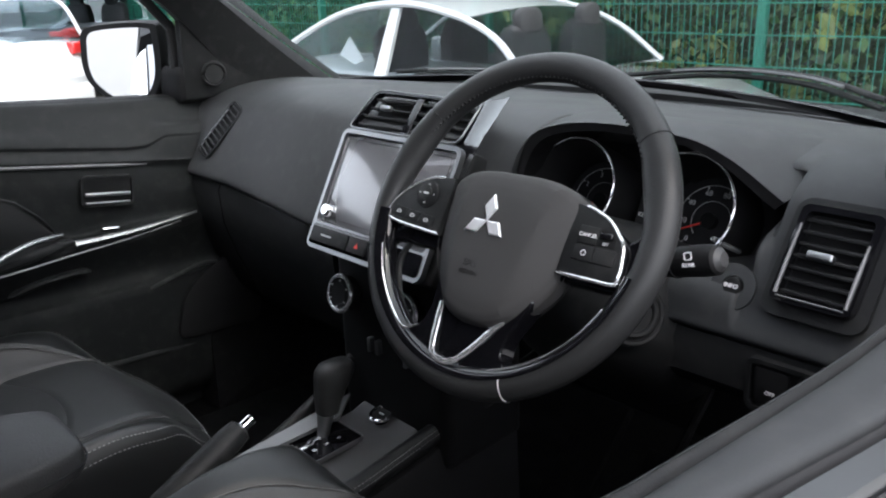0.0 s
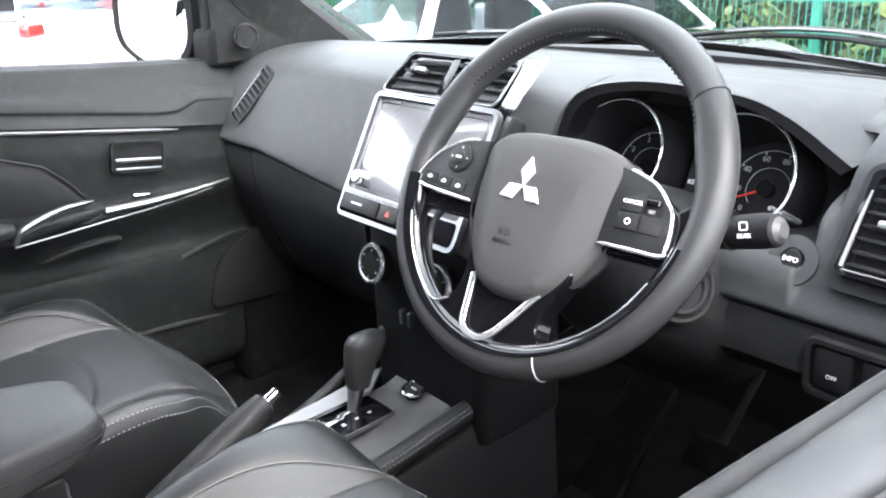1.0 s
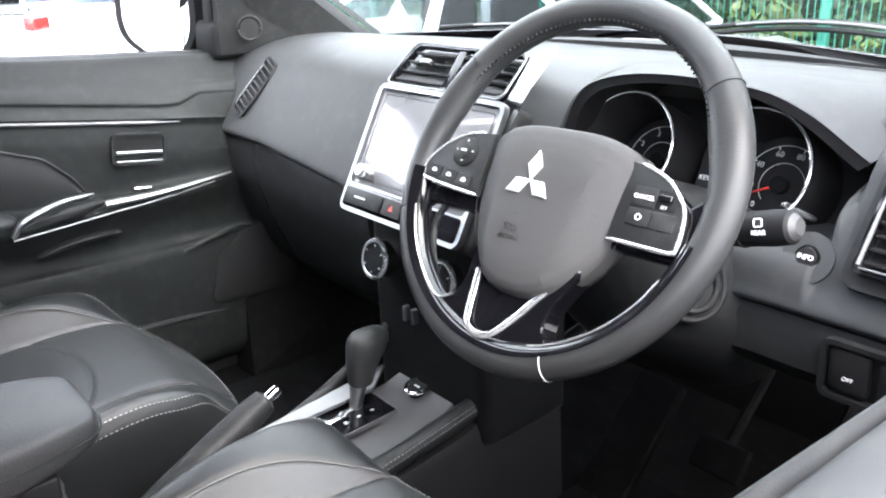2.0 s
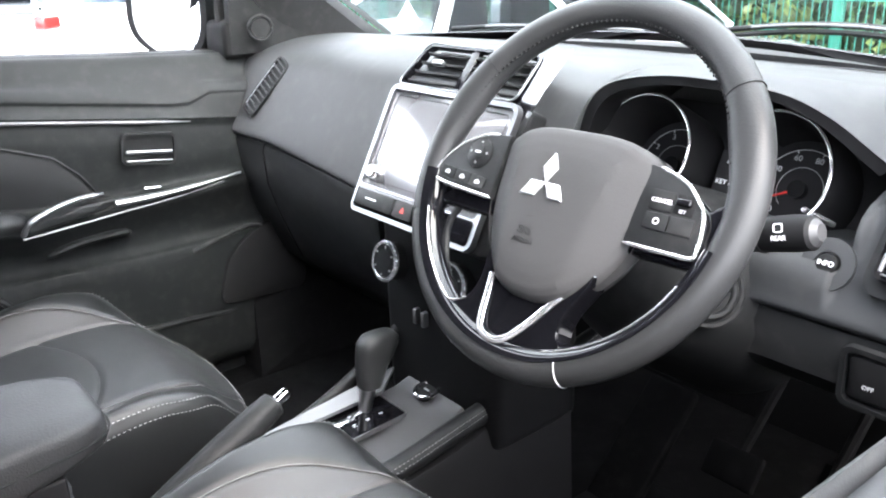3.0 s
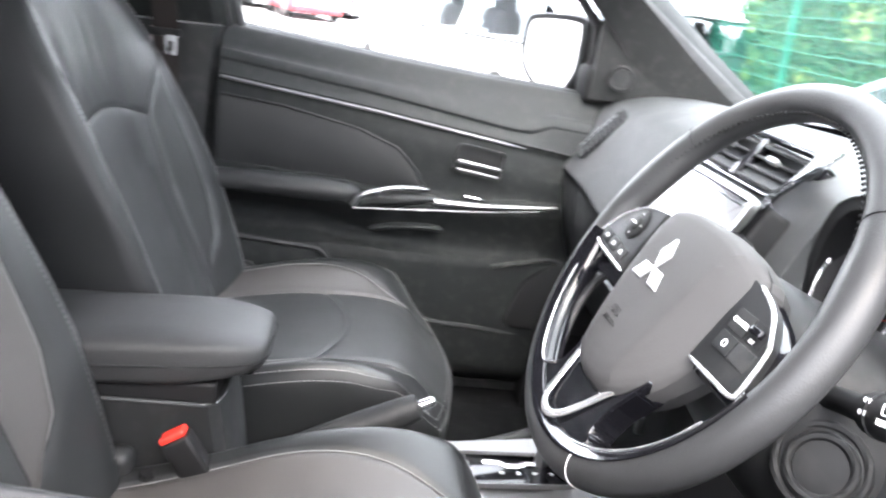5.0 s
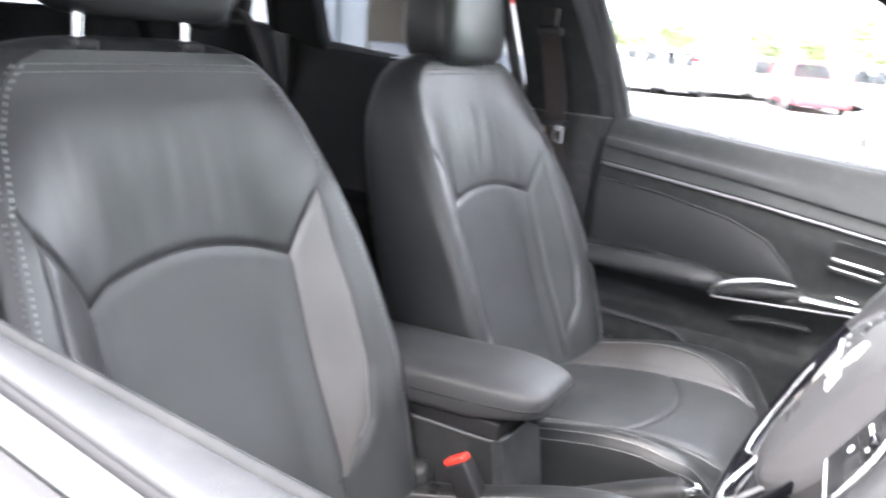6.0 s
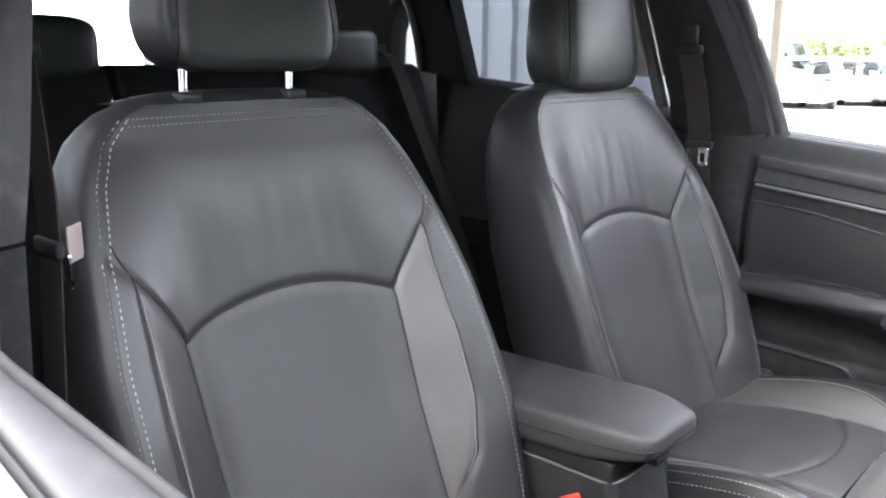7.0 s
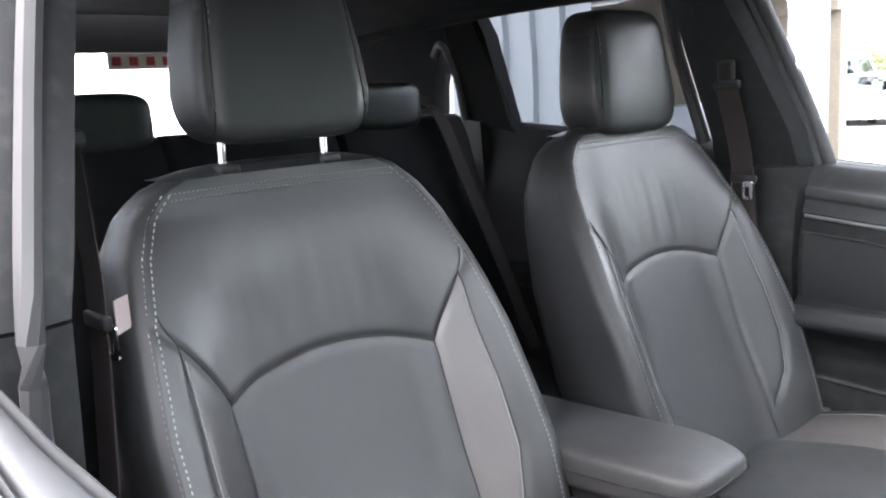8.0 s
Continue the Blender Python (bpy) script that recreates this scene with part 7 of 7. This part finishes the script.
# hedge behind the fence
def leaf_mat(name, color):
    m = mat(name, color, 0.55, vary=0.35)
    n, l = m.node_tree.nodes, m.node_tree.links
    geo = n.new("ShaderNodeNewGeometry")
    mr_ = n.new("ShaderNodeMapRange")
    mr_.inputs[3].default_value, mr_.inputs[4].default_value = 0.45, 1.7
    l.new(geo.outputs["Random Per Island"], mr_.inputs[0])
    b = n["Principled BSDF"]
    old = b.inputs["Base Color"].links[0].from_socket
    mix = n.new("ShaderNodeMix")
    mix.data_type, mix.blend_type = "RGBA", "MULTIPLY"
    mix.inputs[0].default_value = 1.0
    l.new(old, mix.inputs[6])
    l.new(mr_.outputs[0], mix.inputs[7])
    l.new(mix.outputs[2], b.inputs["Base Color"])
    return m


LEAF = leaf_mat("hedge_leaf", (0.036, 0.075, 0.022))
LEAF2 = leaf_mat("pale_leaf", (0.12, 0.15, 0.04))


def leaves(count, place_fn, size, rng):
    verts, faces = [], []
    for _ in range(count):
        c, sc = place_fn(rng)
        a = V((rng.gauss(0, 1), rng.gauss(0, 1), rng.gauss(0, 0.7))).normalized()
        b = a.orthogonal().normalized()
        q = Matrix.Rotation(rng.uniform(0, math.tau), 3, a)
        b = q @ b
        s = size * sc * rng.uniform(0.6, 1.4)
        w = b.cross(a) * s * 0.33
        k = len(verts)
        up = a * s * 0.12
        verts += [c - b * s * 0.5, c + w + up * 0.4, c + b * s * 0.5, c - w + up * 0.4]
        faces.append((k, k + 1, k + 2, k + 3))
    me = bpy.data.meshes.new("leaves")
    me.from_pydata([tuple(v) for v in verts], [], faces)
    return me


def hedge_place(rng):
    x = rng.uniform(-12, 4.5)
    z = rng.uniform(-0.2, 3.4)
    n = noise.noise(V((x * 0.9, z * 0.9, 1.3))) + 0.5 * noise.noise(V((x * 2.3, z * 2.3, 5.0)))
    return V((x, 5.15 + 0.35 * n + abs(rng.gauss(0, 0.18)), z)), 1.0


def pale_place(rng):
    while True:
        p, s = hedge_place(rng)
        if noise.noise(V((p.x * 1.1, p.z * 1.3, 9.0))) > 0.18:
            return p + V((0, -0.06, 0)), 1.25


rng = random.Random(3)
for n, me, m, lab in (("hedge", leaves(26000, hedge_place, 0.085, rng), LEAF, "dense dark green hedge behind the fence"), ("hedge_shoots", leaves(5000, pale_place, 0.10, rng), LEAF2, "pale green shoots in the hedge")):
    me.materials.append(m)
    tagged(new(n, me), lab, "hedge", kind="stuff")
# dark sheet behind the leaves stands in for shade within the hedge
solo("hedge_core", sheet(lambda u, v: (-13 + 18.5 * u, 5.75 + 0.2 * noise.noise(V((u * 14, v * 3, 0))), GROUND_Z + 3.6 * v), 60, 14, (0, 0.5, 0)), mat("hedge_shade", (0.02, 0.035, 0.012), 0.9, vary=0.4), "dark backing sheet for the shade inside the hedge", "hedge", kind="stuff")


def make_tree(at, h, r, seed):
    rg = random.Random(seed)
    tree = thing("tree", (at[0], at[1], GROUND_Z), "leafy yellow-green tree at the edge of the car park", "tree", "far trees")
    base = V((at[0], at[1], GROUND_Z))
    part("trunk", tube([base, base + V((0.1, 0, h * 0.3)), base + V((0, 0.1, h * 0.6))], [0.25, 0.18, 0.08], 8), BARK, tree)
    for k in range(4):
        a = rg.uniform(0, math.tau)
        part("limb", tube([base + V((0, 0, h * 0.35)), base + V((math.cos(a) * r * 0.5, math.sin(a) * r * 0.5, h * 0.65))], [0.10, 0.03], 6), BARK, tree)
    blobs = [(base + V((rg.gauss(0, r * 0.45), rg.gauss(0, r * 0.45), h * rg.uniform(0.4, 0.9))), r * rg.uniform(0.3, 0.5)) for _ in range(12)]

    def pl(g):
        c, q = g.choice(blobs)
        d = V((g.gauss(0, 1), g.gauss(0, 1), g.gauss(0, 1))).normalized()
        return c + d * q * g.uniform(0.6, 1.0), 1.0
    me = leaves(2600, pl, 0.42, rg)
    me.materials.append(LEAF3)
    ob = new("crown", me)
    ob.parent = tree
    ob.matrix_parent_inverse = Matrix.Translation(-base)


BARK = mat("bark", (0.08, 0.06, 0.05), 0.9, bump=0.5, scale=20)
LEAF3 = leaf_mat("tree_leaf", (0.15, 0.18, 0.085))
rg = random.Random(11)
for k in range(16):
    az = radians(172 + 2.8 * k)
    d = rg.uniform(88, 104)
    make_tree((d * math.cos(az), d * math.sin(az)), rg.uniform(3.4, 4.8) if k % 4 else 6.2, rg.uniform(2.0, 3.2), 20 + k)

# shed behind: ribbed grey cladding, an open bay, a pale ribbed post
def ribbed(x0, x1, h, pitch=0.25, depth=0.035):
    pts = []
    n = int((x1 - x0) / pitch)
    for k in range(n):
        a = x0 + k * pitch
        pts += [(a, 0), (a + pitch * 0.55, 0), (a + pitch * 0.65, depth), (a + pitch * 0.92, depth)]
    pts.append((x0 + n * pitch, 0))
    return pts


CLAD = mat("grey_steel_cladding", (0.05, 0.06, 0.07), 0.45, vary=0.1, stain=0.1)
CLAD2 = mat("pale_steel_cladding", (0.20, 0.215, 0.24), 0.45, vary=0.06)
TAN = mat("tan_render", (0.10, 0.086, 0.066), 0.85, bump=0.3, scale=40, vary=0.15, stain=0.2)
shed = thing("shed", (-4, -5, GROUND_Z), "steel clad shed with ribbed grey walls and an open bay", "shed")
prof = ribbed(0, 5.0, 5)
part("cladding", loft([[V((-3.35 - d, -3.05 - a, z)) for a, d in prof] for z in (GROUND_Z, 2.45)], False, False), CLAD, shed, "ribbed grey steel wall", smooth=10)
part("wall_back", box((-9.0, -9.5, GROUND_Z), (-8.8, -3.7, 2.4)), TAN, shed, "tan rendered wall inside the bay")
part("roof", box((-9.2, -10.2, 2.45), (-3.2, -3.7, 2.55)), CLAD, shed)
part("poster", box((-8.79, -4.75, 1.0), (-8.77, -4.15, 1.7)), WHITE, shed, "white board on the wall")
part("poster_bar", box((-8.765, -4.7, 1.62), (-8.76, -4.2, 1.68)), RED, shed, "red bar on the board")
prof = ribbed(0, 0.25, 5, 0.05, 0.010)
for s in range(2):
    part("post", loft([[V((-5.42 + (d if s == 0 else 0.13 - d), -2.705 + a, z)) for a, d in prof] for z in (GROUND_Z, 2.45)], False, False), CLAD2, shed, "pale ribbed corner post", smooth=10)
part("post_core", box((-5.405, -2.70, GROUND_Z), (-5.305, -2.46, 2.45)), CLAD2, shed)
part("bench_block", box((-8.6, -6.2, GROUND_Z), (-8.0, -4.2, 1.0), 0.02), CLAD2, shed)
part("beam", box((-8.8, -9.5, 1.95), (-8.7, -3.7, 2.05)), TAN, shed)
